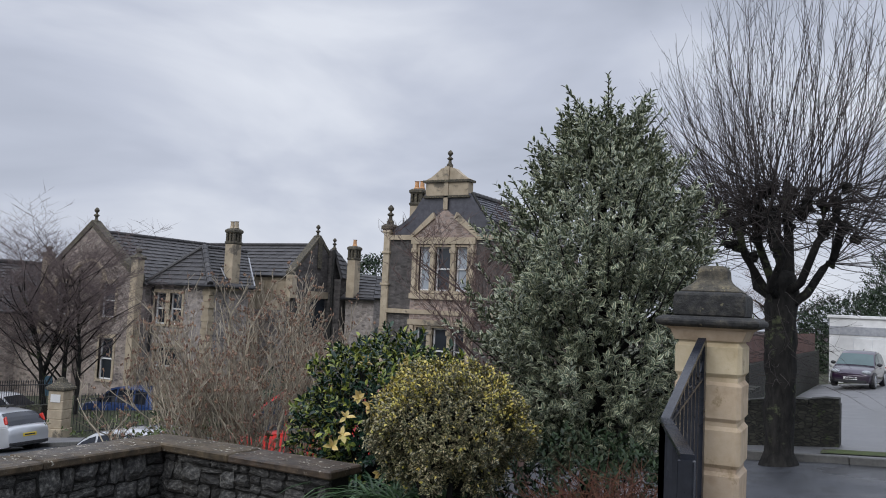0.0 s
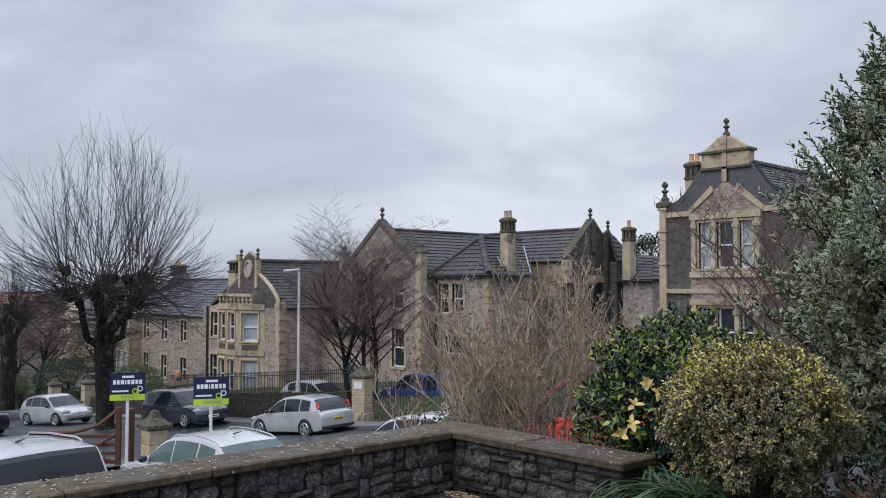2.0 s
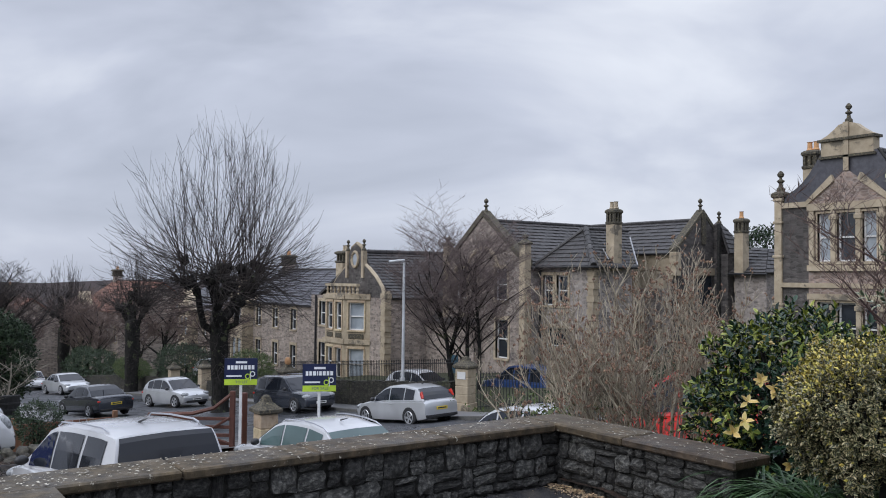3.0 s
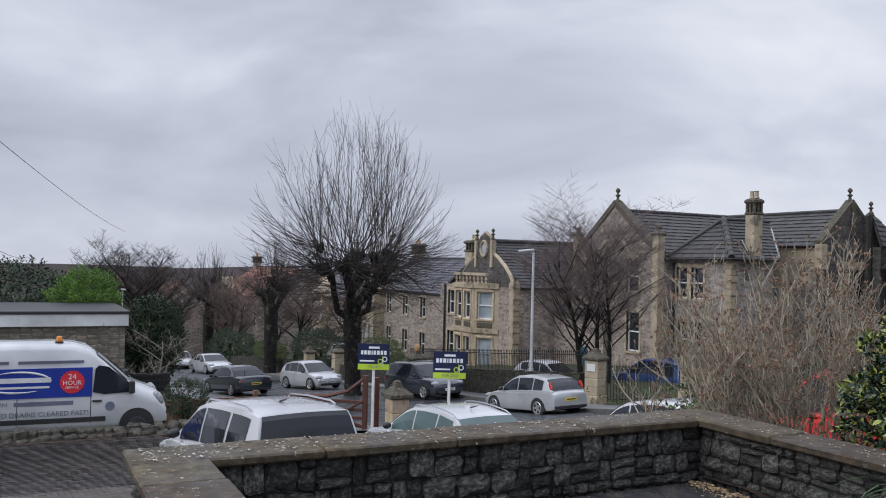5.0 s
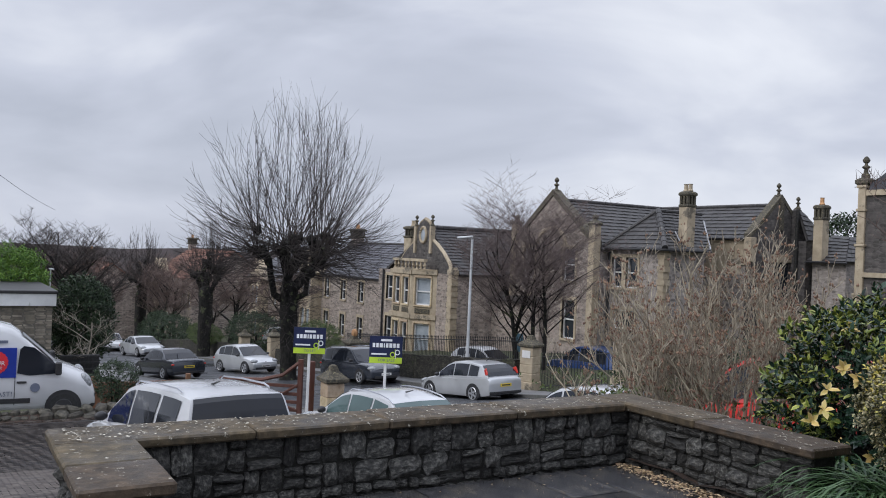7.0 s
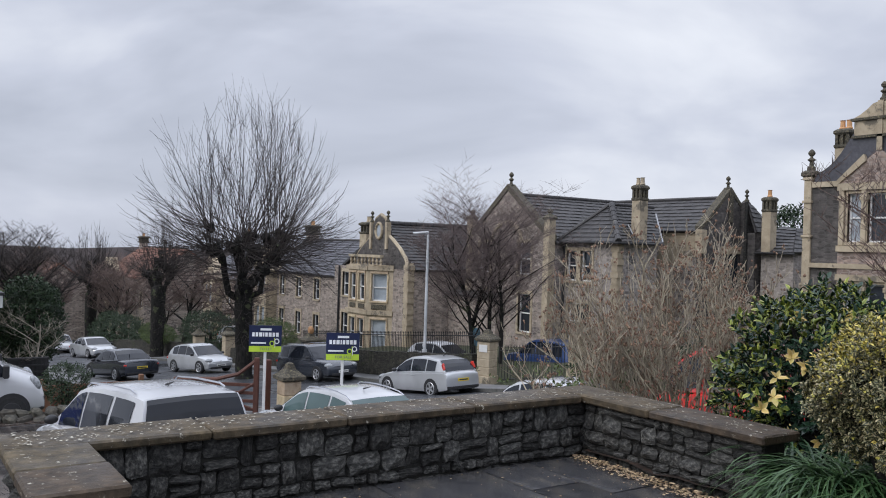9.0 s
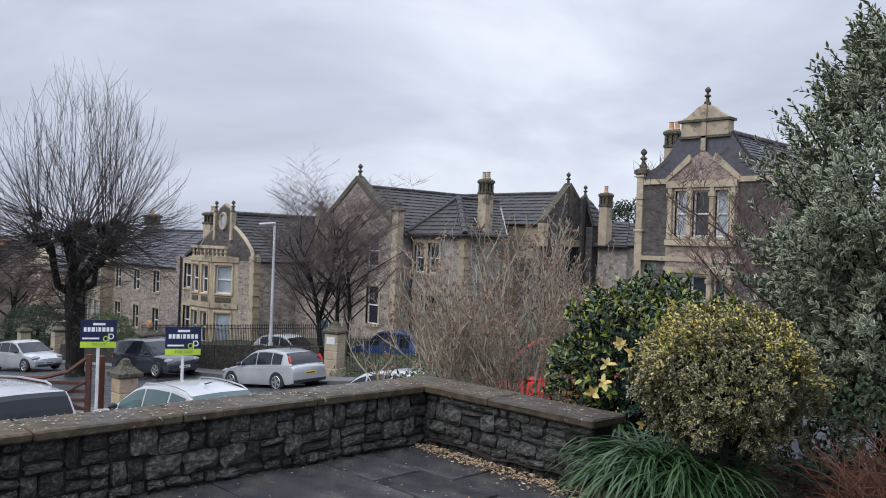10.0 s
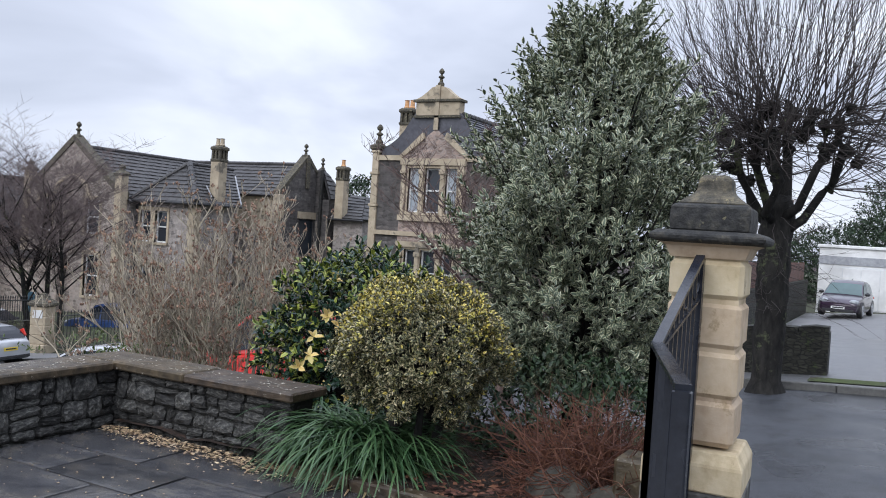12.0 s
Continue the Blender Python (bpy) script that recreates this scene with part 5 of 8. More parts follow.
    cx, rz = x0 + gx, G0 + 8.65
    roof_slope(h, (x1 + 0.2, FY + 0.4, EZ), (x1 + 0.2, FY + 16, EZ), (cx, FY + 16, rz), (cx, FY + 0.4, rz))
    roof_slope(h, (x0 - 0.2, FY + 12, EZ - 0.2), (x0 - 0.2, FY + 0.4, EZ - 0.2), (cx, FY + 0.4, rz), (cx, FY + 12, rz))
    ridge_cap(h, (cx, FY + 0.5, rz + 0.08), (cx, FY + 16, rz + 0.08), r=0.16)
    chimney(h, x0 + 3.3, FY + 0.9, EZ, 3.35, 0.95, 0.95, 2, pot="cream")
    chimney(h, cx + 2, FY + 13, EZ, rz + 1.0, 1.3, 1.1, 0, "house_c")
    part("downpipe", Geo().tube([(x0 + 0.9, FY - 0.1, G0), (x0 + 0.9, FY - 0.1, EZ)], 0.07, 6), "trim", h)
    # side wing between the houses
    w2 = part("wall", wall_cells(5.0, 4.0, 0.3, []), "house_c", h, "low side wing", at=pose(x1, FY + 3, G0 + 0.3))
    part("door", Geo().cham(2.6, 3.5, -0.06, -0.005, 0.0, 2.1, 0.02), "door", w2, "blue painted side door")
    roof_slope(h, (x1, FY + 2.8, G0 + 4.3), (x1 + 5.0, FY + 2.8, G0 + 4.3), (x1 + 5.0, FY + 6, G0 + 5.8), (x1, FY + 6, G0 + 5.8))
    return h


house_bay()


def terrace_house(x0, x1, FY, G0, EZ, rz, bay_at, label, wall="house_c", depth=9, bays=1, roof="slate"):
    h = thing("terraced_house", (0, 0, 0), label, "house")
    W = x1 - x0
    holes, x = [], 0.9
    while x + 1.0 < W - 0.4:
        if not bay_at - 0.3 < x + 0.5 < bay_at + 3.3:
            holes += [(x, x + 0.95, 0.9, 2.7), (x, x + 0.95, 3.9, 5.5)]
        x += 3.4
    w = part("wall", wall_cells(W, EZ - G0, 0.4, holes), wall, h, at=pose(x0, FY, G0))
    for a, b, c, d in holes:
        sash(w, a, b, c, d)
    front = [(0.25, 1.15, 3.8, 5.5), (1.4, 2.3, 3.8, 5.5), (0.25, 1.15, 0.8, 2.7), (1.4, 2.3, 0.8, 2.7)]
    b = part("bay", wall_cells(2.6, min(6.4, EZ - G0), 0.3, front), "cream", w, "cream stone bay", at=pose(bay_at, -1.0, 0))
    for f in front:
        part("window", Geo().box(f[0], f[1], 0.15, 0.19, f[2], f[3]), "glass_pale", b)
    part("bay", Geo().box(bay_at + 2.3, bay_at + 2.6, -0.69, -0.001, 0, min(6.4, EZ - G0)), "cream", w)
    part("bay", Geo().box(bay_at, bay_at + 0.3, -0.69, -0.001, 0, min(6.4, EZ - G0)), "cream", w)
    gx = bay_at + 1.3
    part("gable", Geo().prism([(gx - 1.9, EZ - G0), (gx + 1.9, EZ - G0), (gx, EZ - G0 + 2.0)], -0.98, 0.3), "cream", w)
    part("wall", Geo().box(x1 - 0.4, x1, FY + 0.41, FY + depth, G0, EZ).prism([(FY + 0.41, EZ), (FY + depth, EZ), (FY + 0.2 + depth / 2, rz - 0.1)], x1 - 0.4, x1, "x"), wall, h)
    part("wall", Geo().box(x0, x0 + 0.4, FY + 0.41, FY + depth, G0, EZ), wall, h)
    my = FY + depth / 2
    roof_slope(h, (x0 - 0.2, FY - 0.25, EZ - 0.05), (x1 + 0.2, FY - 0.25, EZ - 0.05), (x1 + 0.2, my, rz), (x0 - 0.2, my, rz), 0.4, roof)
    roof_slope(h, (x1 + 0.2, FY + depth, EZ), (x0 - 0.2, FY + depth, EZ), (x0 - 0.2, my, rz), (x1 + 0.2, my, rz), 0.6, roof)
    ridge_cap(h, (x0, my, rz + 0.05), (x1, my, rz + 0.05))
    chimney(h, x0 + 0.8, my, EZ, rz + 1.3, 1.1, 0.8, 2, "house_c")
    return h


terrace_house(-73, -57.5, 29.5, -6.4, -0.5, 2.2, 1.0, "long brown stone terraced house with a cream gabled bay", "house_c")
terrace_house(-86, -74.5, 28.3, -7.8, -1.6, 1.5, 3.6, "stone terraced house with a cream bay down the hill", "house_c", 9)
terrace_house(-113, -93.5, 24.5, -9.5, -2.4, 0.9, 4.0, "brown stone terraced house behind the street trees", "house_c", 9, roof="red_tile")
terrace_house(-125, -108, 14, -11, -4.5, -1.2, 3.0, "distant red-roofed house beyond the street trees", "house_c", 9, roof="red_tile")


def garage_flat():
    g = thing("flat_roofed_garage", (0, 0, 0), "flat-roofed stone garage with a white fascia", "garage")
    x1, y1, zt, zb = -33.9, 4.45, -0.35, -4.4
    part("wall", Geo().box(x1 - 6, x1, y1 - 14, y1 - 0.05, zb, zt - 0.5), "ashlar", g, "coursed brown stone walls")
    part("fascia", Geo().box(x1 - 6.1, x1 + 0.12, y1 - 14, y1 + 0.05, zt - 0.5, zt - 0.07), "fascia", g, "chalky white fascia board")
    part("roof_edge", Geo().cham(x1 - 6.2, x1 + 0.17, y1 - 14, y1 + 0.1, zt - 0.069, zt + 0.04, 0.02), "trim", g, "black felt roof edge")
    part("lamp", Geo().cham(x1 + 0.001, x1 + 0.12, y1 - 4.7, y1 - 4.55, zt - 0.75, zt - 0.55, 0.02), "trim", g)
    d = part("garage_door", Geo().box(x1 + 0.001, x1 + 0.06, y1 - 9.0, y1 - 5.0, zb, zt - 0.8), "white", g, "white panelled door")
    for k in range(5):
        part("door_panel", Geo().cham(x1 + 0.061, x1 + 0.075, y1 - 8.9, y1 - 5.1, zb + 0.5 + k * 0.55, zb + 0.98 + k * 0.55, 0.006), "white", d)


garage_flat()


def garage_white():
    g = thing("white_garage", (0, 0, 0), "white rendered garage with a wide pale door", "garage")
    zb = ground_z(-2, 46)
    part("wall", Geo().box(-4.35, 3.4, 46.4, 52, zb - 0.3, 2.15), "white", g)
    part("parapet", Geo().cham(-4.45, 3.5, 46.3, 52.1, 2.151, 2.3, 0.02), "white", g)
    part("band", Geo().box(-4.35, 3.4, 46.36, 46.395, 1.35, 1.75), "lead", g)
    d = part("garage_door", Geo().box(-3.3, 1.6, 46.36, 46.39, zb, 1.25), "fascia", g, "pale up-and-over door")
    for k in range(6):
        part("door_panel", Geo().cham(-3.25 + k * 0.81, -3.25 + k * 0.81 + 0.77, 46.34, 46.359, zb + 0.05, 1.2, 0.006), "white", d)
    g2 = thing("side_wall", (0, 0, 0), "old stone boundary wall topped with brown fence boards", "wall", kind="structure")
    part("wall_run", Geo().box(-5.1, -4.75, 26, 46, zb - 0.6, 0.5), "mossy_wall", g2)
    for k in range(90):
        part("fence_board", Geo().cham(-4.98, -4.94, 26.05 + k * 0.22, 26.24 + k * 0.22, 0.504, 1.3 + 0.02 * (k % 3), 0.006), "wood", g2)


garage_white()
# ---- plants ----


def leaf_mesh(name, mat, pos, axis, nrm, length, width, fold=0.25, simple=False, droop=0.15):
    """Many leaves as one mesh: a rib, two halves folded up from it, and the leaf's own coordinates."""
    pos, axis, nrm = (np.asarray(a, float) for a in (pos, axis, nrm))
    length, width = np.asarray(length, float)[:, None], np.asarray(width, float)[:, None]
    axis /= np.linalg.norm(axis, axis=1, keepdims=True) + 1e-9
    side = np.cross(axis, nrm)
    side /= np.linalg.norm(side, axis=1, keepdims=True) + 1e-9
    nrm = np.cross(side, axis)
    if simple:
        shape = [(0, 0, 0), (0.5, -1, fold), (1, 0, -droop), (0.5, 1, fold)]
        faces, us = [(0, 1, 2), (0, 2, 3)], [0.0, -1.0, 0.75, 1.0]
    else:
        shape = [(0, 0, 0), (0.3, 0, 0), (0.68, 0, -0.3 * droop), (1, 0, -droop), (0.3, -0.9, fold), (0.68, -0.78, fold * 0.8), (0.3, 0.9, fold), (0.68, 0.78, fold * 0.8)]
        faces, us = [(0, 1, 4), (0, 6, 1), (1, 2, 5, 4), (1, 6, 7, 2), (2, 3, 5), (2, 7, 3)], [0.4, 0, 0, 0.85, -1, -1, 1, 1]
    k, n = len(shape), len(pos)
    v = np.stack([pos + a * length * axis + b * width / 2 * side + c * width * nrm for a, b, c in shape], 1).reshape(-1, 3)
    me = bpy.data.meshes.new(name)
    f = [tuple(o + i for i in q) for o in range(0, n * k, k) for q in faces]
    me.from_pydata(v.tolist(), [], f)
    uvl = me.uv_layers.new(name="UVMap")
    uv = np.array([[us[i], shape[i][0]] for q in faces for i in q])
    uvl.data.foreach_set("uv", np.tile(uv, (n, 1)).ravel())
    me.materials.append(M[mat])
    me.polygons.foreach_set("use_smooth", [True] * len(me.polygons))
    me.update()
    return me


def unit(v):
    return v / (np.linalg.norm(v, axis=-1, keepdims=True) + 1e-9)


def sprigs(nr, origin, direction, reach, per, size, spread=0.9):
    """Leaves set round short shoots: position, axis, normal and length of each leaf."""
    n = len(origin)
    t = np.tile(np.linspace(0.15, 1.0, per), n)
    o, d, rch = (np.repeat(a, per, 0) for a in (origin, direction, reach))
    a = np.tile(np.arange(per) * 2.4, n) + np.repeat(nr.uniform(0, 6.28, n), per)
    u = unit(np.cross(d, np.array([0.3, 0.2, 0.93])))
    w = np.cross(d, u)
    out = np.cos(a)[:, None] * u + np.sin(a)[:, None] * w
    axis = unit(out * spread + d * (0.35 + 0.9 * t[:, None]) + nr.normal(0, 0.2, out.shape))
    pos = o + d * (t * rch)[:, None]
    nrm = unit(d * 1.0 - out * 0.3 + np.array([0, 0, 0.5]) + nr.normal(0, 0.25, out.shape))
    return pos, axis, nrm, size * nr.uniform(0.7, 1.2, len(pos))


def lumpy(theta, z, seed, amp=0.2, f=1.6):
    return 1 + amp * np.array([noise.noise((f * math.cos(a) + seed, f * math.sin(a), f * 1.3 * b)) for a, b in zip(theta, z)])


def holly():
    nr = np.random.RandomState(3)
    cx, cy = -3.2, 8.29
    prof_z, prof_r = [0.25, 0.7, 1.3, 2.0, 2.6, 3.05, 3.4, 3.75], [0.6, 0.84, 1.0, 1.0, 0.78, 0.44, 0.17, 0.04]
    n = 3300
    z = 0.25 + 3.15 * nr.beta(1.15, 1.3, n)
    th = nr.uniform(0, 2 * math.pi, n)
    f = np.clip(0.92 - np.abs(nr.normal(0, 0.24, n)), 0.12, 1.0)
    r = np.interp(z, prof_z, prof_r) * lumpy(th, z, 4.0, 0.45, 1.5) * f
    o = np.stack([cx + r * np.cos(th), cy + r * np.sin(th), z], 1)
    d = unit(np.stack([np.cos(th), np.sin(th), 0.55 + 0.5 * (z - 0.3) / 3 + nr.normal(0, 0.3, n)], 1))
    # sprays: side branches that stand out past the body, each with its own shoots
    ns, per = 190, 13
    zs = 0.3 + 3.15 * nr.beta(1.2, 1.15, ns)
    ts = nr.uniform(0, 2 * math.pi, ns)
    rs = np.interp(zs, prof_z, prof_r) * lumpy(ts, zs, 4.0, 0.45, 1.5) * nr.uniform(0.6, 0.85, ns)
    so = np.stack([cx + rs * np.cos(ts), cy + rs * np.sin(ts), zs], 1)
    sd = unit(np.stack([np.cos(ts), np.sin(ts), 0.35 + 0.35 * zs + nr.normal(0, 0.25, ns)], 1))
    sl = nr.uniform(0.25, 0.6, ns) * np.interp(zs, [0, 2.0, 2.8, 3.6], [1.0, 0.95, 0.65, 0.4])
    q = np.tile(np.linspace(0.1, 1.0, per), ns)
    bo = np.repeat(so, per, 0) + np.repeat(sd, per, 0) * (q * np.repeat(sl, per))[:, None]
    wob = nr.normal(0, 1, (ns * per, 3)) * ((1 - q) * 0.85 + 0.12)[:, None]
    o = np.concatenate([o, bo + wob * 0.07])
    d = np.concatenate([d, unit(np.repeat(sd, per, 0) + wob * 0.9 + np.array([0, 0, 0.25]))])
    n = len(o)
    reach = nr.uniform(0.1, 0.2, n)
    # leading shoots above the crown
    m = 46
    th2 = nr.uniform(0, 6.28, m)
    zz = nr.uniform(1.5, 3.5, m)
    rr = np.interp(zz, prof_z, prof_r) * 0.9
    o2 = np.stack([cx + rr * np.cos(th2), cy + rr * np.sin(th2), zz], 1)
    d2 = unit(np.stack([0.75 * np.cos(th2), 0.75 * np.sin(th2), np.ones(m)], 1))
    o2[0], d2[0] = (cx - 0.02, cy + 0.05, 3.38), (0.05, 0.05, 1)
    o2[1], d2[1] = (cx - 0.1, cy - 0.05, 3.25), (-0.4, 0.1, 1)
    o2[2], d2[2] = (cx - 0.28, cy - 0.1, 3.0), (-0.7, -0.1, 0.9)
    t = thing("holly_tree", (0, 0, 0), "tall variegated holly with cream-edged grey-green leaves", "holly tree")
    g = Geo()
    for k in range(3):
        a = 2.1 * k
        g.tube([(cx + 0.12 * math.cos(a), cy + 0.12 * math.sin(a), -0.1), (cx + 0.16 * math.cos(a), cy + 0.16 * math.sin(a), 0.8), (cx + 0.1 * math.cos(a), cy + 0.1 * math.sin(a), 2.4), (cx, cy, 3.3)], [0.06, 0.05, 0.03, 0.012], 7)
    for k in range(160):
        p = Vector(o[k * (n // 160)])
        q = Vector((cx, cy, max(0.3, p.z - 0.5)))
        g.tube([q, q.lerp(p, 0.5) + Vector((0, 0, 0.05)), p], [0.018, 0.01, 0.004], 4, False)
    for k in range(m):
        g.tube([o2[k], o2[k] + d2[k] * 0.42], [0.008, 0.004], 4, False)
    for k in range(ns):
        g.tube([so[k] - sd[k] * 0.25, so[k] + sd[k] * sl[k]], [0.009, 0.004], 4, False)
    part("trunk", g, "bark", t)
    P1 = sprigs(nr, o, d, reach, 9, 0.064)
    P2 = sprigs(nr, o2, d2, np.full(m, 0.46), 20, 0.062, 0.8)
    pos, ax, nm, ln = (np.concatenate([a, b]) for a, b in zip(P1, P2))
    part("foliage", leaf_mesh("foliage", "holly", pos, ax, nm, ln, ln * 0.46, 0.16), None, t, kind="stuff")


def golden_bush():
    nr = np.random.RandomState(5)
    c, R = np.array([-3.55, 6.05, 0.84]), np.array([0.555, 0.52, 0.43])
    n = 5200
    d = unit(nr.normal(0, 1, (n, 3)))
    d = d[d[:, 2] > -0.88]
    n = len(d)
    th = np.arctan2(d[:, 1], d[:, 0])
    f = lumpy(th, d[:, 2], 9.0, 0.3, 2.2) * np.clip(1 - np.abs(nr.normal(0, 0.1, n)), 0.5, 1.02)
    o = c + d * R * f[:, None] * 0.97
    dd = unit(d + np.array([0, 0, 0.5]) + nr.normal(0, 0.25, d.shape))
    pos, ax, nm, ln = sprigs(nr, o, dd, nr.uniform(0.03, 0.07, n), 7, 0.03)
    t = thing("clipped_bush", (0, 0, 0), "rounded clipped bush of small gold-edged leaves, yellow on top", "bush")
    g = Geo()
    for k in range(5):
        a = 1.26 * k + 0.3
        g.tube([(c[0] + 0.1 * math.cos(a), c[1] + 0.1 * math.sin(a), 0.0), (c[0] + 0.14 * math.cos(a), c[1] + 0.14 * math.sin(a), 0.3), (c[0] + 0.35 * math.cos(a), c[1] + 0.35 * math.sin(a), 0.75)], [0.035, 0.028, 0.012], 6)
    for k in range(220):
        p = Vector(o[k * 9])
        g.tube([c * [1, 1, 0.6] + 0.25 * (np.array(p) - c), p], [0.008, 0.003], 3, False)
    part("stem_mass", g, "bark", t)
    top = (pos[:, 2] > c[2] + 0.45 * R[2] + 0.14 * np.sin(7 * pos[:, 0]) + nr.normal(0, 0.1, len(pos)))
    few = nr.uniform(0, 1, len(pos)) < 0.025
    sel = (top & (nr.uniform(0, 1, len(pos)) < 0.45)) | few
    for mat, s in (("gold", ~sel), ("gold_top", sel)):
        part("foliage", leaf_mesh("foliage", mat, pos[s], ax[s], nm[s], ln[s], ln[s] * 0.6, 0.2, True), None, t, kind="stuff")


def glossy_shrub():
    nr = np.random.RandomState(8)
    c, R = np.array([-4.86, 7.27, 0.62]), np.array([0.76, 0.68, 0.76])
    n = 1450
    d = unit(nr.normal(0, 1, (n, 3)))
    th = np.arctan2(d[:, 1], d[:, 0])
    o = c + d * R * (lumpy(th, d[:, 2], 2.0, 0.3, 1.8) * np.clip(1 - np.abs(nr.normal(0, 0.2, n)), 0.3, 1))[:, None]
    dd = unit(d + np.array([0, 0, 0.6]) + nr.normal(0, 0.3, d.shape))
    pos, ax, nm, ln = sprigs(nr, o, dd, nr.uniform(0.06, 0.14, n), 9, 0.067)
    t = thing("glossy_shrub", (0, 0, 0), "dark glossy evergreen shrub with some yellowed leaves", "shrub")
    g = Geo()
    for k in range(60):
        p = Vector(o[k * 11])
        q = Vector((c[0] + 0.1 * math.cos(k), c[1] + 0.1 * math.sin(k), -1.2 if k < 6 else 0.1))
        g.tube([q, q.lerp(p, 0.6), p], [0.02, 0.012, 0.004], 4, False)
    part("stem_mass", g, "bark", t)
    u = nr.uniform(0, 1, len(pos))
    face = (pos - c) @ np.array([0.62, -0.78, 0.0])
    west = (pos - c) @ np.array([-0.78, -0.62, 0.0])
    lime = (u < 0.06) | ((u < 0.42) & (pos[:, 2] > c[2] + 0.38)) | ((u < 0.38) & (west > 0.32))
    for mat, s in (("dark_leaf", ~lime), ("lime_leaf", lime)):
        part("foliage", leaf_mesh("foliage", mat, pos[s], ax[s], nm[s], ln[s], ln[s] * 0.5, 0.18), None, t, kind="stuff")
    # yellowed rosettes on the side towards the terrace
    for dx, dz, k in ((-0.3, 0.26, 7), (-0.2, 0.2, 8), (-0.1, 0.3, 5), (-0.05, 0.12, 6), (0.12, -0.3, 7), (0.02, -0.42, 6), (-0.08, -0.36, 7), (-0.42, -0.05, 5), (-0.5, -0.16, 4), (-0.3, -0.3, 5), (-0.4, 0.1, 4), (0.28, 0.5, 5), (0.1, 0.58, 5), (-0.25, 0.55, 4), (0.42, 0.36, 4)):
        along, out = np.array([0.78, 0.62, 0]), np.array([0.62, -0.78, 0])
        p = c + along * dx + out * 0.6 * math.sqrt(max(0.05, 1 - (dx / 0.75) ** 2 - (dz / 0.8) ** 2)) + np.array([0, 0, dz])
        P = sprigs(nr, np.array([p]), np.array([unit(out + np.array([0, 0, 0.4]))]), np.array([0.03]), k, 0.082, 1.3)
        part("yellow_rosette", leaf_mesh("yellow_leaves", "yellow_leaf", *P, P[3] * 0.55, 0.1), None, t, "yellowed leaves")


def strap_clump():
    r = random.Random(12)
    t = thing("strap_leaf_clump", (0, 0, 0), "arching clump of green strap leaves at the wall end", "perennial plant")
    for mat, count in (("strap", 1100), ("straw", 90)):
        vs, fs, uv = [], [], []
        for _ in range(count):
            bx_, by_ = -3.92 + r.gauss(0, 0.18), 5.95 + r.gauss(0, 0.08)
            a = r.uniform(0, 6.28)
            L, w = r.uniform(0.5, 0.85), r.uniform(0.006, 0.011)
            rise = r.uniform(0.5, 1.4) if mat == "strap" else r.uniform(0.05, 0.3)
            dx, dy = math.cos(a), math.sin(a)
            px, pz, ang, n = 0.0, 0.05, rise, 7
            o = len(vs)
            for k in range(n + 1):
                ww = w * (1 - (k / n) ** 2.5) + 0.001
                vs += [(bx_ + dx * px - dy * ww, by_ + dy * px + dx * ww, pz), (bx_ + dx * px, by_ + dy * px, pz - ww * 0.5), (bx_ + dx * px + dy * ww, by_ + dy * px - dx * ww, pz)]
                px += math.cos(ang) * L / n
                pz = max(0.012, pz + math.sin(ang) * L / n)
                ang -= (1.6 + rise * 0.5) / n
            for k in range(n):
                for i in (0, 1):
                    q = (o + 3 * k + i, o + 3 * k + i + 1, o + 3 * k + i + 4, o + 3 * k + i + 3)
                    fs.append(q)
                    uv += [((j - o) % 3 - 1.0, (j - o) // 3 / n) for j in q]
        me = bpy.data.meshes.new("leaves")
        me.from_pydata(vs, [], fs)
        me.uv_layers.new(name="UVMap").data.foreach_set("uv", np.array(uv, float).ravel())
        me.materials.append(M[mat])
        me.polygons.foreach_set("use_smooth", [True] * len(me.polygons))
        part("leaf_mass", me, None, t, "withered leaves" if mat == "straw" else "", kind="stuff")


def red_shrub():
    r = random.Random(21)
    t = thing("red_twig_shrub", (0, 0, 0), "low tangle of bare red-brown twigs over a rock", "shrub")
    g = Geo()
    for _ in range(520):
        a = r.uniform(0, 6.28)
        b = Vector((-2.38 + r.gauss(0, 0.12), 6.25 + r.gauss(0, 0.12), 0.05))
        d = Vector((math.cos(a), math.sin(a), r.uniform(0.3, 2.2))).normalized()
        pts, p = [b], b.copy()
        for k in range(5):
            d = (d + Vector((r.gauss(0, 0.35), r.gauss(0, 0.35), r.gauss(-0.1, 0.3)))).normalized()
            p = p + d * r.uniform(0.08, 0.19)
            p.z = max(0.04, min(p.z, 0.92))
            pts.append(p.copy())
        g.tube(pts, [0.005, 0.0045, 0.004, 0.003, 0.0025, 0.0015], 3, False)
        for k in (2, 3, 4):
            e = pts[k] + Vector((r.gauss(0, 0.1), r.gauss(0, 0.1), r.gauss(0.03, 0.08)))
            g.tube([pts[k], e], [0.003, 0.0015], 3, False)
    part("twig_mass", g, "redtwig", t, kind="stuff", fix=False)
    for x, y, s in ((-2.5, 5.98, 0.2), (-2.15, 5.9, 0.17), (-2.0, 6.1, 0.2), (-2.75, 6.6, 0.22)):
        b = Geo().ball((0, 0, 0), s, 8, (1.1, 0.8, 0.75))
        b.v = [tuple(np.array(p) * (1 + 0.3 * noise.noise((p[0] * 6 + x, p[1] * 6, p[2] * 6)))) for p in b.v]
        single("rock", b, "rock", "mossy grey rock in the planting bed", "rock", "rocks in the bed", at=pose(x, y, 0.1))


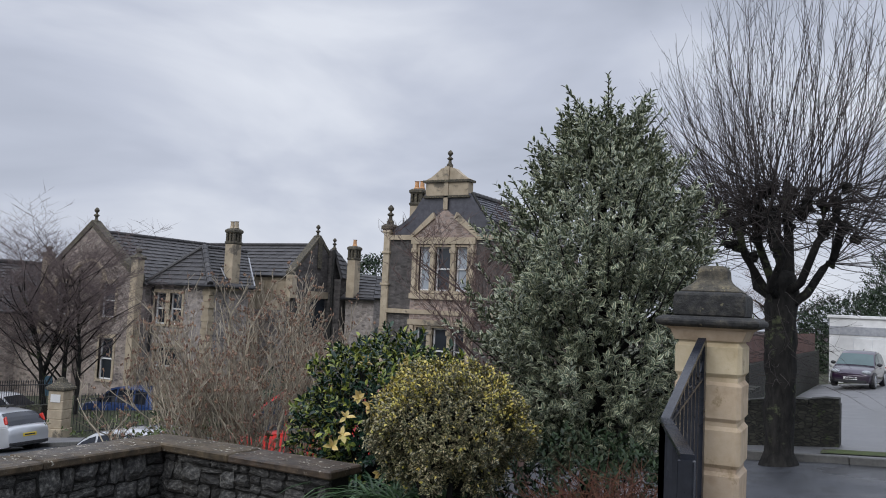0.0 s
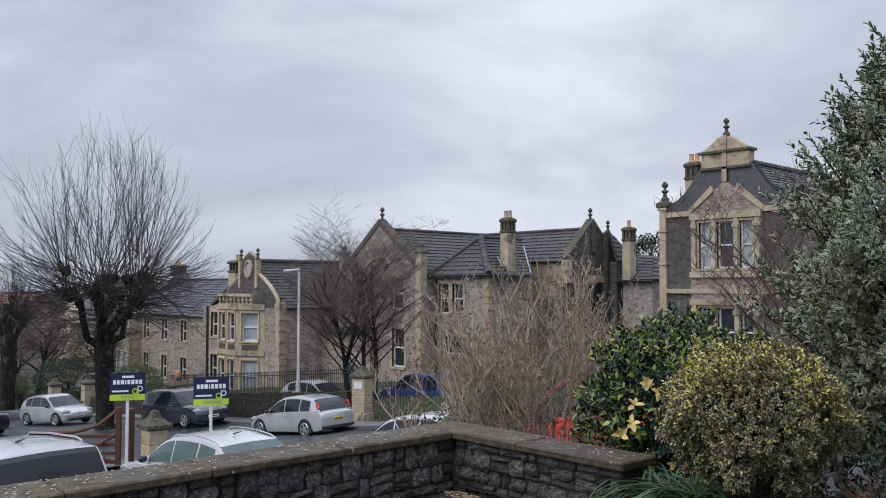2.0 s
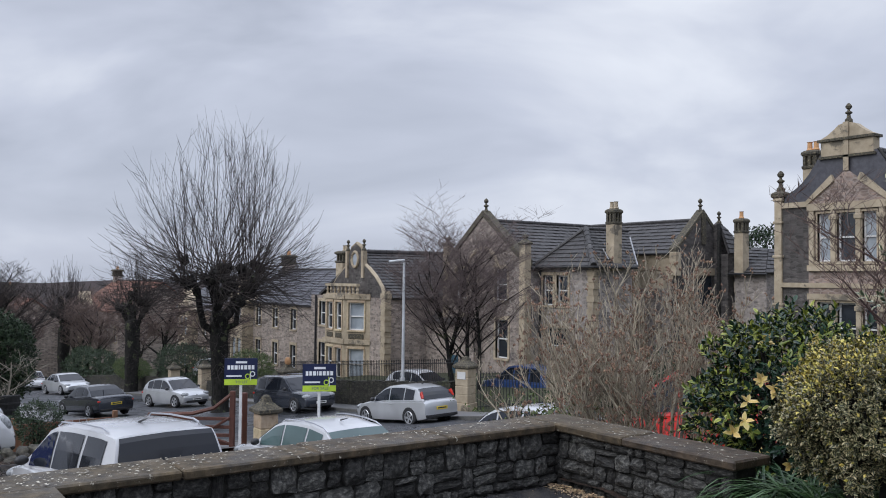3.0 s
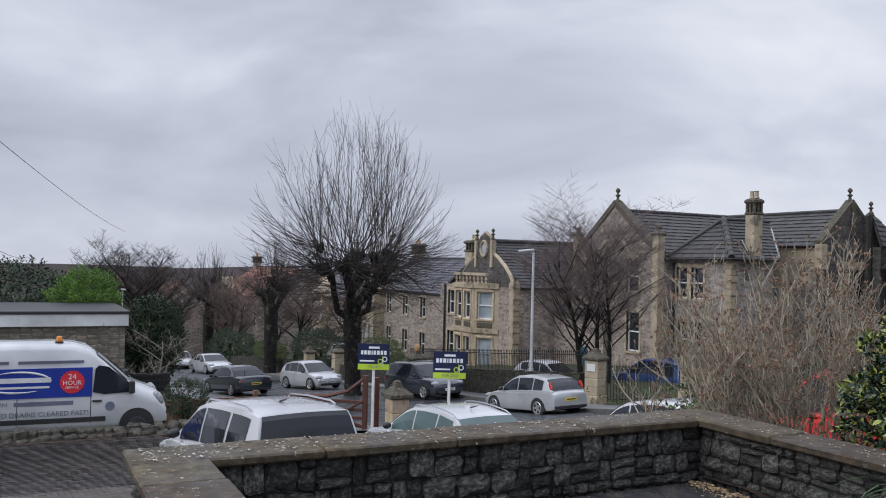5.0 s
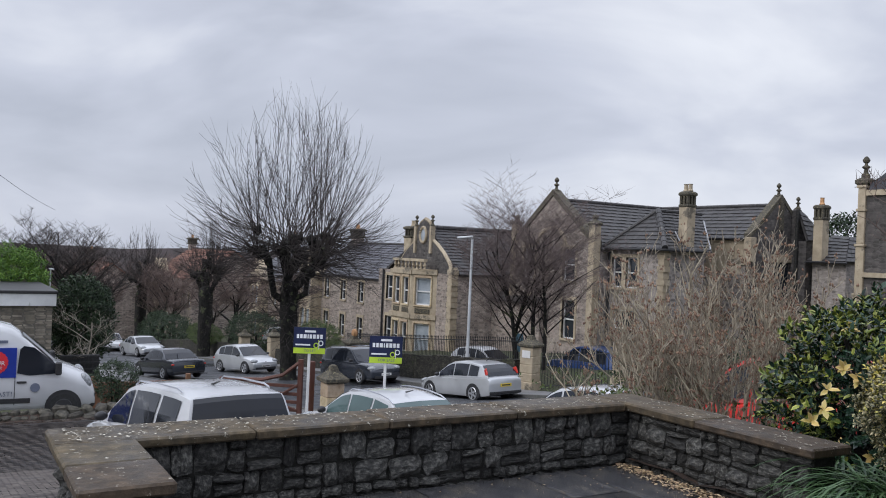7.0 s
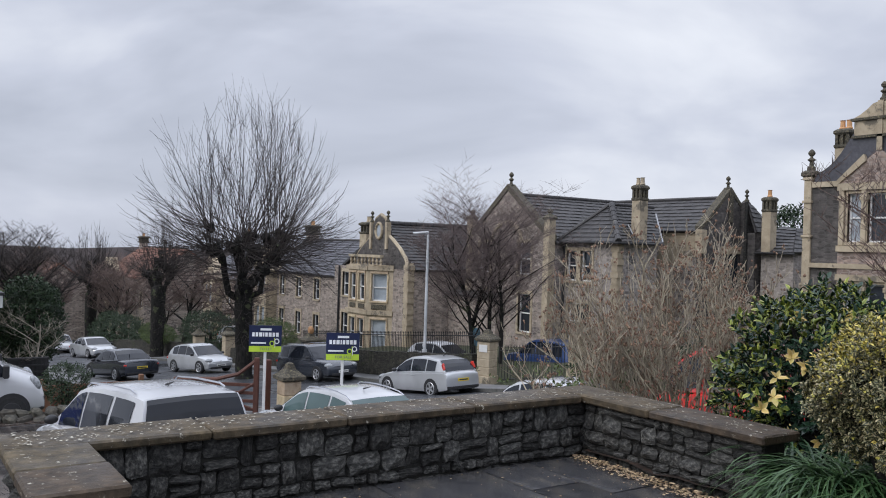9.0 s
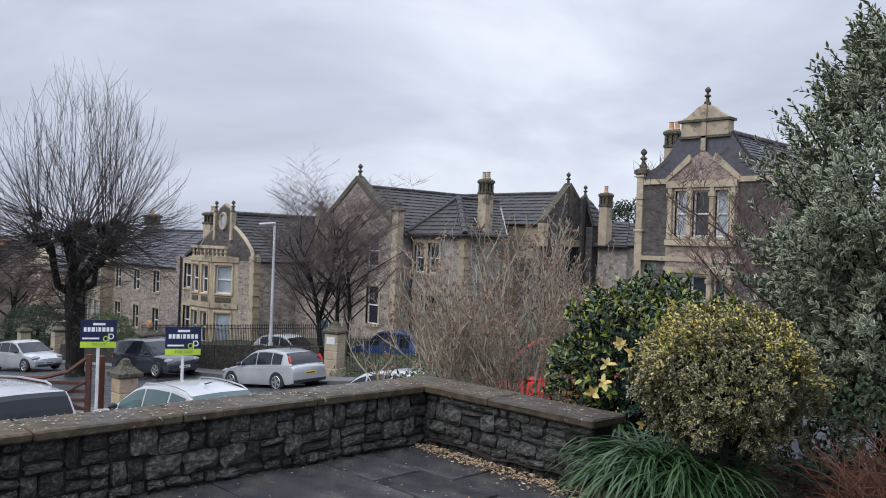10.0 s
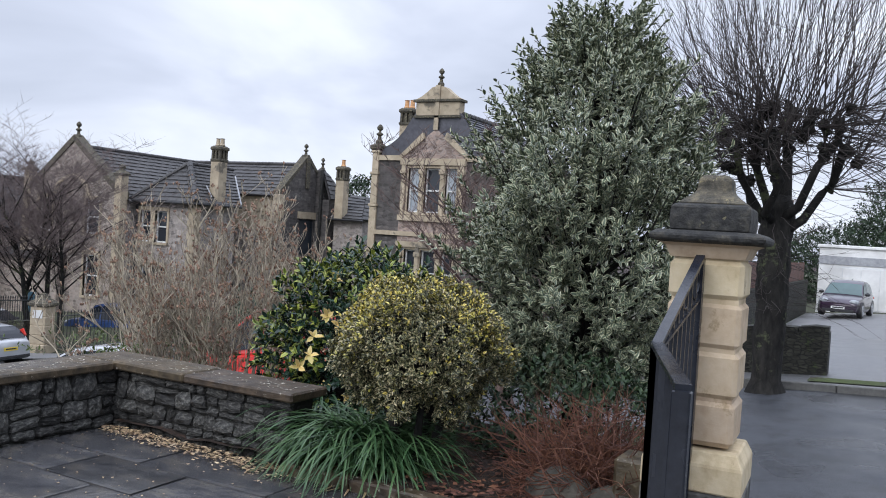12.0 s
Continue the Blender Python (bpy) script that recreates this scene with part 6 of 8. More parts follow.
def twiggy_shrub():
    r = random.Random(31)
    t = thing("bare_shrub", (0, 0, 0), "large bare shrub with pale stems and dried brown heads", "shrub")
    g, fine, heads = Geo(), Geo(), Geo()
    mid, along, across = Vector((-6.95, 8.0, -1.35)), Vector((0.473, 0.88, 0)), Vector((-0.88, 0.473, 0))

    def head(q):
        for _ in range(r.randint(2, 5)):
            c = q + Vector((r.gauss(0, 0.012), r.gauss(0, 0.012), r.gauss(0.004, 0.01)))
            s = r.uniform(0.008, 0.015)
            heads.add([c + Vector((s, 0, 0)), c + Vector((-s, 0.3 * s, 0)), c + Vector((0, s, 0.6 * s)), c + Vector((0, -s, 0.5 * s)), c + Vector((0, 0, 1.5 * s)), c + Vector((0, 0, -s))],
                      [(0, 2, 4), (2, 1, 4), (1, 3, 4), (3, 0, 4), (2, 0, 5), (1, 2, 5), (3, 1, 5), (0, 3, 5)])

    def twig(p, d, L, rad, level):
        n = 4 if level == 1 else 3
        pts = [p]
        for k in range(n):
            d = (d + Vector((r.gauss(0, 0.16), r.gauss(0, 0.16), 0.1))).normalized()
            pts.append(pts[-1] + d * L / n)
        (g if level == 1 else fine).tube(pts, [max(0.0028, rad * (1 - 0.16 * k)) for k in range(n + 1)], 3, False)
        if level < 3:
            for k in range(4 if level == 1 else 2):
                s = r.uniform(0.25, 1.0) * n
                i = min(n - 1, int(s))
                e = (d + Vector((r.gauss(0, 0.5), r.gauss(0, 0.5), r.uniform(0.0, 0.4)))).normalized()
                twig(pts[i].lerp(pts[i + 1], s - i), e, L * r.uniform(0.35, 0.6), rad * 0.6, level + 1)
        if r.random() < 0.3 and pts[-1].z > -0.1:
            head(pts[-1])

    for _ in range(84):
        u, v = r.uniform(-1, 1), r.uniform(-1, 1)
        if u * u + v * v > 1:
            u, v = 0.7 * u, 0.7 * v
        k = math.sqrt(max(0, 1 - u * u - v * v))
        b = mid + along * (0.5 * u + r.gauss(0, 0.06)) + across * (0.4 * v + r.gauss(0, 0.06))
        end = mid + along * 1.7 * u + across * 1.2 * v + Vector((0, 0, 1.3 + 1.75 * k * r.uniform(0.5, 1.0)))
        m1 = b.lerp(end, 0.5) + Vector((r.gauss(0, 0.1), r.gauss(0, 0.1), 0.22)) - along * 0.12 * u
        pts = []
        for s in np.linspace(0, 1, 8):
            s = float(s)
            pts.append((1 - s) ** 2 * b + 2 * s * (1 - s) * m1 + s * s * end + Vector((r.gauss(0, 0.022), r.gauss(0, 0.022), 0)) * (s > 0))
        rad = r.uniform(0.008, 0.018)
        g.tube(pts, [rad * (1 - 0.65 * j / 7) for j in range(8)], 5, False)
        for _ in range(7):
            s = r.uniform(0.45, 1.0) * 7
            i = min(6, int(s))
            d = (pts[i + 1] - pts[i]).normalized()
            e = (d + Vector((r.gauss(0, 0.42), r.gauss(0, 0.42), r.uniform(0, 0.3)))).normalized()
            twig(pts[i].lerp(pts[i + 1], s - i), e, r.uniform(0.28, 0.62), rad * 0.5, 1)
    part("stem_mass", g, "stem", t, kind="stuff", fix=False)
    part("twig_mass", fine, "stem", t, kind="stuff", fix=False)
    part("seed_head_mass", heads, "seed", t, "dried brown flower heads", kind="stuff", fix=False)
    nr = np.random.RandomState(2)
    n = 900
    o = np.stack([-7.5 + nr.normal(0, 0.5, n), 7.3 + nr.normal(0, 0.4, n), nr.uniform(-1.0, 0.35, n)], 1)
    P = sprigs(nr, o, unit(nr.normal(0, 1, (n, 3)) + [0, 0, 0.8]), np.full(n, 0.06), 4, 0.05)
    part("low_leaf_mass", leaf_mesh("low_leaves", "hedge", *P, P[3] * 0.4, 0.15), None, t, "sparse green leaves low in the shrub", kind="stuff")


def pollard(name, base, trunk_r, z_split, z_kn, kn_r, crown_r, top, shoots, label, seed, limbs=5, mat="twig", thick=1.0, droop=0.25, lean=(0, 0), side=60, limb_k=0.55):
    """A pollarded tree: trunk, limbs bent upright like a candelabrum, knuckles, and a dome of long shoots."""
    r = random.Random(seed)
    bx_, by_, bz = base
    t = thing(name, (0, 0, 0), label, "tree")
    low, split = Vector((bx_ + 0.1 * lean[0], by_ + 0.1 * lean[1], bz + 0.25)), Vector((bx_ + lean[0], by_ + lean[1], z_split))
    rings, n_r = Geo(), 22
    for k in range(n_r):
        q = k / (n_r - 1)
        c = Vector((bx_, by_, bz - 0.3)).lerp(low, q / 0.15) if q < 0.15 else low.lerp(split, (q - 0.15) / 0.85)
        rad = trunk_r * (1.0 + 0.75 * max(0, 1 - q / 0.14) + 0.12 * q)
        for i in range(16):
            a = 2 * math.pi * i / 16
            rr = rad * (1 + 0.2 * noise.noise((2.2 * math.cos(a) + seed, 2.2 * math.sin(a), 7 * q)) + 0.16 * noise.noise((6 * math.cos(a), 6 * math.sin(a) + seed, 16 * q)))
            rings.v.append((c.x + rr * math.cos(a), c.y + rr * math.sin(a), c.z))
    rings.f = [(k * 16 + i, k * 16 + (i + 1) % 16, (k + 1) * 16 + (i + 1) % 16, (k + 1) * 16 + i) for k in range(n_r - 1) for i in range(16)]
    part("trunk", rings, "bark", t, smooth=True)
    knots, H = [], top - z_kn
    rise = z_kn - z_split
    for k in range(limbs):
        a = 2 * math.pi * k / limbs + r.uniform(-0.3, 0.3) + seed
        out = Vector((math.cos(a), math.sin(a), 0))
        rr = kn_r * (r.uniform(0.8, 1.15) if k > 1 else r.uniform(0.1, 0.3))
        e = split + out * rr + Vector((0, 0, rise * r.uniform(0.8, 1.2)))
        if k == 0:
            e.z += 0.35 * rise
        s = split + Vector((0, 0, -r.uniform(0.05, 0.32) * rise if k > 1 else -0.2 * trunk_r))
        wob = [Vector((r.gauss(0, 0.13), r.gauss(0, 0.13), r.gauss(0, 0.1))) * kn_r for _ in range(4)]
        bend = r.uniform(0.2, 0.5)
        pts = [s, s + out * rr * 0.4 + Vector((0, 0, 0.22 * rise)) + 0.5 * wob[0], s.lerp(e, 0.5) + out * rr * bend * 0.5 + wob[1], s.lerp(e, 0.78) + out * rr * bend * 0.4 + wob[2], e]
        tk = trunk_r * limb_k * (1.3 if k < 2 else r.uniform(0.8, 1.1))
        limb = part("limb", Geo().tube(pts, [1.25 * tk, 0.9 * tk, 0.8 * tk, 0.78 * tk, 0.95 * tk], 9), "bark", t, smooth=True)
        for j in range(5):
            c = e + Vector((r.gauss(0, 0.8), r.gauss(0, 0.8), r.gauss(-0.1, 0.7))) * trunk_r * 1.1
            if j > 3:
                c = pts[3].lerp(pts[2], r.random()) + Vector((r.gauss(0, 0.3), r.gauss(0, 0.3), 0)) * trunk_r
            b = Geo().ball(tuple(c), trunk_r * limb_k * r.uniform(0.8, 1.5), 7)
            b.v = [tuple(np.array(p) + 0.35 * trunk_r * np.array(noise.noise_vector((p[0] * 3 / trunk_r, p[1] * 3 / trunk_r, p[2] * 3 / trunk_r)))) for p in b.v]
            part("knuckle", b, "bark", limb)
            knots.append(c)
    bole = Geo().ball(tuple(split), trunk_r * 1.15, 9, (1, 1, 1.3))
    bole.v = [tuple(np.array(p) + 0.25 * trunk_r * np.array(noise.noise_vector((p[0] * 2 / trunk_r, p[1] * 2 / trunk_r, p[2] * 2 / trunk_r)))) for p in bole.v]
    part("bole", bole, "bark", t, smooth=True)
    g = Geo()
    rad0 = crown_r * 0.0052 * thick

    def spray(pts, L, rad, count):
        """Side twigs along a shoot."""
        n = len(pts) - 1
        for _ in range(count):
            s = r.uniform(0.3, 0.97) * n
            i = min(n - 1, int(s))
            p, d = pts[i].lerp(pts[i + 1], s - i), (pts[i + 1] - pts[i]).normalized()
            d = (d + Vector((r.gauss(0, 0.4), r.gauss(0, 0.4), r.gauss(0.12, 0.25)))).normalized()
            l = L * r.uniform(0.1, 0.24)
            q = p + d * l * 0.5
            g.tube([p, q, q + (d + Vector((0, 0, 0.3))).normalized() * l * 0.5], [rad * 0.45, rad * 0.36, rad * 0.22], 3, False)

    # short tangled growth low on the stem and limbs
    for k in range(side):
        a, q = r.uniform(0, 6.28), r.uniform(0.4, 1.25)
        p = low.lerp(split, q) + Vector((math.cos(a), math.sin(a), 0)) * trunk_r * 0.9
        d = Vector((math.cos(a), math.sin(a), r.uniform(-0.25, 0.35))).normalized()
        l = crown_r * r.uniform(0.2, 0.62)
        pts = [p]
        for j in range(4):
            d = (d + Vector((r.gauss(0, 0.16), r.gauss(0, 0.16), r.gauss(-0.06, 0.14)))).normalized()
            pts.append(pts[-1] + d * l / 4)
        g.tube(pts, [rad0 * 0.6 * (1 - 0.16 * j) for j in range(5)], 3, False)
        spray(pts, l, rad0 * 0.7, 3)
    centre = split + Vector((0, 0, rise + 0.2 * H))
    for k in range(shoots):
        c = r.choice(knots)
        out = Vector((c.x - split.x, c.y - split.y, 0))
        a = r.uniform(0, 6.28)
        dirh = Vector((math.cos(a), math.sin(a), 0)) + (1.9 * out / kn_r if out.length > 0.3 * kn_r else Vector((0, 0, 0)))
        dirh = dirh.normalized()
        ct = r.uniform(-0.6, 0.05) if r.random() < droop else r.uniform(-0.25, 1.0)
        st = math.sqrt(max(0, 1 - ct * ct)) * (1 - 0.24 * max(0, ct))
        reach = r.uniform(0.8, 1.06)
        end = centre + Vector((dirh.x * crown_r * st, dirh.y * crown_r * st, 0.8 * H * ct)) * reach
        L = (end - c).length
        m1 = c.lerp(end, 0.52) + dirh * (0.05 * L * st) + Vector((0, 0, -0.065 * L * st))
        pts = []
        for s in (0.0, 0.17, 0.34, 0.5, 0.67, 0.84, 1.0):
            p = (1 - s) ** 2 * c + 2 * s * (1 - s) * m1 + s * s * end
            pts.append(p + Vector((r.gauss(0, 0.008), r.gauss(0, 0.008), r.gauss(0, 0.007))) * L * (0 if s == 0 else 1))
        rad = rad0 * r.uniform(0.6, 1.3)
        g.tube(pts, [rad * (1.15 - 0.9 * s) for s in np.linspace(0, 1, 7)], 4, False)
        spray(pts, L, rad, r.randint(4, 7))
    part("shoot_mass", g, mat, t, "long bare shoots", kind="stuff", fix=False)
    return t


def bare_tree(name, base, height, spread, trunk_r, label, seed, mat="twig", levels=4, lean=(0, 0), up=0.5, kids=(6, 6, 5, 4), trunk_mat="bark", first=0.3, thin=0.006):
    """A bare tree grown from trunk to twig."""
    r = random.Random(seed)
    t = thing(name, (0, 0, 0), label, "tree")
    wood, fine = Geo(), Geo()

    def grow(p, d, L, rad, lev):
        n = 5 if lev == 0 else 4 if lev == 1 else 3
        pts, q, dd = [p], p.copy(), d.copy()
        for k in range(n):
            dd = (dd + Vector((r.gauss(0, 0.12), r.gauss(0, 0.12), up * 0.16 if lev else 0.02))).normalized()
            q = q + dd * L / n
            pts.append(q.copy())
        (wood if lev < 2 else fine).tube(pts, [rad * (1 - 0.65 * k / n) for k in range(n + 1)], (9, 6, 4, 3, 3)[lev], False)
        if lev < levels - 1:
            m = kids[lev]
            for k in range(m):
                s = first + (0.98 - first) * (k + r.random()) / m if lev == 0 else r.uniform(0.3, 1.0)
                i = min(n - 1, int(s * n))
                b = pts[i].lerp(pts[i + 1], s * n - i)
                a = r.uniform(0, 6.28)
                side = Vector((math.cos(a), math.sin(a), r.uniform(-0.1, up)))
                e = (dd * 0.55 + side * spread).normalized()
                grow(b, e, L * (r.uniform(0.42, 0.66) if lev == 0 else r.uniform(0.4, 0.62)) * (1.15 - 0.45 * s if lev == 0 else 1), max(rad * 0.42 * (1 - 0.4 * s), thin), lev + 1)

    b = Vector(base)
    grow(b, Vector((lean[0], lean[1], 1)).normalized(), height * 0.78, trunk_r, 0)
    part("trunk", wood, trunk_mat, t, smooth=True, fix=False)
    part("twig_mass", fine, mat, t, "fine bare twigs", kind="stuff", fix=False)
    return t


def leafy(name, c, R, n, size, mat, label, category, seed, amp=0.25, per=5, ratio=0.5, up=0.6, base_z=None, f=2.0, trunk=True):
    """An evergreen mass: shoots over a lumpy body, with its stem down to the ground."""
    nr = np.random.RandomState(seed)
    c, R = np.array(c, float), np.array(R, float)
    d = unit(nr.normal(0, 1, (n, 3)))
    th = np.arctan2(d[:, 1], d[:, 0])
    o = c + d * R * (lumpy(th, d[:, 2], seed * 1.7, amp, f) * np.clip(1 - np.abs(nr.normal(0, 0.16, n)), 0.4, 1.05))[:, None]
    dd = unit(d + np.array([0, 0, up]) + nr.normal(0, 0.3, d.shape))
    pos, ax, nm, ln = sprigs(nr, o, dd, np.full(n, size * 1.4), per, size)
    t = thing(name, (0, 0, 0), label, category)
    if trunk:
        bz = base_z if base_z is not None else ground_z(c[0], c[1])
        g = Geo()
        for k in range(3):
            a = 2.1 * k
            g.tube([(c[0] + 0.05 * R[0] * math.cos(a), c[1] + 0.05 * R[1] * math.sin(a), bz - 0.2), (c[0] + 0.2 * R[0] * math.cos(a), c[1] + 0.2 * R[1] * math.sin(a), c[2])], [0.06 * R[0], 0.03 * R[0]], 6)
        part("stem_mass", g, "bark", t)
    part("foliage", leaf_mesh("foliage", mat, pos, ax, nm, ln, ln * ratio, 0.15, True), None, t, kind="stuff")
    return t


holly()
golden_bush()
glossy_shrub()
strap_clump()
red_shrub()
twiggy_shrub()
pollard("pollarded_tree", (-2.8, 17.25, ground_z(-2.8, 17.25)), 0.25, 2.35, 3.7, 1.0, 3.2, 8.3, 620, "big pollarded lime tree on the pavement by the drive", 7, 9, thick=0.52, droop=0.44, side=120, limb_k=0.33)
pollard("pollarded_tree", (-38.5, 15.1, ground_z(-38.5, 15.1)), 0.36, -0.45, 1.35, 1.7, 5.1, 8.75, 540, "big pollarded street tree with knobbly limbs and bare shoots", 3, 7, thick=0.62, droop=0.46, lean=(0, -0.15), side=170, limb_k=0.46)
pollard("pollarded_tree", (-60.0, 16.9, ground_z(-60, 16.9)), 0.42, -1.9, -0.3, 0.8, 2.3, 3.7, 240, "smaller pollarded street tree further down the hill", 11, 5, thick=1.5, droop=0.4, side=120, limb_k=0.4)
pollard("pollarded_tree", (-90.0, 18.5, ground_z(-90, 18.5)), 0.5, -4.0, -2.0, 0.8, 2.6, 2.9, 200, "pollarded street tree beyond the parked cars", 17, 5, thick=1.9, droop=0.4, side=90, limb_k=0.4)
bare_tree("bare_tree", (-84, 12.6, ground_z(-84, 12.6)), 12.0, 1.05, 0.36, "wide bare tree above the garage roof", 5, "twig", 5, (0.1, 0.1), 0.6, (17, 11, 7, 4), first=0.22, thin=0.014)
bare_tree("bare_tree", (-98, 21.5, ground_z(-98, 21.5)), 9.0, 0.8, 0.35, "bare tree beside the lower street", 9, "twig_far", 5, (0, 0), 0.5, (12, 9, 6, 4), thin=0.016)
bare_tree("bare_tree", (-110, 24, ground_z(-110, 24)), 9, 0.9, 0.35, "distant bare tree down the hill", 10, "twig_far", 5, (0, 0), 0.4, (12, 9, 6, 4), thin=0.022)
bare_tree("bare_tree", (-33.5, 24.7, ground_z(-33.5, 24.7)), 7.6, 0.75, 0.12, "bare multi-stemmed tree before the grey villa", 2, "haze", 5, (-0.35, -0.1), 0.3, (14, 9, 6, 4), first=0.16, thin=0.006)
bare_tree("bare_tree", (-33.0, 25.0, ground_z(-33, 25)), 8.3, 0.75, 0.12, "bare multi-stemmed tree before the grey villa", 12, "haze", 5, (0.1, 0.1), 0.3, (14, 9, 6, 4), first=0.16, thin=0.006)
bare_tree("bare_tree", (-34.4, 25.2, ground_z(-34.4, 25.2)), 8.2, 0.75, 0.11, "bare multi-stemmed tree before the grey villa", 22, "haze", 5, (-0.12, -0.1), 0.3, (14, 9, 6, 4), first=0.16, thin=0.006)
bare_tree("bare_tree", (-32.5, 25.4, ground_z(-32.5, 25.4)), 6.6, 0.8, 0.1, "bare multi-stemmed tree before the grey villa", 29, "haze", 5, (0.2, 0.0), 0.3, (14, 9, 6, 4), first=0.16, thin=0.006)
bare_tree("bare_tree", (-6.45, 14.35, ground_z(-6.45, 14.35)), 4.5, 0.7, 0.085, "small pinkish bare tree behind the holly", 6, "pinktwig", 5, (-0.3, 0.0), 0.5, (10, 7, 5, 3), "pinktwig", 0.15, 0.0055)
bare_tree("bare_tree", (-6.8, 14.75, ground_z(-6.8, 14.75)), 5.0, 0.75, 0.075, "small pinkish bare tree behind the holly", 16, "pinktwig", 5, (-0.25, 0.1), 0.55, (9, 7, 4, 3), "pinktwig", 0.15)
bare_tree("bare_shrub", (-36.2, 5.9, ground_z(-36, 6)), 3.6, 1.0, 0.06, "pale bare shrub at the garage corner", 26, "stem_pale", 4, (0, 0), 0.4, (8, 6, 5), "stem_pale", 0.1)
leafy("evergreen_tree", (-46, 0.3, -1.2), (3.2, 3.6, 2.3), 2800, 0.2, "evergreen", "dark evergreen trees behind the garage", "tree", 4, base_z=-5)
leafy("evergreen_tree", (-46, -6, -1.1), (3.2, 4.2, 2.5), 2600, 0.2, "evergreen", "dark evergreen trees behind the garage", "tree", 14, base_z=-5)
leafy("conifer", (-41, 3.5, -0.75), (1.5, 1.5, 1.75), 5200, 0.1, "bright_leaf", "bright yellow-green conifer above the garage roof", "conifer", 6, 0.42, f=3.2, up=1.4, base_z=-4.8)
leafy("laurel", (-42.0, 6.45, -2.1), (1.4, 1.3, 1.95), 2600, 0.15, "evergreen", "dense dark green laurel beside the garage", "shrub", 7, 0.22)
leafy("garden_shrub", (-27.3, 5.5, -2.6), (0.6, 0.65, 0.55), 800, 0.07, "evergreen", "low evergreen shrub by the van", "shrub", 8, 0.35)
leafy("hedge", (-62.5, 17.6, -5.0), (3.0, 1.0, 0.75), 2400, 0.08, "hedge", "trimmed yellow-green hedge on the garden wall", "hedge", 9, 0.08)
leafy("garden_shrub", (-57, 19.5, -4.4), (2.6, 1.6, 1.4), 2200, 0.12, "evergreen", "dark shrubs in the far front gardens", "shrub", 19)
leafy("garden_shrub", (-49, 20.8, -3.9), (1.6, 1.3, 1.0), 1600, 0.1, "hedge", "rounded green shrub before the terraced house", "shrub", 20)
leafy("garden_shrub", (-76, 18, -6.4), (5, 2, 1.7), 2600, 0.16, "evergreen", "dark shrubs in the far front gardens", "shrub", 21)
leafy("garden_shrub", (-80, 7.0, -6.6), (5, 2, 2.2), 2600, 0.16, "evergreen", "dark hedge beside the lower street", "shrub", 31)
leafy("evergreen_tree", (-35.6, 52.3, 2.9), (1.9, 1.9, 2.2), 700, 0.3, "evergreen", "dark conifer between the two houses", "conifer", 22, base_z=-3)
leafy("evergreen_tree", (0.9, 57, 2.9), (4.2, 4, 4.2), 4200, 0.2, "evergreen", "dark evergreen behind the white garage", "tree", 23, base_z=-2)
leafy("evergreen_tree", (-2.0, 60, 0.6), (6.0, 3, 3.2), 5200, 0.22, "evergreen", "dark trees behind the white garage", "tree", 24, base_z=-3)
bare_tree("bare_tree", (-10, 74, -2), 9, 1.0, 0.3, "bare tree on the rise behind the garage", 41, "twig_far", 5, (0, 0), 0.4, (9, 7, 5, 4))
for k, (x, y, s) in enumerate(((-22.5, 22.6, 1.0), (-19, 22.4, 1.2), (-15.0, 22.6, 1.0), (-12, 22.2, 1.1))):
    leafy("garden_shrub", (x, y, ground_z(x, y) + 0.7 * s), (1.6, 1.0, 0.9 * s), 420, 0.16, "evergreen", "evergreen shrubs along the far garden wall", "shrub", 50 + k)

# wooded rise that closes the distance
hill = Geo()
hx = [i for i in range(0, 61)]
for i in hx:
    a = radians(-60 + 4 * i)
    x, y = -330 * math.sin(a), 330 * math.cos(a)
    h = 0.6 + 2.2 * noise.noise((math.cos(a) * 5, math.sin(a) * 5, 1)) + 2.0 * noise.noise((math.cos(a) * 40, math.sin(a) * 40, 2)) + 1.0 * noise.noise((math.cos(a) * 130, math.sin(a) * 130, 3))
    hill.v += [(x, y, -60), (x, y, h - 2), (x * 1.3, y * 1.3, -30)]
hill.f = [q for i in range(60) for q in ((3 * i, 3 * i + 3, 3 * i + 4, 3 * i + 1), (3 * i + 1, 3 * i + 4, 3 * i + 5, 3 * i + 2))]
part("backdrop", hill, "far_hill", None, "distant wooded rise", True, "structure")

ivy = leafy("ground_ivy", (-3.3, 7.45, 0.2), (1.35, 0.75, 0.5), 1900, 0.06, "evergreen", "dark low growth under the holly", "ground cover", 61, 0.3, trunk=False)
tagged(ivy, kind="stuff")
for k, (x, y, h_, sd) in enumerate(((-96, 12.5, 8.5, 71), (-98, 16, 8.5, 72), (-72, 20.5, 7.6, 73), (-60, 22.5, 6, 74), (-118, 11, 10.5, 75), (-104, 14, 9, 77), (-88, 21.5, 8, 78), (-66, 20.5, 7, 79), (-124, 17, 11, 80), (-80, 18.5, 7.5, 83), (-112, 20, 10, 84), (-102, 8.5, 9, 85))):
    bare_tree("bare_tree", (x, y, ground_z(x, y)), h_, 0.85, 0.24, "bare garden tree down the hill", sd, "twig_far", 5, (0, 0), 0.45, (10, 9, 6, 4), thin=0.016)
leafy("evergreen_tree", (-100, 4, -6.5), (8, 5, 3.4), 900, 0.45, "evergreen", "dark evergreen trees at the foot of the street", "tree", 81, base_z=-10)
leafy("evergreen_tree", (-70, 1.5, -4.2), (3.5, 3, 2.6), 800, 0.3, "evergreen", "dark evergreen trees below the garage", "tree", 82, base_z=-7)

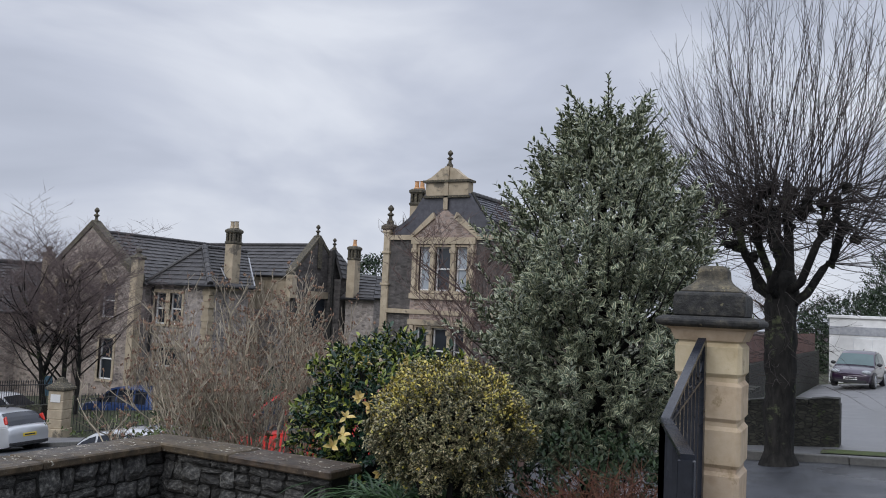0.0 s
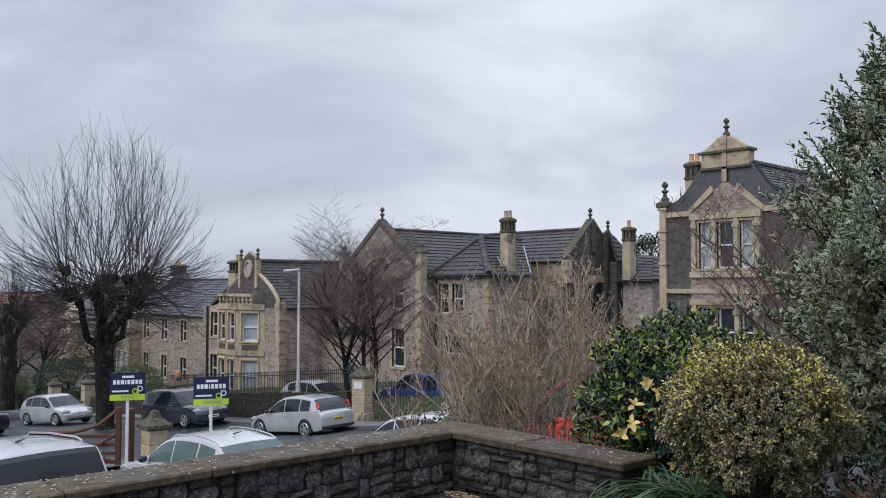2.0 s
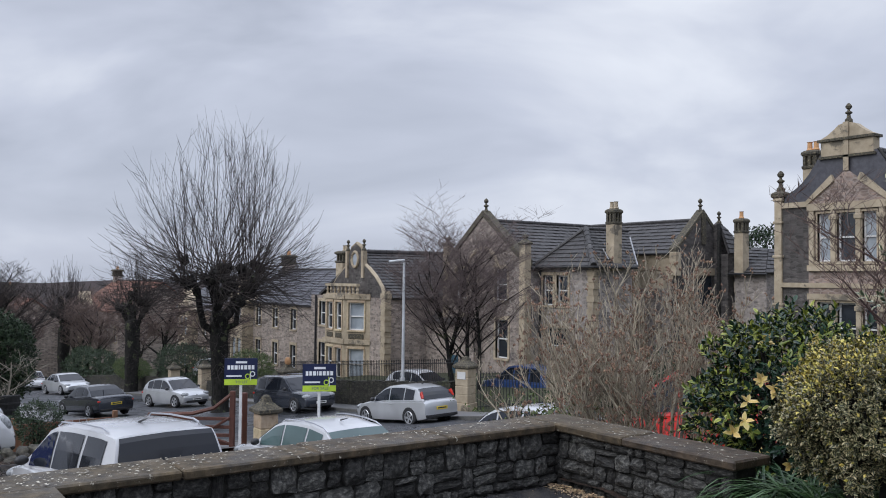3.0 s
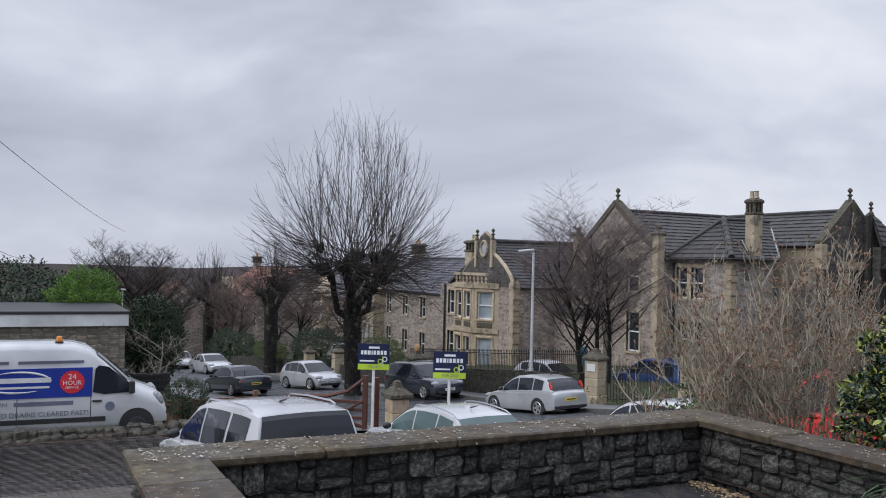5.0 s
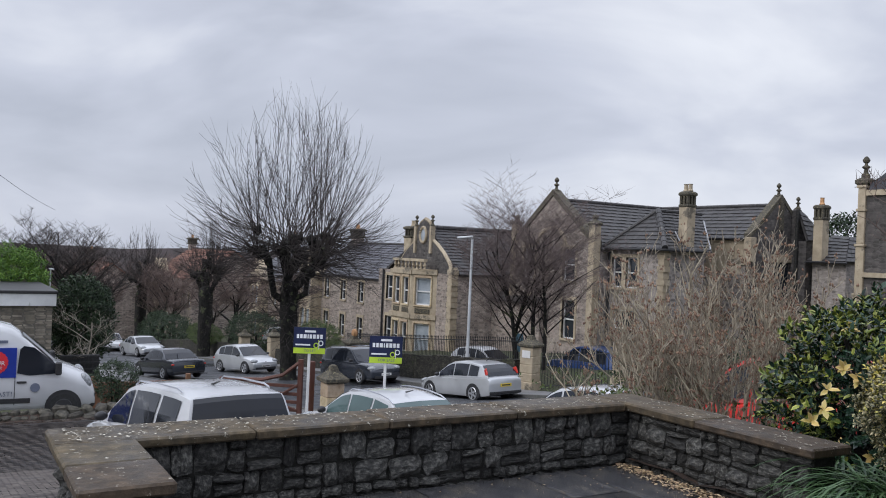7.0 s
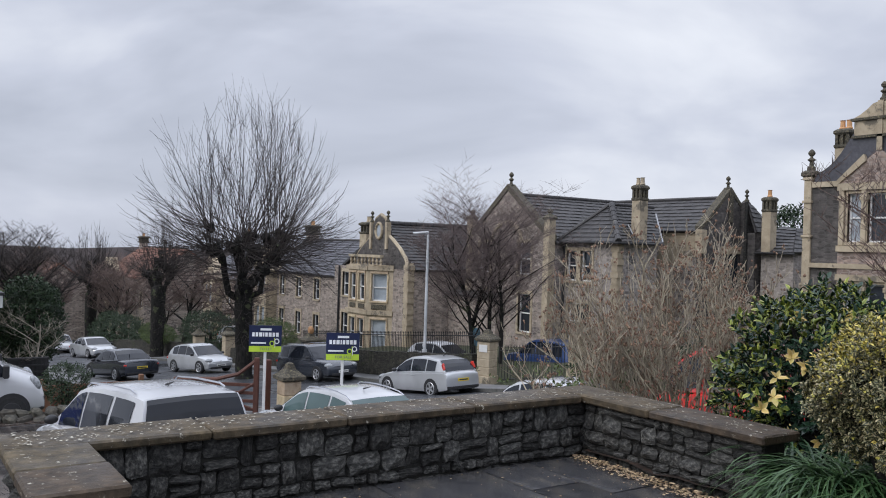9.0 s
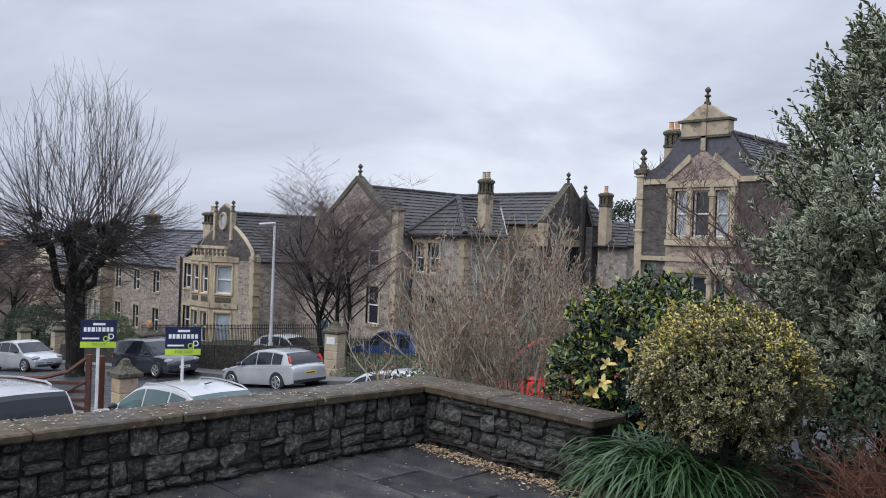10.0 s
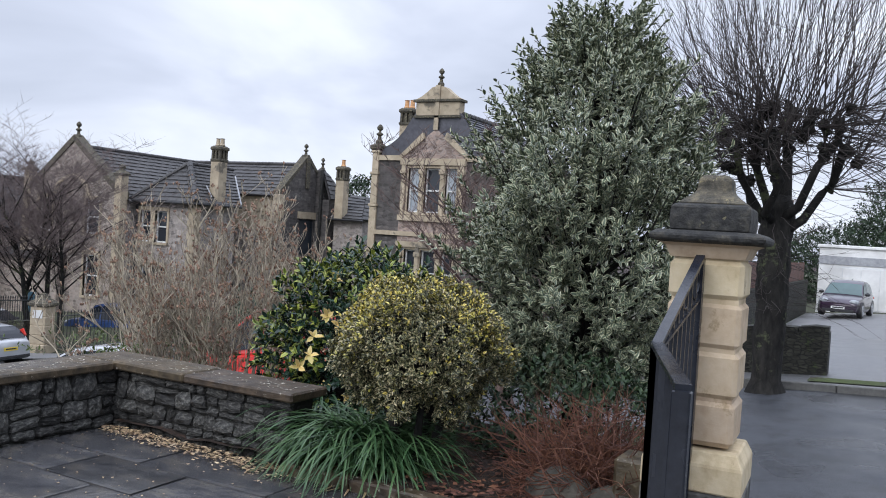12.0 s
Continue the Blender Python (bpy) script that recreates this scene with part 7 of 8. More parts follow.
bare_tree("bare_tree", (-6.1, 14.8, ground_z(-6.1, 14.8)), 4.1, 0.7, 0.07, "small pinkish bare tree behind the holly", 36, "pinktwig", 5, (-0.1, 0.0), 0.55, (10, 7, 5, 3), "pinktwig", 0.15, 0.0055)
# ---- vehicles ----


def loft(g, sections):
    """Rings of points, end to end, closed at both ends."""
    o, n = len(g.v), len(sections[0])
    for s in sections:
        g.v += [tuple(p) for p in s]
    for k in range(len(sections) - 1):
        for i in range(n):
            j = (i + 1) % n
            g.f.append((o + k * n + i, o + k * n + j, o + (k + 1) * n + j, o + (k + 1) * n + i))
    g.f.append(tuple(o + i for i in range(n))[::-1])
    g.f.append(tuple(o + (len(sections) - 1) * n + i for i in range(n)))
    return g


STYLES = {
    # belt line and roof line along the length, as shares of length and height
    "hatch": dict(top=[(-1, .56), (-.97, .62), (-.9, .64), (.3, .60), (.48, .605), (.75, .56), (.92, .49), (1, .40)],
                  roof=[(-.95, .62), (-.86, .79), (-.72, .92), (-.45, .985), (-.2, 1), (.02, .985), (.16, .92), (.52, .60)], rear=(-.94, -.74), front=(.17, .50), sides=[(-.7, -.46), (-.43, -.06), (-.03, .36)]),
    "suv": dict(top=[(-1, .54), (-.97, .60), (-.9, .62), (.3, .59), (.48, .60), (.78, .56), (.93, .50), (1, .42)],
                roof=[(-.975, .56), (-.95, .74), (-.915, .9), (-.885, .955), (-.7, .985), (-.3, 1), (0, .99), (.16, .94), (.52, .60)], rear=(-.975, -.895), front=(.17, .50), sides=[(-.80, -.52), (-.47, -.06), (-.02, .38)]),
    "saloon": dict(top=[(-1, .58), (-.97, .66), (-.62, .68), (.3, .62), (.48, .62), (.75, .57), (.92, .50), (1, .40)],
                   roof=[(-.66, .66), (-.5, .84), (-.34, .965), (-.1, 1), (.06, .985), (.18, .93), (.52, .61)], rear=(-.65, -.36), front=(.19, .50), sides=[(-.48, -.30), (-.26, .02), (.06, .40)]),
}


def car(at, paint, L, W, H, style, label, glass="car_glass", rails=False, plate=True, tail_high=False, group=""):
    st = STYLES[style]
    c = thing("parked_car", at, label, "car", group)
    tx, tz = [p[0] for p in st["top"]], [p[1] for p in st["top"]]
    rx_, rz_ = [p[0] for p in st["roof"]], [p[1] for p in st["roof"]]
    wide = lambda u: W / 2 * (1 - 0.10 * abs(u) ** 5 - (0.07 * max(0, u - 0.55) / 0.45))  # noqa: E731
    belt = lambda u: H * float(np.interp(u, tx, tz))  # noqa: E731
    roof = lambda u: H * float(np.interp(u, rx_, rz_))  # noqa: E731
    secs = []
    for u in (-1, -.985, -.95, -.88, -.72, -.5, -.25, 0, .25, .42, .5, .6, .72, .84, .92, .97, 1):
        w, zt = wide(u) * (0.93 if abs(u) == 1 else 1), belt(u)
        zb = 0.2 + 0.1 * abs(u) ** 8 + (0.08 if abs(u) == 1 else 0)
        zm = zb + 0.55 * (zt - zb)
        half = [(0.0, zt), (0.55 * w, zt - 0.005), (0.86 * w, zt - 0.03), (0.965 * w, zt - 0.075), (w, zm), (0.985 * w, zb + 0.12), (0.93 * w, zb), (0.0, zb)]
        x = u * L / 2
        secs.append([(x, y, z) for y, z in half] + [(x, -y, z) for y, z in reversed(half[1:-1])])
    body = smooth_auto(part("body", loft(Geo(), secs), paint, c), 40)
    def cab(u, k, side=1, off=0.0):
        """A point on the cabin's side: k from 0 at the belt to 1 at the roof's edge."""
        wb, wr = 0.93 * wide(u), 0.76 * W / 2 * (1 - 0.06 * max(0, -u))
        zb, zr = belt(u) - 0.03, roof(u) - 0.045
        zr = max(zr, zb + 0.01)
        full = min(1, (zr - zb) / (0.33 * H))
        wr = wb + (wr - wb) * full
        return Vector((u * L / 2, side * (wb + (wr - wb) * k ** 1.25 + off), zb + (zr - zb) * k))
    us = sorted({*rx_, -.6, -.45, -.15, .05, .2, .3, .4})
    secs = []
    for u in us:
        a, b, m = cab(u, 0), cab(u, 1), cab(u, 0.5)
        zr = max(roof(u), b.z + 0.004)
        half = [(0, zr), (0.6 * b.y, zr - 0.008), (0.9 * b.y, zr - 0.02), (b.y, b.z), (m.y, m.z), (a.y, a.z), (a.y * 0.9, a.z - 0.12), (0, a.z - 0.12)]
        x = u * L / 2
        secs.append([(x, y, z) for y, z in half] + [(x, -y, z) for y, z in reversed(half[1:-1])])
    smooth_auto(part("roof", loft(Geo(), secs), paint, c), 40)
    for side in (1, -1):
        for u0, u1 in st["sides"]:
            n = 4
            g = Geo()
            for k in (0.1, 0.5, 0.9):
                for i in range(n + 1):
                    u = u0 + (u1 - u0) * i / n
                    if roof(u) - belt(u) < 0.12 * H:
                        k2 = k * 0.8
                    else:
                        k2 = k
                    g.v.append(tuple(cab(u, k2, side, 0.012)))
            g.f = [(r * (n + 1) + i, r * (n + 1) + i + 1, (r + 1) * (n + 1) + i + 1, (r + 1) * (n + 1) + i) for r in (0, 1) for i in range(n)]
            part("side_window", g, glass, c)
    for name, (u0, u1) in (("rear_window", st["rear"]), ("windscreen", st["front"])):
        g = Geo()
        for i in range(5):
            u = u0 + (u1 - u0) * i / 4
            b = cab(u, 1)
            s = -1 if name == "rear_window" else 1
            for q in (-0.94, -0.55, 0, 0.55, 0.94):
                z = max(roof(u), b.z + 0.004) - (0.02 if abs(q) == 0.94 else 0.008 if q else 0)
                g.v.append((u * L / 2 + s * 0.012, q * b.y, z + 0.012))
        g.f = [(i * 5 + j, i * 5 + j + 1, i * 5 + j + 6, i * 5 + j + 5) for i in range(4) for j in range(4)]
        part(name, g, glass, c)
    wr = 0.31 if H < 1.6 else 0.34
    for fx in (-0.60, 0.63):
        for s in (1, -1):
            y = s * (W / 2 - 0.10)
            arch = [(fx * L / 2 + (wr + 0.05) * math.cos(a), wr + (wr + 0.05) * math.sin(a)) for a in np.linspace(-0.35, math.pi + 0.35, 14)]
            part("wheel_arch", Geo().prism(arch, s * (W / 2 - 0.12), s * (W / 2 + 0.004)), "trim", c)
            wheel = part("wheel", Geo().lathe([(wr * 0.7, -0.1), (wr * 0.95, -0.1), (wr, -0.07), (wr, 0.07), (wr * 0.95, 0.1), (wr * 0.7, 0.105)], n=20).move(pose(fx * L / 2, y, wr, 90)), "rubber", c, "black tyre")
            g = Geo()
            for k in range(5):
                a = 2 * math.pi * k / 5
                g.box(0.02, wr * 0.68, -0.035, 0.035, -0.01, 0.012)
                g.v[-8:] = [(p[0] * math.cos(a) - p[1] * math.sin(a), p[0] * math.sin(a) + p[1] * math.cos(a), p[2]) for p in g.v[-8:]]
            g.tube([(wr * 0.68 * math.cos(a), wr * 0.68 * math.sin(a), 0.005) for a in np.linspace(0, 2 * math.pi, 21)], 0.018, 5, False)
            part("rim", g.move(pose(fx * L / 2, y + s * 0.1, wr, 90 if s < 0 else -90)), "alloy", wheel)
    xf, xr = L / 2, -L / 2
    for s in (1, -1):
        h = Geo().ball((0, 0, 0), 1, 8, (0.16, 0.2, 0.09))
        part("headlight", h.move(pose(xf * 0.915, s * (W / 2 - 0.25), H * 0.445, 0, 12, s * 18)), "lens", c, "clear headlamp", smooth=True)
        if tail_high:
            u = -0.93
            t = Geo().cham(-0.08, 0.07, -0.035, 0.03, -0.13, 0.13, 0.02).move(pose(u * L / 2 + 0.1, s * (0.82 * W / 2), H * 0.74, 0, 22, s * -14))
        else:
            t = Geo().ball((0, 0, 0), 1, 8, (0.12, 0.2, 0.08)).move(pose(xr * 0.945, s * (W / 2 - 0.23), H * 0.5, 0, 0, s * 20))
        part("tail_light", t, "tail", c, "red tail lamp")
        m = part("mirror", Geo().ball((0, 0, 0), 1, 7, (0.07, 0.11, 0.075)).move(pose(0.36 * L / 2, s * (W / 2 + 0.06), H * 0.645)), "trim", c, smooth=True)
        if rails:
            part("roof_rail", Geo().tube([tuple(cab(u, 1, s, -0.04) + Vector((0, 0, 0.06 if -.7 < u < .02 else 0.03))) for u in (-.74, -.66, -.5, -.3, -.1, 0, .06)], 0.014, 6), "chrome", c, "bright roof rail")
        part("door_handle", Geo().cham(-0.10, 0.1, -0.01, 0.014, -0.012, 0.012, 0.006).move(pose(-0.12 * L / 2, s * (W / 2 - 0.005), H * 0.53)), paint, c)
    part("grille", Geo().cham(-0.02, 0.02, -0.42, 0.42, -0.07, 0.07, 0.015).move(pose(xf * 0.975, 0, H * 0.36, 0, -12)), "trim", c, "dark grille")
    part("badge", Geo().lathe([(0.06, 0), (0.06, 0.015)], n=12).move(pose(xf * 0.985, 0, H * 0.385, 0, 90)), "chrome", c)
    part("lower_grille", Geo().cham(-0.03, 0.02, -0.6, 0.6, -0.06, 0.06, 0.015).move(pose(xf * 0.99, 0, H * 0.19)), "trim", c)
    part("rear_bumper_strip", Geo().cham(-0.02, 0.03, -0.75, 0.75, -0.05, 0.05, 0.015).move(pose(xr * 0.995, 0, H * 0.24)), "trim", c)
    if plate:
        for x, mat in ((xf * 0.985 + 0.03, "plate_w"), (xr - 0.012, "plate_y")):
            p = part("number_plate", Geo().cham(-0.008, 0.008, -0.26, 0.26, -0.055, 0.055, 0.004).move(pose(x, 0, H * (0.27 if x > 0 else 0.42))), mat, c)
            sx = 1 if x > 0 else -1
            part("bar", Geo().box(-0.001, 0.003, -0.2, 0.2, -0.022, 0.022).move(pose(x + sx * 0.009, 0, H * (0.27 if x > 0 else 0.42))), "trim", p)
    part("aerial", Geo().tube([(-0.5 * L / 2, 0, H - 0.01), (-0.62 * L / 2, 0, H + 0.05)], [0.02, 0.008], 6), "trim", c)
    return c


def on_road(x, y, rz, dz=0.0):
    """A pose for a vehicle on the slope."""
    z = ground_z(x, y) + 0.03
    a = math.radians(rz)
    f = ground_z(x + 1.3 * math.cos(a), y + 1.3 * math.sin(a)) - ground_z(x - 1.3 * math.cos(a), y - 1.3 * math.sin(a))
    return pose(x, y, z + dz) @ pose(0, 0, 0, 0, 0, rz) @ pose(0, 0, 0, 0, -math.degrees(math.atan2(f, 2.6)), 0)


car(pose(-14.4, 4.3, -2.2, 0, 4.5, 187), "white_car", 4.65, 1.9, 1.66, "suv", "white sport utility car with dark glass and roof rails", rails=True, group="cars on the forecourt")
car(pose(-17.6, 9.35, -2.86, 0, 3.5, 185), "white_car", 4.5, 1.82, 1.47, "hatch", "white estate car with greenish glass and roof rails", "car_glass_green", True, group="cars on the forecourt")
car(on_road(-15.9, 13.9, 182, -0.33), "white_car", 4.2, 1.78, 1.42, "hatch", "white hatchback parked behind the shrub", group="cars on the forecourt")
car(on_road(-9.0, 11.75, 180, 0.18), "red_car", 3.9, 1.75, 1.72, "hatch", "red hatchback half hidden by the bare shrub", group="cars in the street")
car(on_road(-27.5, 18.1, 187, -0.05), "silver_car", 4.15, 1.72, 1.45, "hatch", "silver hatchback with high red tail lamps", tail_high=True, group="cars in the street")
car(on_road(-36.0, 17.6, 8), "dark_car", 4.3, 1.82, 1.56, "suv", "dark blue compact crossover with round headlamps", rails=True, group="cars in the street")
car(on_road(-45.2, 15.2, 14), "silver_car", 4.0, 1.72, 1.49, "hatch", "pale silver hatchback facing up the hill", group="cars in the street")
car(on_road(-43.2, 10.7, 192), "dark_car", 4.5, 1.82, 1.44, "saloon", "dark saloon with red tail lamps heading down the hill", group="cars in the street")
car(on_road(-65.0, 13.8, 8), "silver_car", 4.9, 1.85, 1.45, "saloon", "silver saloon parked down the street", group="cars in the street")
car(on_road(-80, 14.1, -2), "white_car", 4.4, 1.82, 1.6, "suv", "white crossover parked far down the street", group="cars in the street")
car(on_road(-2.75, 41.2, -97, 0.05), "purple_car", 3.75, 1.66, 1.5, "hatch", "aubergine small hatchback before the white garage", "car_glass_green", group="cars on the drive")
car(pose(-37.6, 25.6, -4.6, 0, 0, 15), "white_car", 3.9, 1.7, 1.45, "hatch", "white car behind the iron railings", group="cars in the gardens")
car(pose(-31.3, 27.2, -4.2, 0, 0, 185), "blue_car", 4.3, 1.85, 1.85, "suv", "blue people carrier behind the gate pier", group="cars in the gardens")
car(pose(-55.5, 21.6, -5.3, 0, 0, 20), "white_car", 4.2, 1.75, 1.45, "hatch", "white car in a far front garden", group="cars in the gardens")


def words(text, size, name="lettering"):
    """A line of raised print, centred, in the plane of x and y."""
    cu = bpy.data.curves.new(name, "FONT")
    cu.body, cu.size, cu.align_x, cu.align_y, cu.extrude, cu.resolution_u = text, size, "CENTER", "CENTER", 0.002, 2
    ob = bpy.data.objects.new(name, cu)
    scene.collection.objects.link(ob)
    me = bpy.data.meshes.new_from_object(ob.evaluated_get(bpy.context.evaluated_depsgraph_get()))
    bpy.data.objects.remove(ob)
    me.materials.clear()
    return me


def lettering(parent, text, size, m, mat, label=""):
    me = words(text, size)
    me.materials.append(M[mat])
    return part("lettering", me, None, parent, label, at=m)


def van():
    L, W, H = 5.9, 2.05, 2.42
    v = thing("white_van", pose(-24.1, 1.48, -2.82, 0, 0, 88) @ Matrix.Scale(0.97, 4), "white panel van with blue livery parked behind the rockery", "van")
    secs = []
    for u, zt, k in ((-1, 2.2, .92), (-.985, 2.34, .97), (-.93, 2.42, 1), (-.5, 2.42, 1), (.1, 2.42, 1), (.22, 2.4, 1), (.34, 2.3, 1), (.46, 2.04, .99), (.6, 1.66, .98), (.69, 1.4, .97), (.8, 1.27, .95), (.92, 1.13, .91), (.975, .95, .86), (1, .72, .8)):
        w, x = W / 2 * k, u * L / 2
        zb = 0.32
        tall = min(1, max(0, (zt - 1.3) / 1.1))
        half = [(0, zt), (0.55 * w, zt - 0.01), (w * (0.86 - 0.04 * tall), zt - 0.05), (w * (0.955 - 0.05 * tall), zt - 0.16), (w * (1 - 0.03 * tall), zt - 0.25 - 0.45 * tall), (w, 0.95 * min(1, zt / 1.3)), (w, zb + 0.1), (0.92 * w, zb), (0, zb)]
        secs.append([(x, y, z) for y, z in half] + [(x, -y, z) for y, z in reversed(half[1:-1])])
    smooth_auto(part("body", loft(Geo(), secs), "white_car", v), 45)
    Y = -W / 2
    for s in (-1, 1):
        poly = [(1.14, 1.22), (1.19, 1.8), (1.27, 1.88), (1.5, 1.84), (2.12, 1.33), (2.14, 1.2), (1.42, 1.16)]
        g = Geo().add([(x, s * (W / 2 + 0.008 - 0.055 * max(0, z - 1.3)), z) for x, z in poly], [tuple(range(len(poly)))])
        part("side_window", g, "car_glass", v)
        part("mirror", Geo().cham(-0.07, 0.07, -0.1, 0.1, -0.16, 0.16, 0.03).move(pose(2.05, s * (W / 2 + 0.1), 1.33)), "trim", v)
        for fx in (-1.75, 2.2):
            arch = [(fx + 0.42 * math.cos(a), 0.36 + 0.42 * math.sin(a)) for a in np.linspace(-0.1, math.pi + 0.1, 14)]
            part("wheel_arch", Geo().prism(arch, s * (W / 2 - 0.15), s * (W / 2 + 0.006)), "trim", v)
            wh = part("wheel", Geo().lathe([(0.22, -0.11), (0.33, -0.11), (0.35, -0.07), (0.35, 0.07), (0.33, 0.11), (0.22, 0.115)], n=20).move(pose(fx, s * (W / 2 - 0.1), 0.35, 90)), "rubber", v, "black tyre")
            part("hub", Geo().lathe([(0.05, 0.05), (0.2, 0.04), (0.22, 0.0), (0.22, -0.05)], n=16).move(pose(fx, s * W / 2, 0.35, 90 if s < 0 else -90)), "trim", wh)
        part("headlight", Geo().ball((0, 0, 0), 1, 8, (0.12, 0.1, 0.2)).move(pose(2.72, s * 0.82, 0.98, 0, -28, s * 14)), "lens", v, "clear headlamp", smooth=True)
        part("side_strip", Geo().cham(-2.6, 1.45, -0.012, 0.012, -0.06, 0.06, 0.006).move(pose(0, s * (W / 2 + 0.006), 0.55)), "trim", v)
        for x in (1.1, -0.55):
            part("door_seam", Geo().box(x - 0.008, x + 0.008, -0.003, 0.003, 0.45, 1.75).move(pose(0, s * (W / 2 + 0.002), 0)), "trim", v)
        part("door_handle", Geo().cham(-0.11, 0.11, -0.02, 0.02, -0.025, 0.025, 0.01).move(pose(1.25, s * (W / 2 + 0.015), 1.0)), "trim", v)
    g = Geo()
    for u, z, w in ((0.42, 2.16, 0.78), (0.56, 1.79, 0.83), (0.67, 1.48, 0.86)):
        for q in (-1, -0.5, 0, 0.5, 1):
            g.v.append((u * L / 2 + 0.015, q * w, z + 0.012 - (0.045 if abs(q) == 1 else 0)))
    g.f = [(i * 5 + j, i * 5 + j + 1, i * 5 + j + 6, i * 5 + j + 5) for i in range(2) for j in range(4)]
    part("windscreen", g, "car_glass", v)
    part("bumper", Geo().cham(-0.16, 0.1, -0.86, 0.86, -0.24, 0.2, 0.08).move(pose(2.86, 0, 0.5)), "trim", v, "dark grey bumper")
    b = part("beacon", Geo().lathe([(0.1, 0), (0.1, 0.05)], n=12).move(pose(0.34, -0.5, 2.4)), "trim", v)
    part("beacon_lens", Geo().lathe([(0.075, 0.05), (0.08, 0.1), (0.06, 0.17), (0.02, 0.19)], n=12).move(pose(0.34, -0.5, 2.4)), "amber", b, "orange beacon")
    # livery on the side towards the terrace
    F = 0.5
    def side(x, z, y=0.0):
        """Print in the plane of the van's right side."""
        return pose(x + F, Y - 0.012 - y + 0.055 * max(0, z - 1.3), z, 90, 0, 0)
    panel = part("blue_panel", Geo().box(-2.75 + F, 0.62 + F, Y - 0.010, Y + 0.05, 1.12, 1.84), "van_blue", v, "blue livery panel")
    lettering(v, "24", 0.19, side(0.16, 1.62, 0.03), "print_w")
    lettering(v, "HOUR", 0.15, side(0.16, 1.47, 0.03), "print_w")
    lettering(v, "SERVICE", 0.085, side(0.16, 1.36, 0.03), "print_w")
    star = [((0.27 + 0.018 * (k % 2)) * math.cos(k * math.pi / 20), (0.27 + 0.018 * (k % 2)) * math.sin(k * math.pi / 20)) for k in range(40)]
    part("red_badge", Geo().prism([(0.16 + F + a, 1.49 + b) for a, b in star], Y - 0.02, Y - 0.011), "van_red", v, "round red badge")
    for x0, x1, z0, z1 in ((-1.75, -0.32, 1.5, 1.62), (-1.55, -0.35, 1.36, 1.41), (-2.6, -2.1, 1.22, 1.27)):
        part("bar", Geo().box(x0 + F, x1 + F, Y - 0.016, Y - 0.010, z0, z1), "print_w", v)
    for a0, a1, rx, rz in ((0.1, 2.2, 0.75, 0.26), (3.3, 5.3, 0.78, 0.24)):
        pts = [(-1.05 + F + rx * math.cos(a), Y - 0.014, 1.5 + rz * math.sin(a)) for a in np.linspace(a0, a1, 14)]
        part("swoosh", Geo().tube(pts, [0.006 + 0.02 * math.sin(math.pi * k / 13) for k in range(14)], 4), "print_w", v, "white curved stroke")
    for x0, x1 in ((-1.05, 0.42), (-2.6, -1.25)):
        part("bar", Geo().box(x0 + F, x1 + F, Y + 0.026, Y + 0.034, 1.95, 2.02), "print_g", v)
    lettering(v, "FREE ON", 0.15, side(-1.55, 0.98), "print_g")
    part("bar", Geo().box(-1.12 + F, 0.2 + F, Y - 0.008, Y + 0.01, 0.93, 1.03), "print_g", v)
    lettering(v, "BLOCKED DRAINS CLEARED FAST!", 0.165, side(-0.72, 0.72), "print_g")
    part("badge", Geo().lathe([(0.11, 0), (0.11, 0.008)], n=16).move(pose(1.55, Y - 0.002, 0.86, 90)), "print_g", v)
    return v


van()


# mossy strip of grass between the road edge and the garage drive
sheet("grass_verge", spaced(-2.2, 6.0, 0.5), spaced(18.15, 18.75, 0.3), 0.14, "moss", "narrow mossy grass verge at the road edge", category="verge")


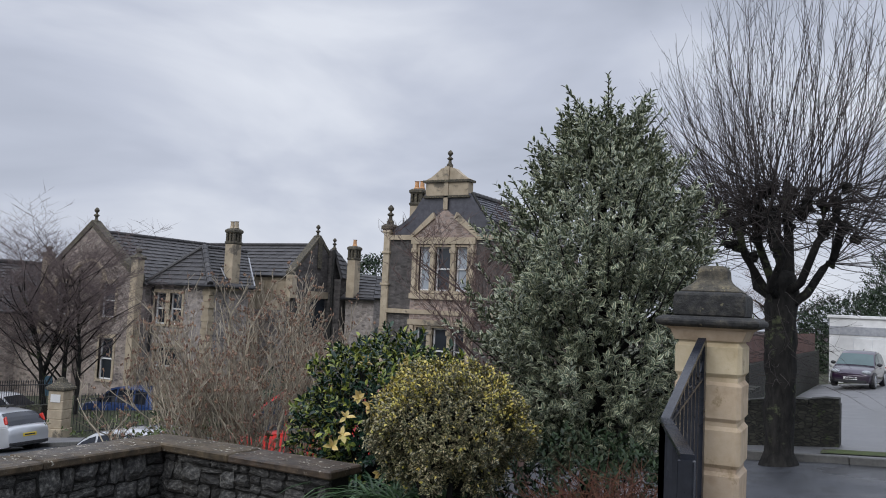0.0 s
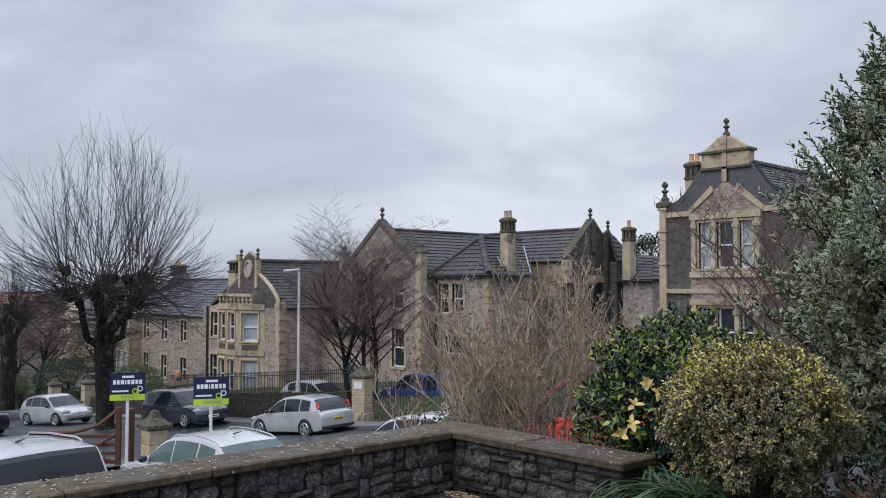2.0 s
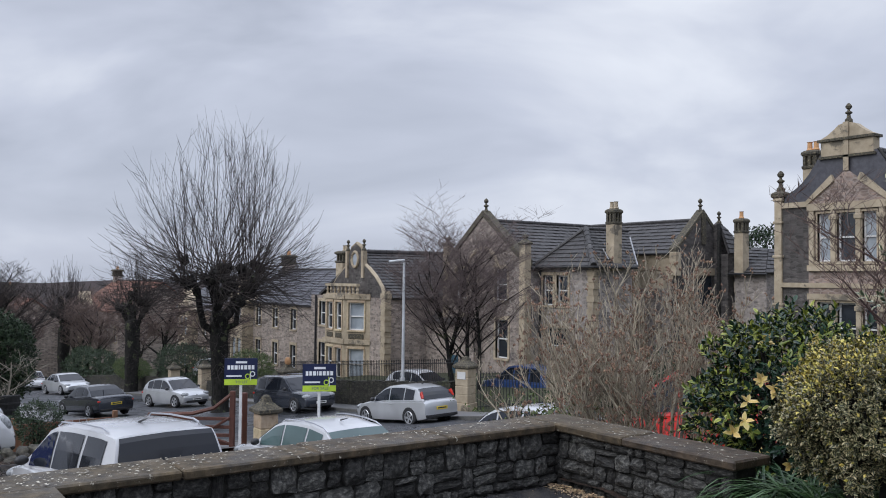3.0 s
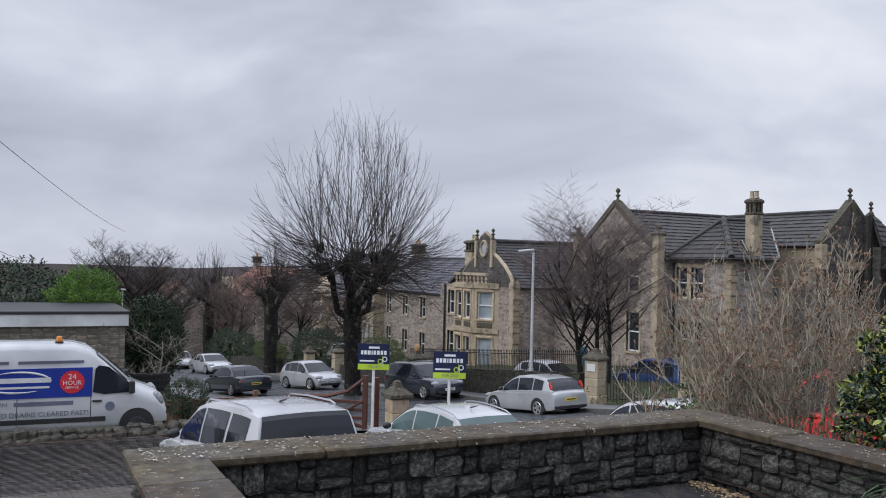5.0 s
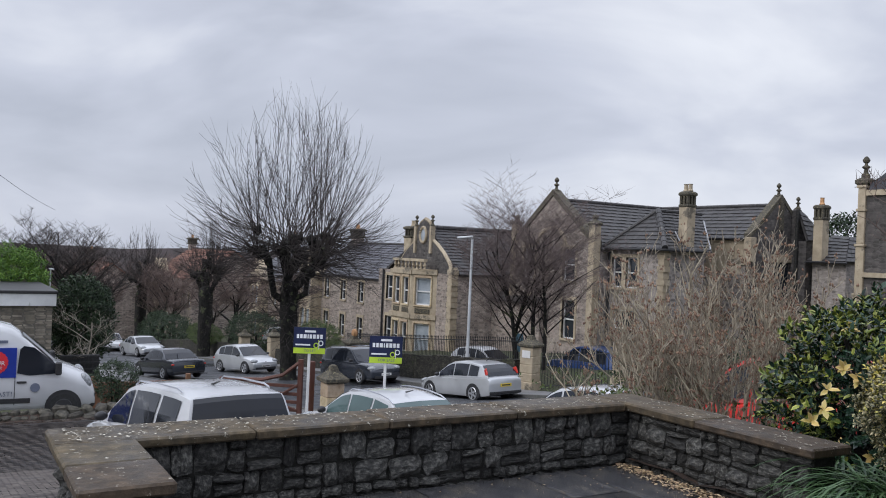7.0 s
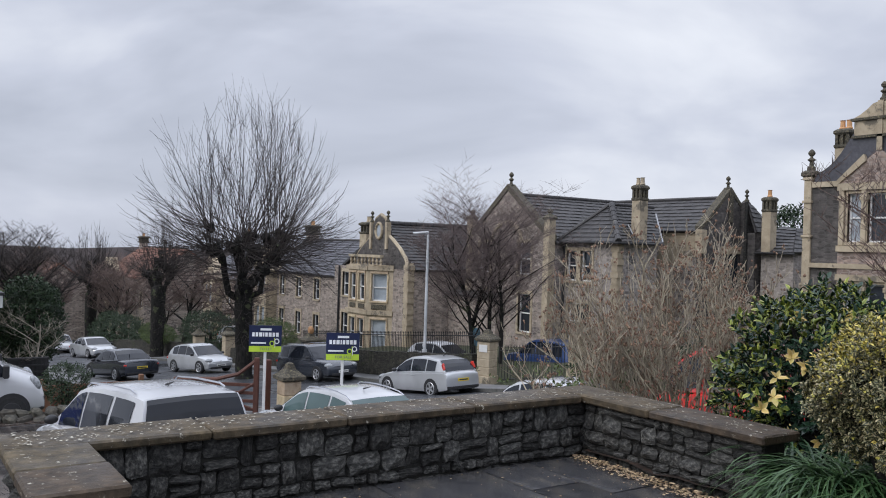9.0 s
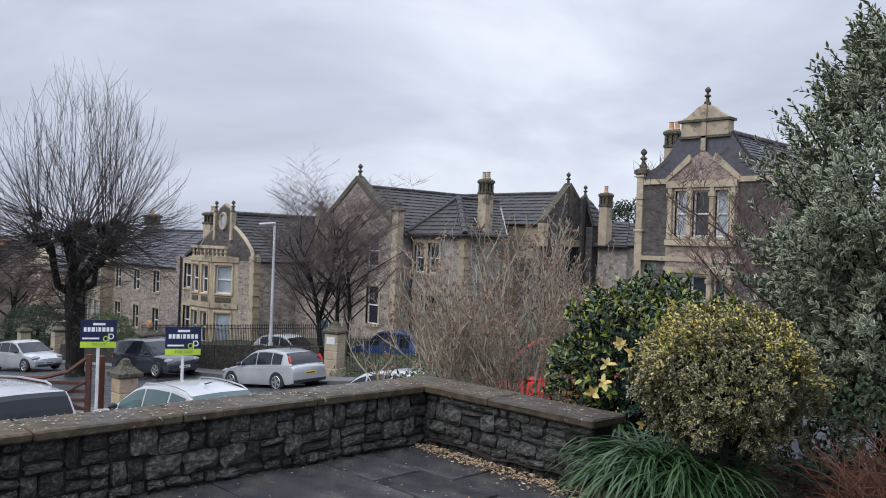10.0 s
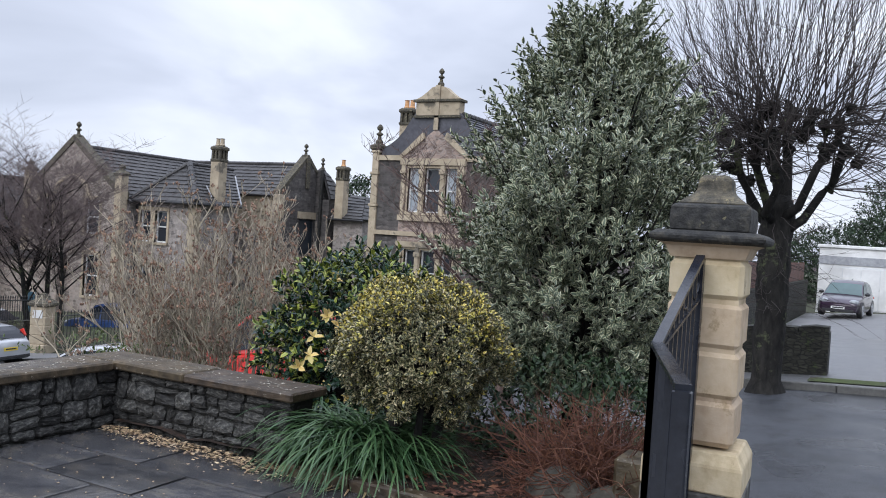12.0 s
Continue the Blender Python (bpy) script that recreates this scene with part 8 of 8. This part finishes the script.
# ---- street furniture ----
def board(x, y, z_top, rz, text, seed):
    s = thing("estate_agent_board", pose(x, y, 0, 0, 0, rz), "navy and lime board reading %s on a white post" % text.lower(), "sign", "estate agent boards")
    zg = ground_z(x, y)
    part("post", Geo().cham(-0.035, 0.035, -0.035, 0.035, zg - 0.2, z_top - 0.02, 0.006), "white", s)
    w, h = 0.82, 0.68
    p = part("panel", Geo().cham(-w / 2, w / 2, -0.055, -0.038, z_top - h, z_top, 0.004), "navy", s)
    part("lime_strip", Geo().box(-w / 2 + 0.003, w / 2 - 0.003, -0.060, -0.052, z_top - h + 0.003, z_top - h + 0.15), "lime", p)
    lettering(p, text, 0.095, pose(0.02, -0.0605, z_top - h + 0.075, 90), "print_g")
    part("bar", Geo().box(-0.13, 0.15, -0.06, -0.052, z_top - 0.13, z_top - 0.075), "print_w", p)
    x0 = -0.34
    for k, (a, b) in enumerate(((0.075, 0.135), (0.075, 0.135), (0.09, 0.135), (0.04, 0.135), (0.075, 0.135), (0.085, 0.135), (0.075, 0.135), (0.08, 0.135))):
        part("bar", Geo().box(x0 + 0.006, x0 + a - 0.006, -0.06, -0.052, z_top - 0.285, z_top - 0.285 + 0.78 * b), "print_w", p)
        x0 += a + 0.012
    part("bar", Geo().box(-0.36, 0.02, -0.06, -0.052, z_top - 0.47, z_top - 0.43), "print_w", p)
    for cx, cz, mat in ((0.17, z_top - 0.46, "lime"), (0.29, z_top - 0.40, "print_w")):
        ring = [(cx + 0.055 * math.cos(a), -0.056, cz + 0.06 * math.sin(a)) for a in np.linspace(0, 2 * math.pi, 15)]
        part("emblem", Geo().tube(ring, 0.014, 5), mat, p)
    part("emblem", Geo().box(0.222, 0.24, -0.064, -0.052, z_top - 0.44, z_top - 0.32), "lime", p)
    part("emblem", Geo().box(0.235, 0.252, -0.064, -0.052, z_top - 0.56, z_top - 0.38), "print_w", p)
    return s


board(-21.45, 9.2, -0.44, 64, "TO LET", 1)
board(-19.75, 10.55, -0.50, 64, "FOR SALE", 2)


def field_gate():
    g = thing("timber_gate", pose(-22.9, 9.55, ground_z(-22.9, 9.55), 0, 0, 232), "red-brown five-bar timber gate standing open", "gate")
    part("hanging_stile", Geo().cham(-0.08, 0.06, -0.05, 0.05, 0.0, 1.62, 0.012), "wood", g)
    part("latch_stile", Geo().cham(2.25, 2.33, -0.04, 0.04, 0.12, 0.95, 0.01), "wood", g)
    for k in range(4):
        part("rail", Geo().cham(0.06, 2.25, -0.025, 0.025, 0.16 + k * 0.22, 0.25 + k * 0.22, 0.008), "wood", g)
    part("top_rail", Geo().tube([(0.0, 0, 1.55), (0.5, 0, 1.15), (1.1, 0, 0.99), (2.3, 0, 0.95)], 0.055, 6), "wood", g)
    part("brace", Geo().tube([(0.05, 0.035, 0.2), (2.2, 0.035, 0.9)], 0.04, 5), "wood", g)
    part("brace", Geo().tube([(0.05, 0.035, 0.9), (1.2, 0.035, 0.2)], 0.04, 5), "wood", g)
    for x, y, h in ((-22.6, 9.75, 1.55), (-27.6, 8.4, 1.0), (-28.1, 9.3, 0.9)):
        single("gate_post", Geo().cham(-0.08, 0.08, -0.08, 0.08, -0.2, h, 0.015), "wood", "square red-brown timber gate post", "post", "gate posts", at=pose(x, y, ground_z(x, y), 0, 0, 10))


field_gate()


def stone_pier(x, y, w, h, label, mat="cream", cap="bath_dirty", plinth=0.35, ball=False, rz=0, group="stone piers", plaque=False):
    z = ground_z(x, y)
    p = thing("stone_pier", pose(x, y, z, 0, 0, rz), label, "pier", group)
    part("plinth", Geo().cham(-w / 2 - 0.05, w / 2 + 0.05, -w / 2 - 0.05, w / 2 + 0.05, -0.3, plinth, 0.02), mat, p)
    n = max(2, round((h - plinth) / 0.36))
    for k in range(n):
        a, b = plinth + (h - plinth) * k / n, plinth + (h - plinth) * (k + 1) / n
        part("course", Geo().cham(-w / 2, w / 2, -w / 2, w / 2, a + 0.006, b - 0.006, 0.02), mat, p)
    part("core", Geo().box(-w / 2 + 0.02, w / 2 - 0.02, -w / 2 + 0.02, w / 2 - 0.02, plinth, h), mat, p)
    part("cap", Geo().lathe([(w / 2, h), (w / 2 + 0.09, h + 0.05), (w / 2 + 0.09, h + 0.13), (w / 2 - 0.02, h + 0.22), (w / 4, h + 0.32), (w / 6, h + 0.46), (0.03, h + 0.5)], square=True), cap, p)
    if ball:
        part("ornament", Geo().ball((0, 0, h + 0.62), 0.17, 8, (1.3, 0.9, 1.3)), "pot", p, "weathered terracotta ornament")
    if plaque:
        part("plaque", Geo().cham(-0.2, 0.2, -w / 2 - 0.02, -w / 2 - 0.002, h - 0.42, h - 0.12, 0.006), "white", p, "small white plaque")
    return p


stone_pier(-22.15, 10.2, 0.5, 0.95, "squat mossy sandstone gate pier at the forecourt exit", "bath", plinth=0.2)
stone_pier(-28.8, 21.85, 0.62, 1.75, "cream banded stone gate pier with a plaque", ball=False, rz=20, plaque=True)
stone_pier(-25.2, 23.6, 0.62, 1.75, "cream stone gate pier beside the shrubs", rz=20)
stone_pier(-41.5, 19.8, 0.75, 1.5, "grey stone gate pier with a terracotta ornament", "garden_wall", ball=True)
stone_pier(-50.5, 18.6, 0.62, 1.7, "pale stone gate pier down the street")
stone_pier(-55.0, 18.2, 0.6, 1.6, "pale stone gate pier down the street")


def run_wall(name, pts, h, thick, label, mat="garden_wall"):
    w = thing(name, (0, 0, 0), label, "wall", kind="structure")
    cop = random.Random(5)
    for (xa, ya), (xb, yb) in zip(pts, pts[1:]):
        n = max(1, round(math.hypot(xb - xa, yb - ya) / 1.6))
        for k in range(n):
            p, q = Vector((xa, ya)).lerp(Vector((xb, yb)), k / n), Vector((xa, ya)).lerp(Vector((xb, yb)), (k + 1) / n)
            z0, z1 = ground_z(*p), ground_z(*q)
            d = (q - p).normalized()
            s = Vector((-d.y, d.x)) * thick / 2
            def ring(c, za, zb, t):
                return [(c.x - s.x * t, c.y - s.y * t, za), (c.x + s.x * t, c.y + s.y * t, za), (c.x + s.x * t, c.y + s.y * t, zb), (c.x - s.x * t, c.y - s.y * t, zb)]
            part("wall_run", loft(Geo(), [ring(p, z0 - 0.4, z0 + h, 1), ring(q, z1 - 0.4, z1 + h, 1)]), mat, w)
            m = 4
            for j in range(m):
                a, b = p.lerp(q, (j + 0.02) / m), p.lerp(q, (j + 0.97) / m)
                za, zb = z0 + (z1 - z0) * j / m, z0 + (z1 - z0) * (j + 1) / m
                e = cop.uniform(0.07, 0.14)
                part("cope_stone", loft(Geo(), [ring(a, za + h + 0.004, za + h + e * 0.85, 0.95), ring(a.lerp(b, 0.5), (za + zb) / 2 + h + 0.004, (za + zb) / 2 + h + e, 1.0), ring(b, zb + h + 0.004, zb + h + e * 0.8, 0.92)]), mat, w)
    return w


run_wall("street_wall_1", [(-40.9, 19.9), (-35.3, 20.2), (-29.3, 21.6)], 1.12, 0.4, "rough rubble garden wall beside the far pavement")
run_wall("street_wall_2", [(-49.9, 18.7), (-42.1, 19.7)], 0.9, 0.4, "mossy rubble garden wall down the street")
run_wall("street_wall_3", [(-74, 17.0), (-55.6, 18.2)], 1.0, 0.4, "mossy rubble garden wall below the hedge")
run_wall("street_wall_4", [(-24.6, 23.4), (-14, 22.4), (-6, 21.0)], 0.9, 0.4, "rubble garden wall behind the shrubs")
run_wall("street_wall_5", [(-4.2, 19.5), (-1.95, 19.5)], 0.95, 0.5, "low mossy stone wall end beside the drive", "mossy_wall")
run_wall("street_wall_6", [(-4.5, 19.8), (-4.6, 25.8)], 0.9, 0.4, "low stone wall beside the pollarded tree", "mossy_wall")


def railings(pts, h, label, lift=0.0, step=0.16):
    r = thing("iron_railings", (0, 0, 0), label, "railings")
    picket = Geo().tube([(0, 0, 0), (0, 0, h - 0.12)], 0.014, 5).tube([(0, 0, h - 0.12), (0, 0, h - 0.06), (0, 0, h)], [0.014, 0.028, 0.003], 5).mesh("picket", "iron")
    for (xa, ya), (xb, yb) in zip(pts, pts[1:]):
        n = round(math.hypot(xb - xa, yb - ya) / step)
        za, zb = ground_z(xa, ya) + lift, ground_z(xb, yb) + lift
        for k in range(n + 1):
            t = k / n
            part("picket", picket, None, r, at=pose(xa + (xb - xa) * t, ya + (yb - ya) * t, za + (zb - za) * t))
        for e in (0.12, h - 0.2):
            part("rail", Geo().tube([(xa, ya, za + e), (xb, yb, zb + e)], 0.022, 5), "iron", r)
    return r


railings([(-47, 21.9), (-37, 22.2), (-30.0, 23.0)], 1.25, "black iron railings with spear tops above the garden wall", 0.75, 0.13)
railings([(-64, 20.5), (-50, 20.9)], 1.25, "black iron railings with spear tops down the street", 0.5, 0.24)
railings([(-28.3, 22.1), (-25.7, 23.3)], 1.5, "tall black iron gate between stone piers", 0.05, 0.13)


def street_lamp():
    x, y = -33.05, 21.5
    z = ground_z(x, y)
    l = thing("street_lamp", pose(x, y, z, 0, 0, 0), "pale grey tubular street lamp with a flat lantern", "street lamp")
    top = 2.35 - z
    part("base", Geo().tube([(0, 0, -0.2), (0, 0, 1.3)], 0.11, 12), "steel", l)
    part("pole", Geo().tube([(0, 0, 1.3), (0, 0, top)], [0.075, 0.055], 10), "steel", l)
    part("arm", Geo().tube([(0, 0, top), (-0.2, -0.2, top + 0.05)], 0.035, 6), "steel", l)
    part("lantern", Geo().cham(-0.16, 0.55, -0.13, 0.13, -0.05, 0.05, 0.03).move(pose(-0.1, -0.1, top + 0.07, 0, 6, 225)), "steel", l)
    part("lens", Geo().cham(0.05, 0.45, -0.09, 0.09, -0.07, -0.051, 0.01).move(pose(-0.1, -0.1, top + 0.07, 0, 6, 225)), "lens", l)


street_lamp()
lp = thing("street_lamp", pose(-82, 9.2, ground_z(-82, 9.2)), "distant grey street lamp down the hill", "street lamp")
part("pole", Geo().tube([(0, 0, 0), (0, 0, 7.2)], [0.09, 0.06], 8), "steel", lp)
part("lantern", Geo().cham(-0.1, 1.3, -0.15, 0.15, -0.06, 0.06, 0.03).move(pose(0, 0, 7.25)), "steel", lp)

# rockery in front of the van
rk = random.Random(15)
y = -6.0
while y < 4.7:
    w = rk.uniform(0.16, 0.34)
    x = -22.1
    for row in (0, 1):
        s = w * rk.uniform(0.45, 0.62)
        b = Geo().cham(-0.8 * s, 0.8 * s, -s, s, -0.8 * s, rk.uniform(0.35, 1.0) * s, 0.3 * s, 0.22 * s, rk)
        single("rock", b, "rock", "rough brown stone of the low rockery edge", "rock", "rockery stones", at=pose(x - 0.28 * row, y + w / 2, ground_z(x, y) + 0.05 + 0.1 * row, 0, 0, rk.uniform(0, 90)))
    y += w
single("rockery_bank", Geo().prism([(-22.7, -3.2), (-21.8, -3.2), (-21.9, -2.56), (-22.5, -2.45)], -6.2, 4.75, "y"), "soil", "soil bank under the rockery stones", "soil bank")

# fence and dark screen behind the van
fn = thing("timber_fence", (0, 0, 0), "reddish-brown boarded fence with posts beyond the van", "fence")
zf = ground_z(-29, 6.8)
for k in range(14):
    part("fence_board", Geo().cham(-29.05, -29.0, 5.2 + k * 0.2, 5.38 + k * 0.2, zf, zf + 0.95, 0.006), "fence", fn)
for yy in (5.15, 8.05):
    part("post", Geo().cham(-29.1, -28.95, yy - 0.07, yy + 0.07, zf - 0.1, zf + 1.15, 0.01), "fence", fn)
sc = thing("trellis_screen", (0, 0, 0), "dark trellis screen beside the garage", "screen")
zf = ground_z(-35, 6)
for k in range(9):
    part("slat", Geo().box(-34.5, -34.47, 4.85 + k * 0.15, 4.89 + k * 0.15, zf, zf + 1.6), "trim", sc)
for k in range(7):
    part("slat", Geo().box(-34.46, -34.43, 4.8, 6.15, zf + 0.1 + k * 0.24, zf + 0.16 + k * 0.24), "trim", sc)
part("backing", Geo().box(-34.7, -34.6, 4.8, 6.15, zf, zf + 1.6), "trim", sc)

# overhead wires
for n_, a, b in (("overhead_cable", (-19.0, -0.35, 4.45), (-60.6, 7.1, 3.35)), ("overhead_cable", (-26, 0.0, 1.95), (-61, 1.56, 1.6))):
    a, b = Vector(a), Vector(b)
    pts = [a.lerp(b, k / 12) - Vector((0, 0, 0.25 * math.sin(math.pi * k / 12))) for k in range(13)]
    single(n_, Geo().tube(pts, 0.009, 4), "cable", "thin overhead cable against the sky", "cable")

# low sandstone flank wall and base stones by the gate
single("pier_footing", Geo().cham(-2.16, -1.98, 5.86, 6.12, -0.1, 0.42, 0.02), "coping", "low yellow stone block beside the gate pier", "stone block")

# ---- block paving ----
pv = thing("block_paving", (0, 0, 0), "brown block paving of the forecourt", "paving", kind="structure")
block = Geo().cham(-0.047, 0.047, -0.097, 0.097, -0.03, 0.012, 0.006).mesh("paver", "paver")
rest = Geo()
pr = random.Random(3)
count = 0
ix = 0
x = -21.8
while x < -8.2:
    y = -4.2 + (0.1 if ix % 2 else 0)
    while y < 4.2:
        z = ground_z(x, y) + 0.06 + pr.uniform(-0.002, 0.002)
        if count < 300 and -13.2 < x < -11.0 and -0.2 < y < 2.6:
            part("paver", block, None, pv, at=pose(x, y, z, 0, -4, pr.uniform(-1, 1)))
            count += 1
        else:
            j = pr.uniform(-0.003, 0.003)
            rest.v += [(x - 0.044, y - 0.093, z), (x + 0.044, y - 0.093, z + 0.011 + j), (x + 0.044, y + 0.093, z + 0.011 + j), (x - 0.044, y + 0.093, z)]
            o = len(rest.v)
            rest.f.append((o - 4, o - 3, o - 2, o - 1))
        y += 0.2
    x += 0.1
    ix += 1
part("paver_field", rest, "paver_rest", pv, kind="stuff", fix=False)
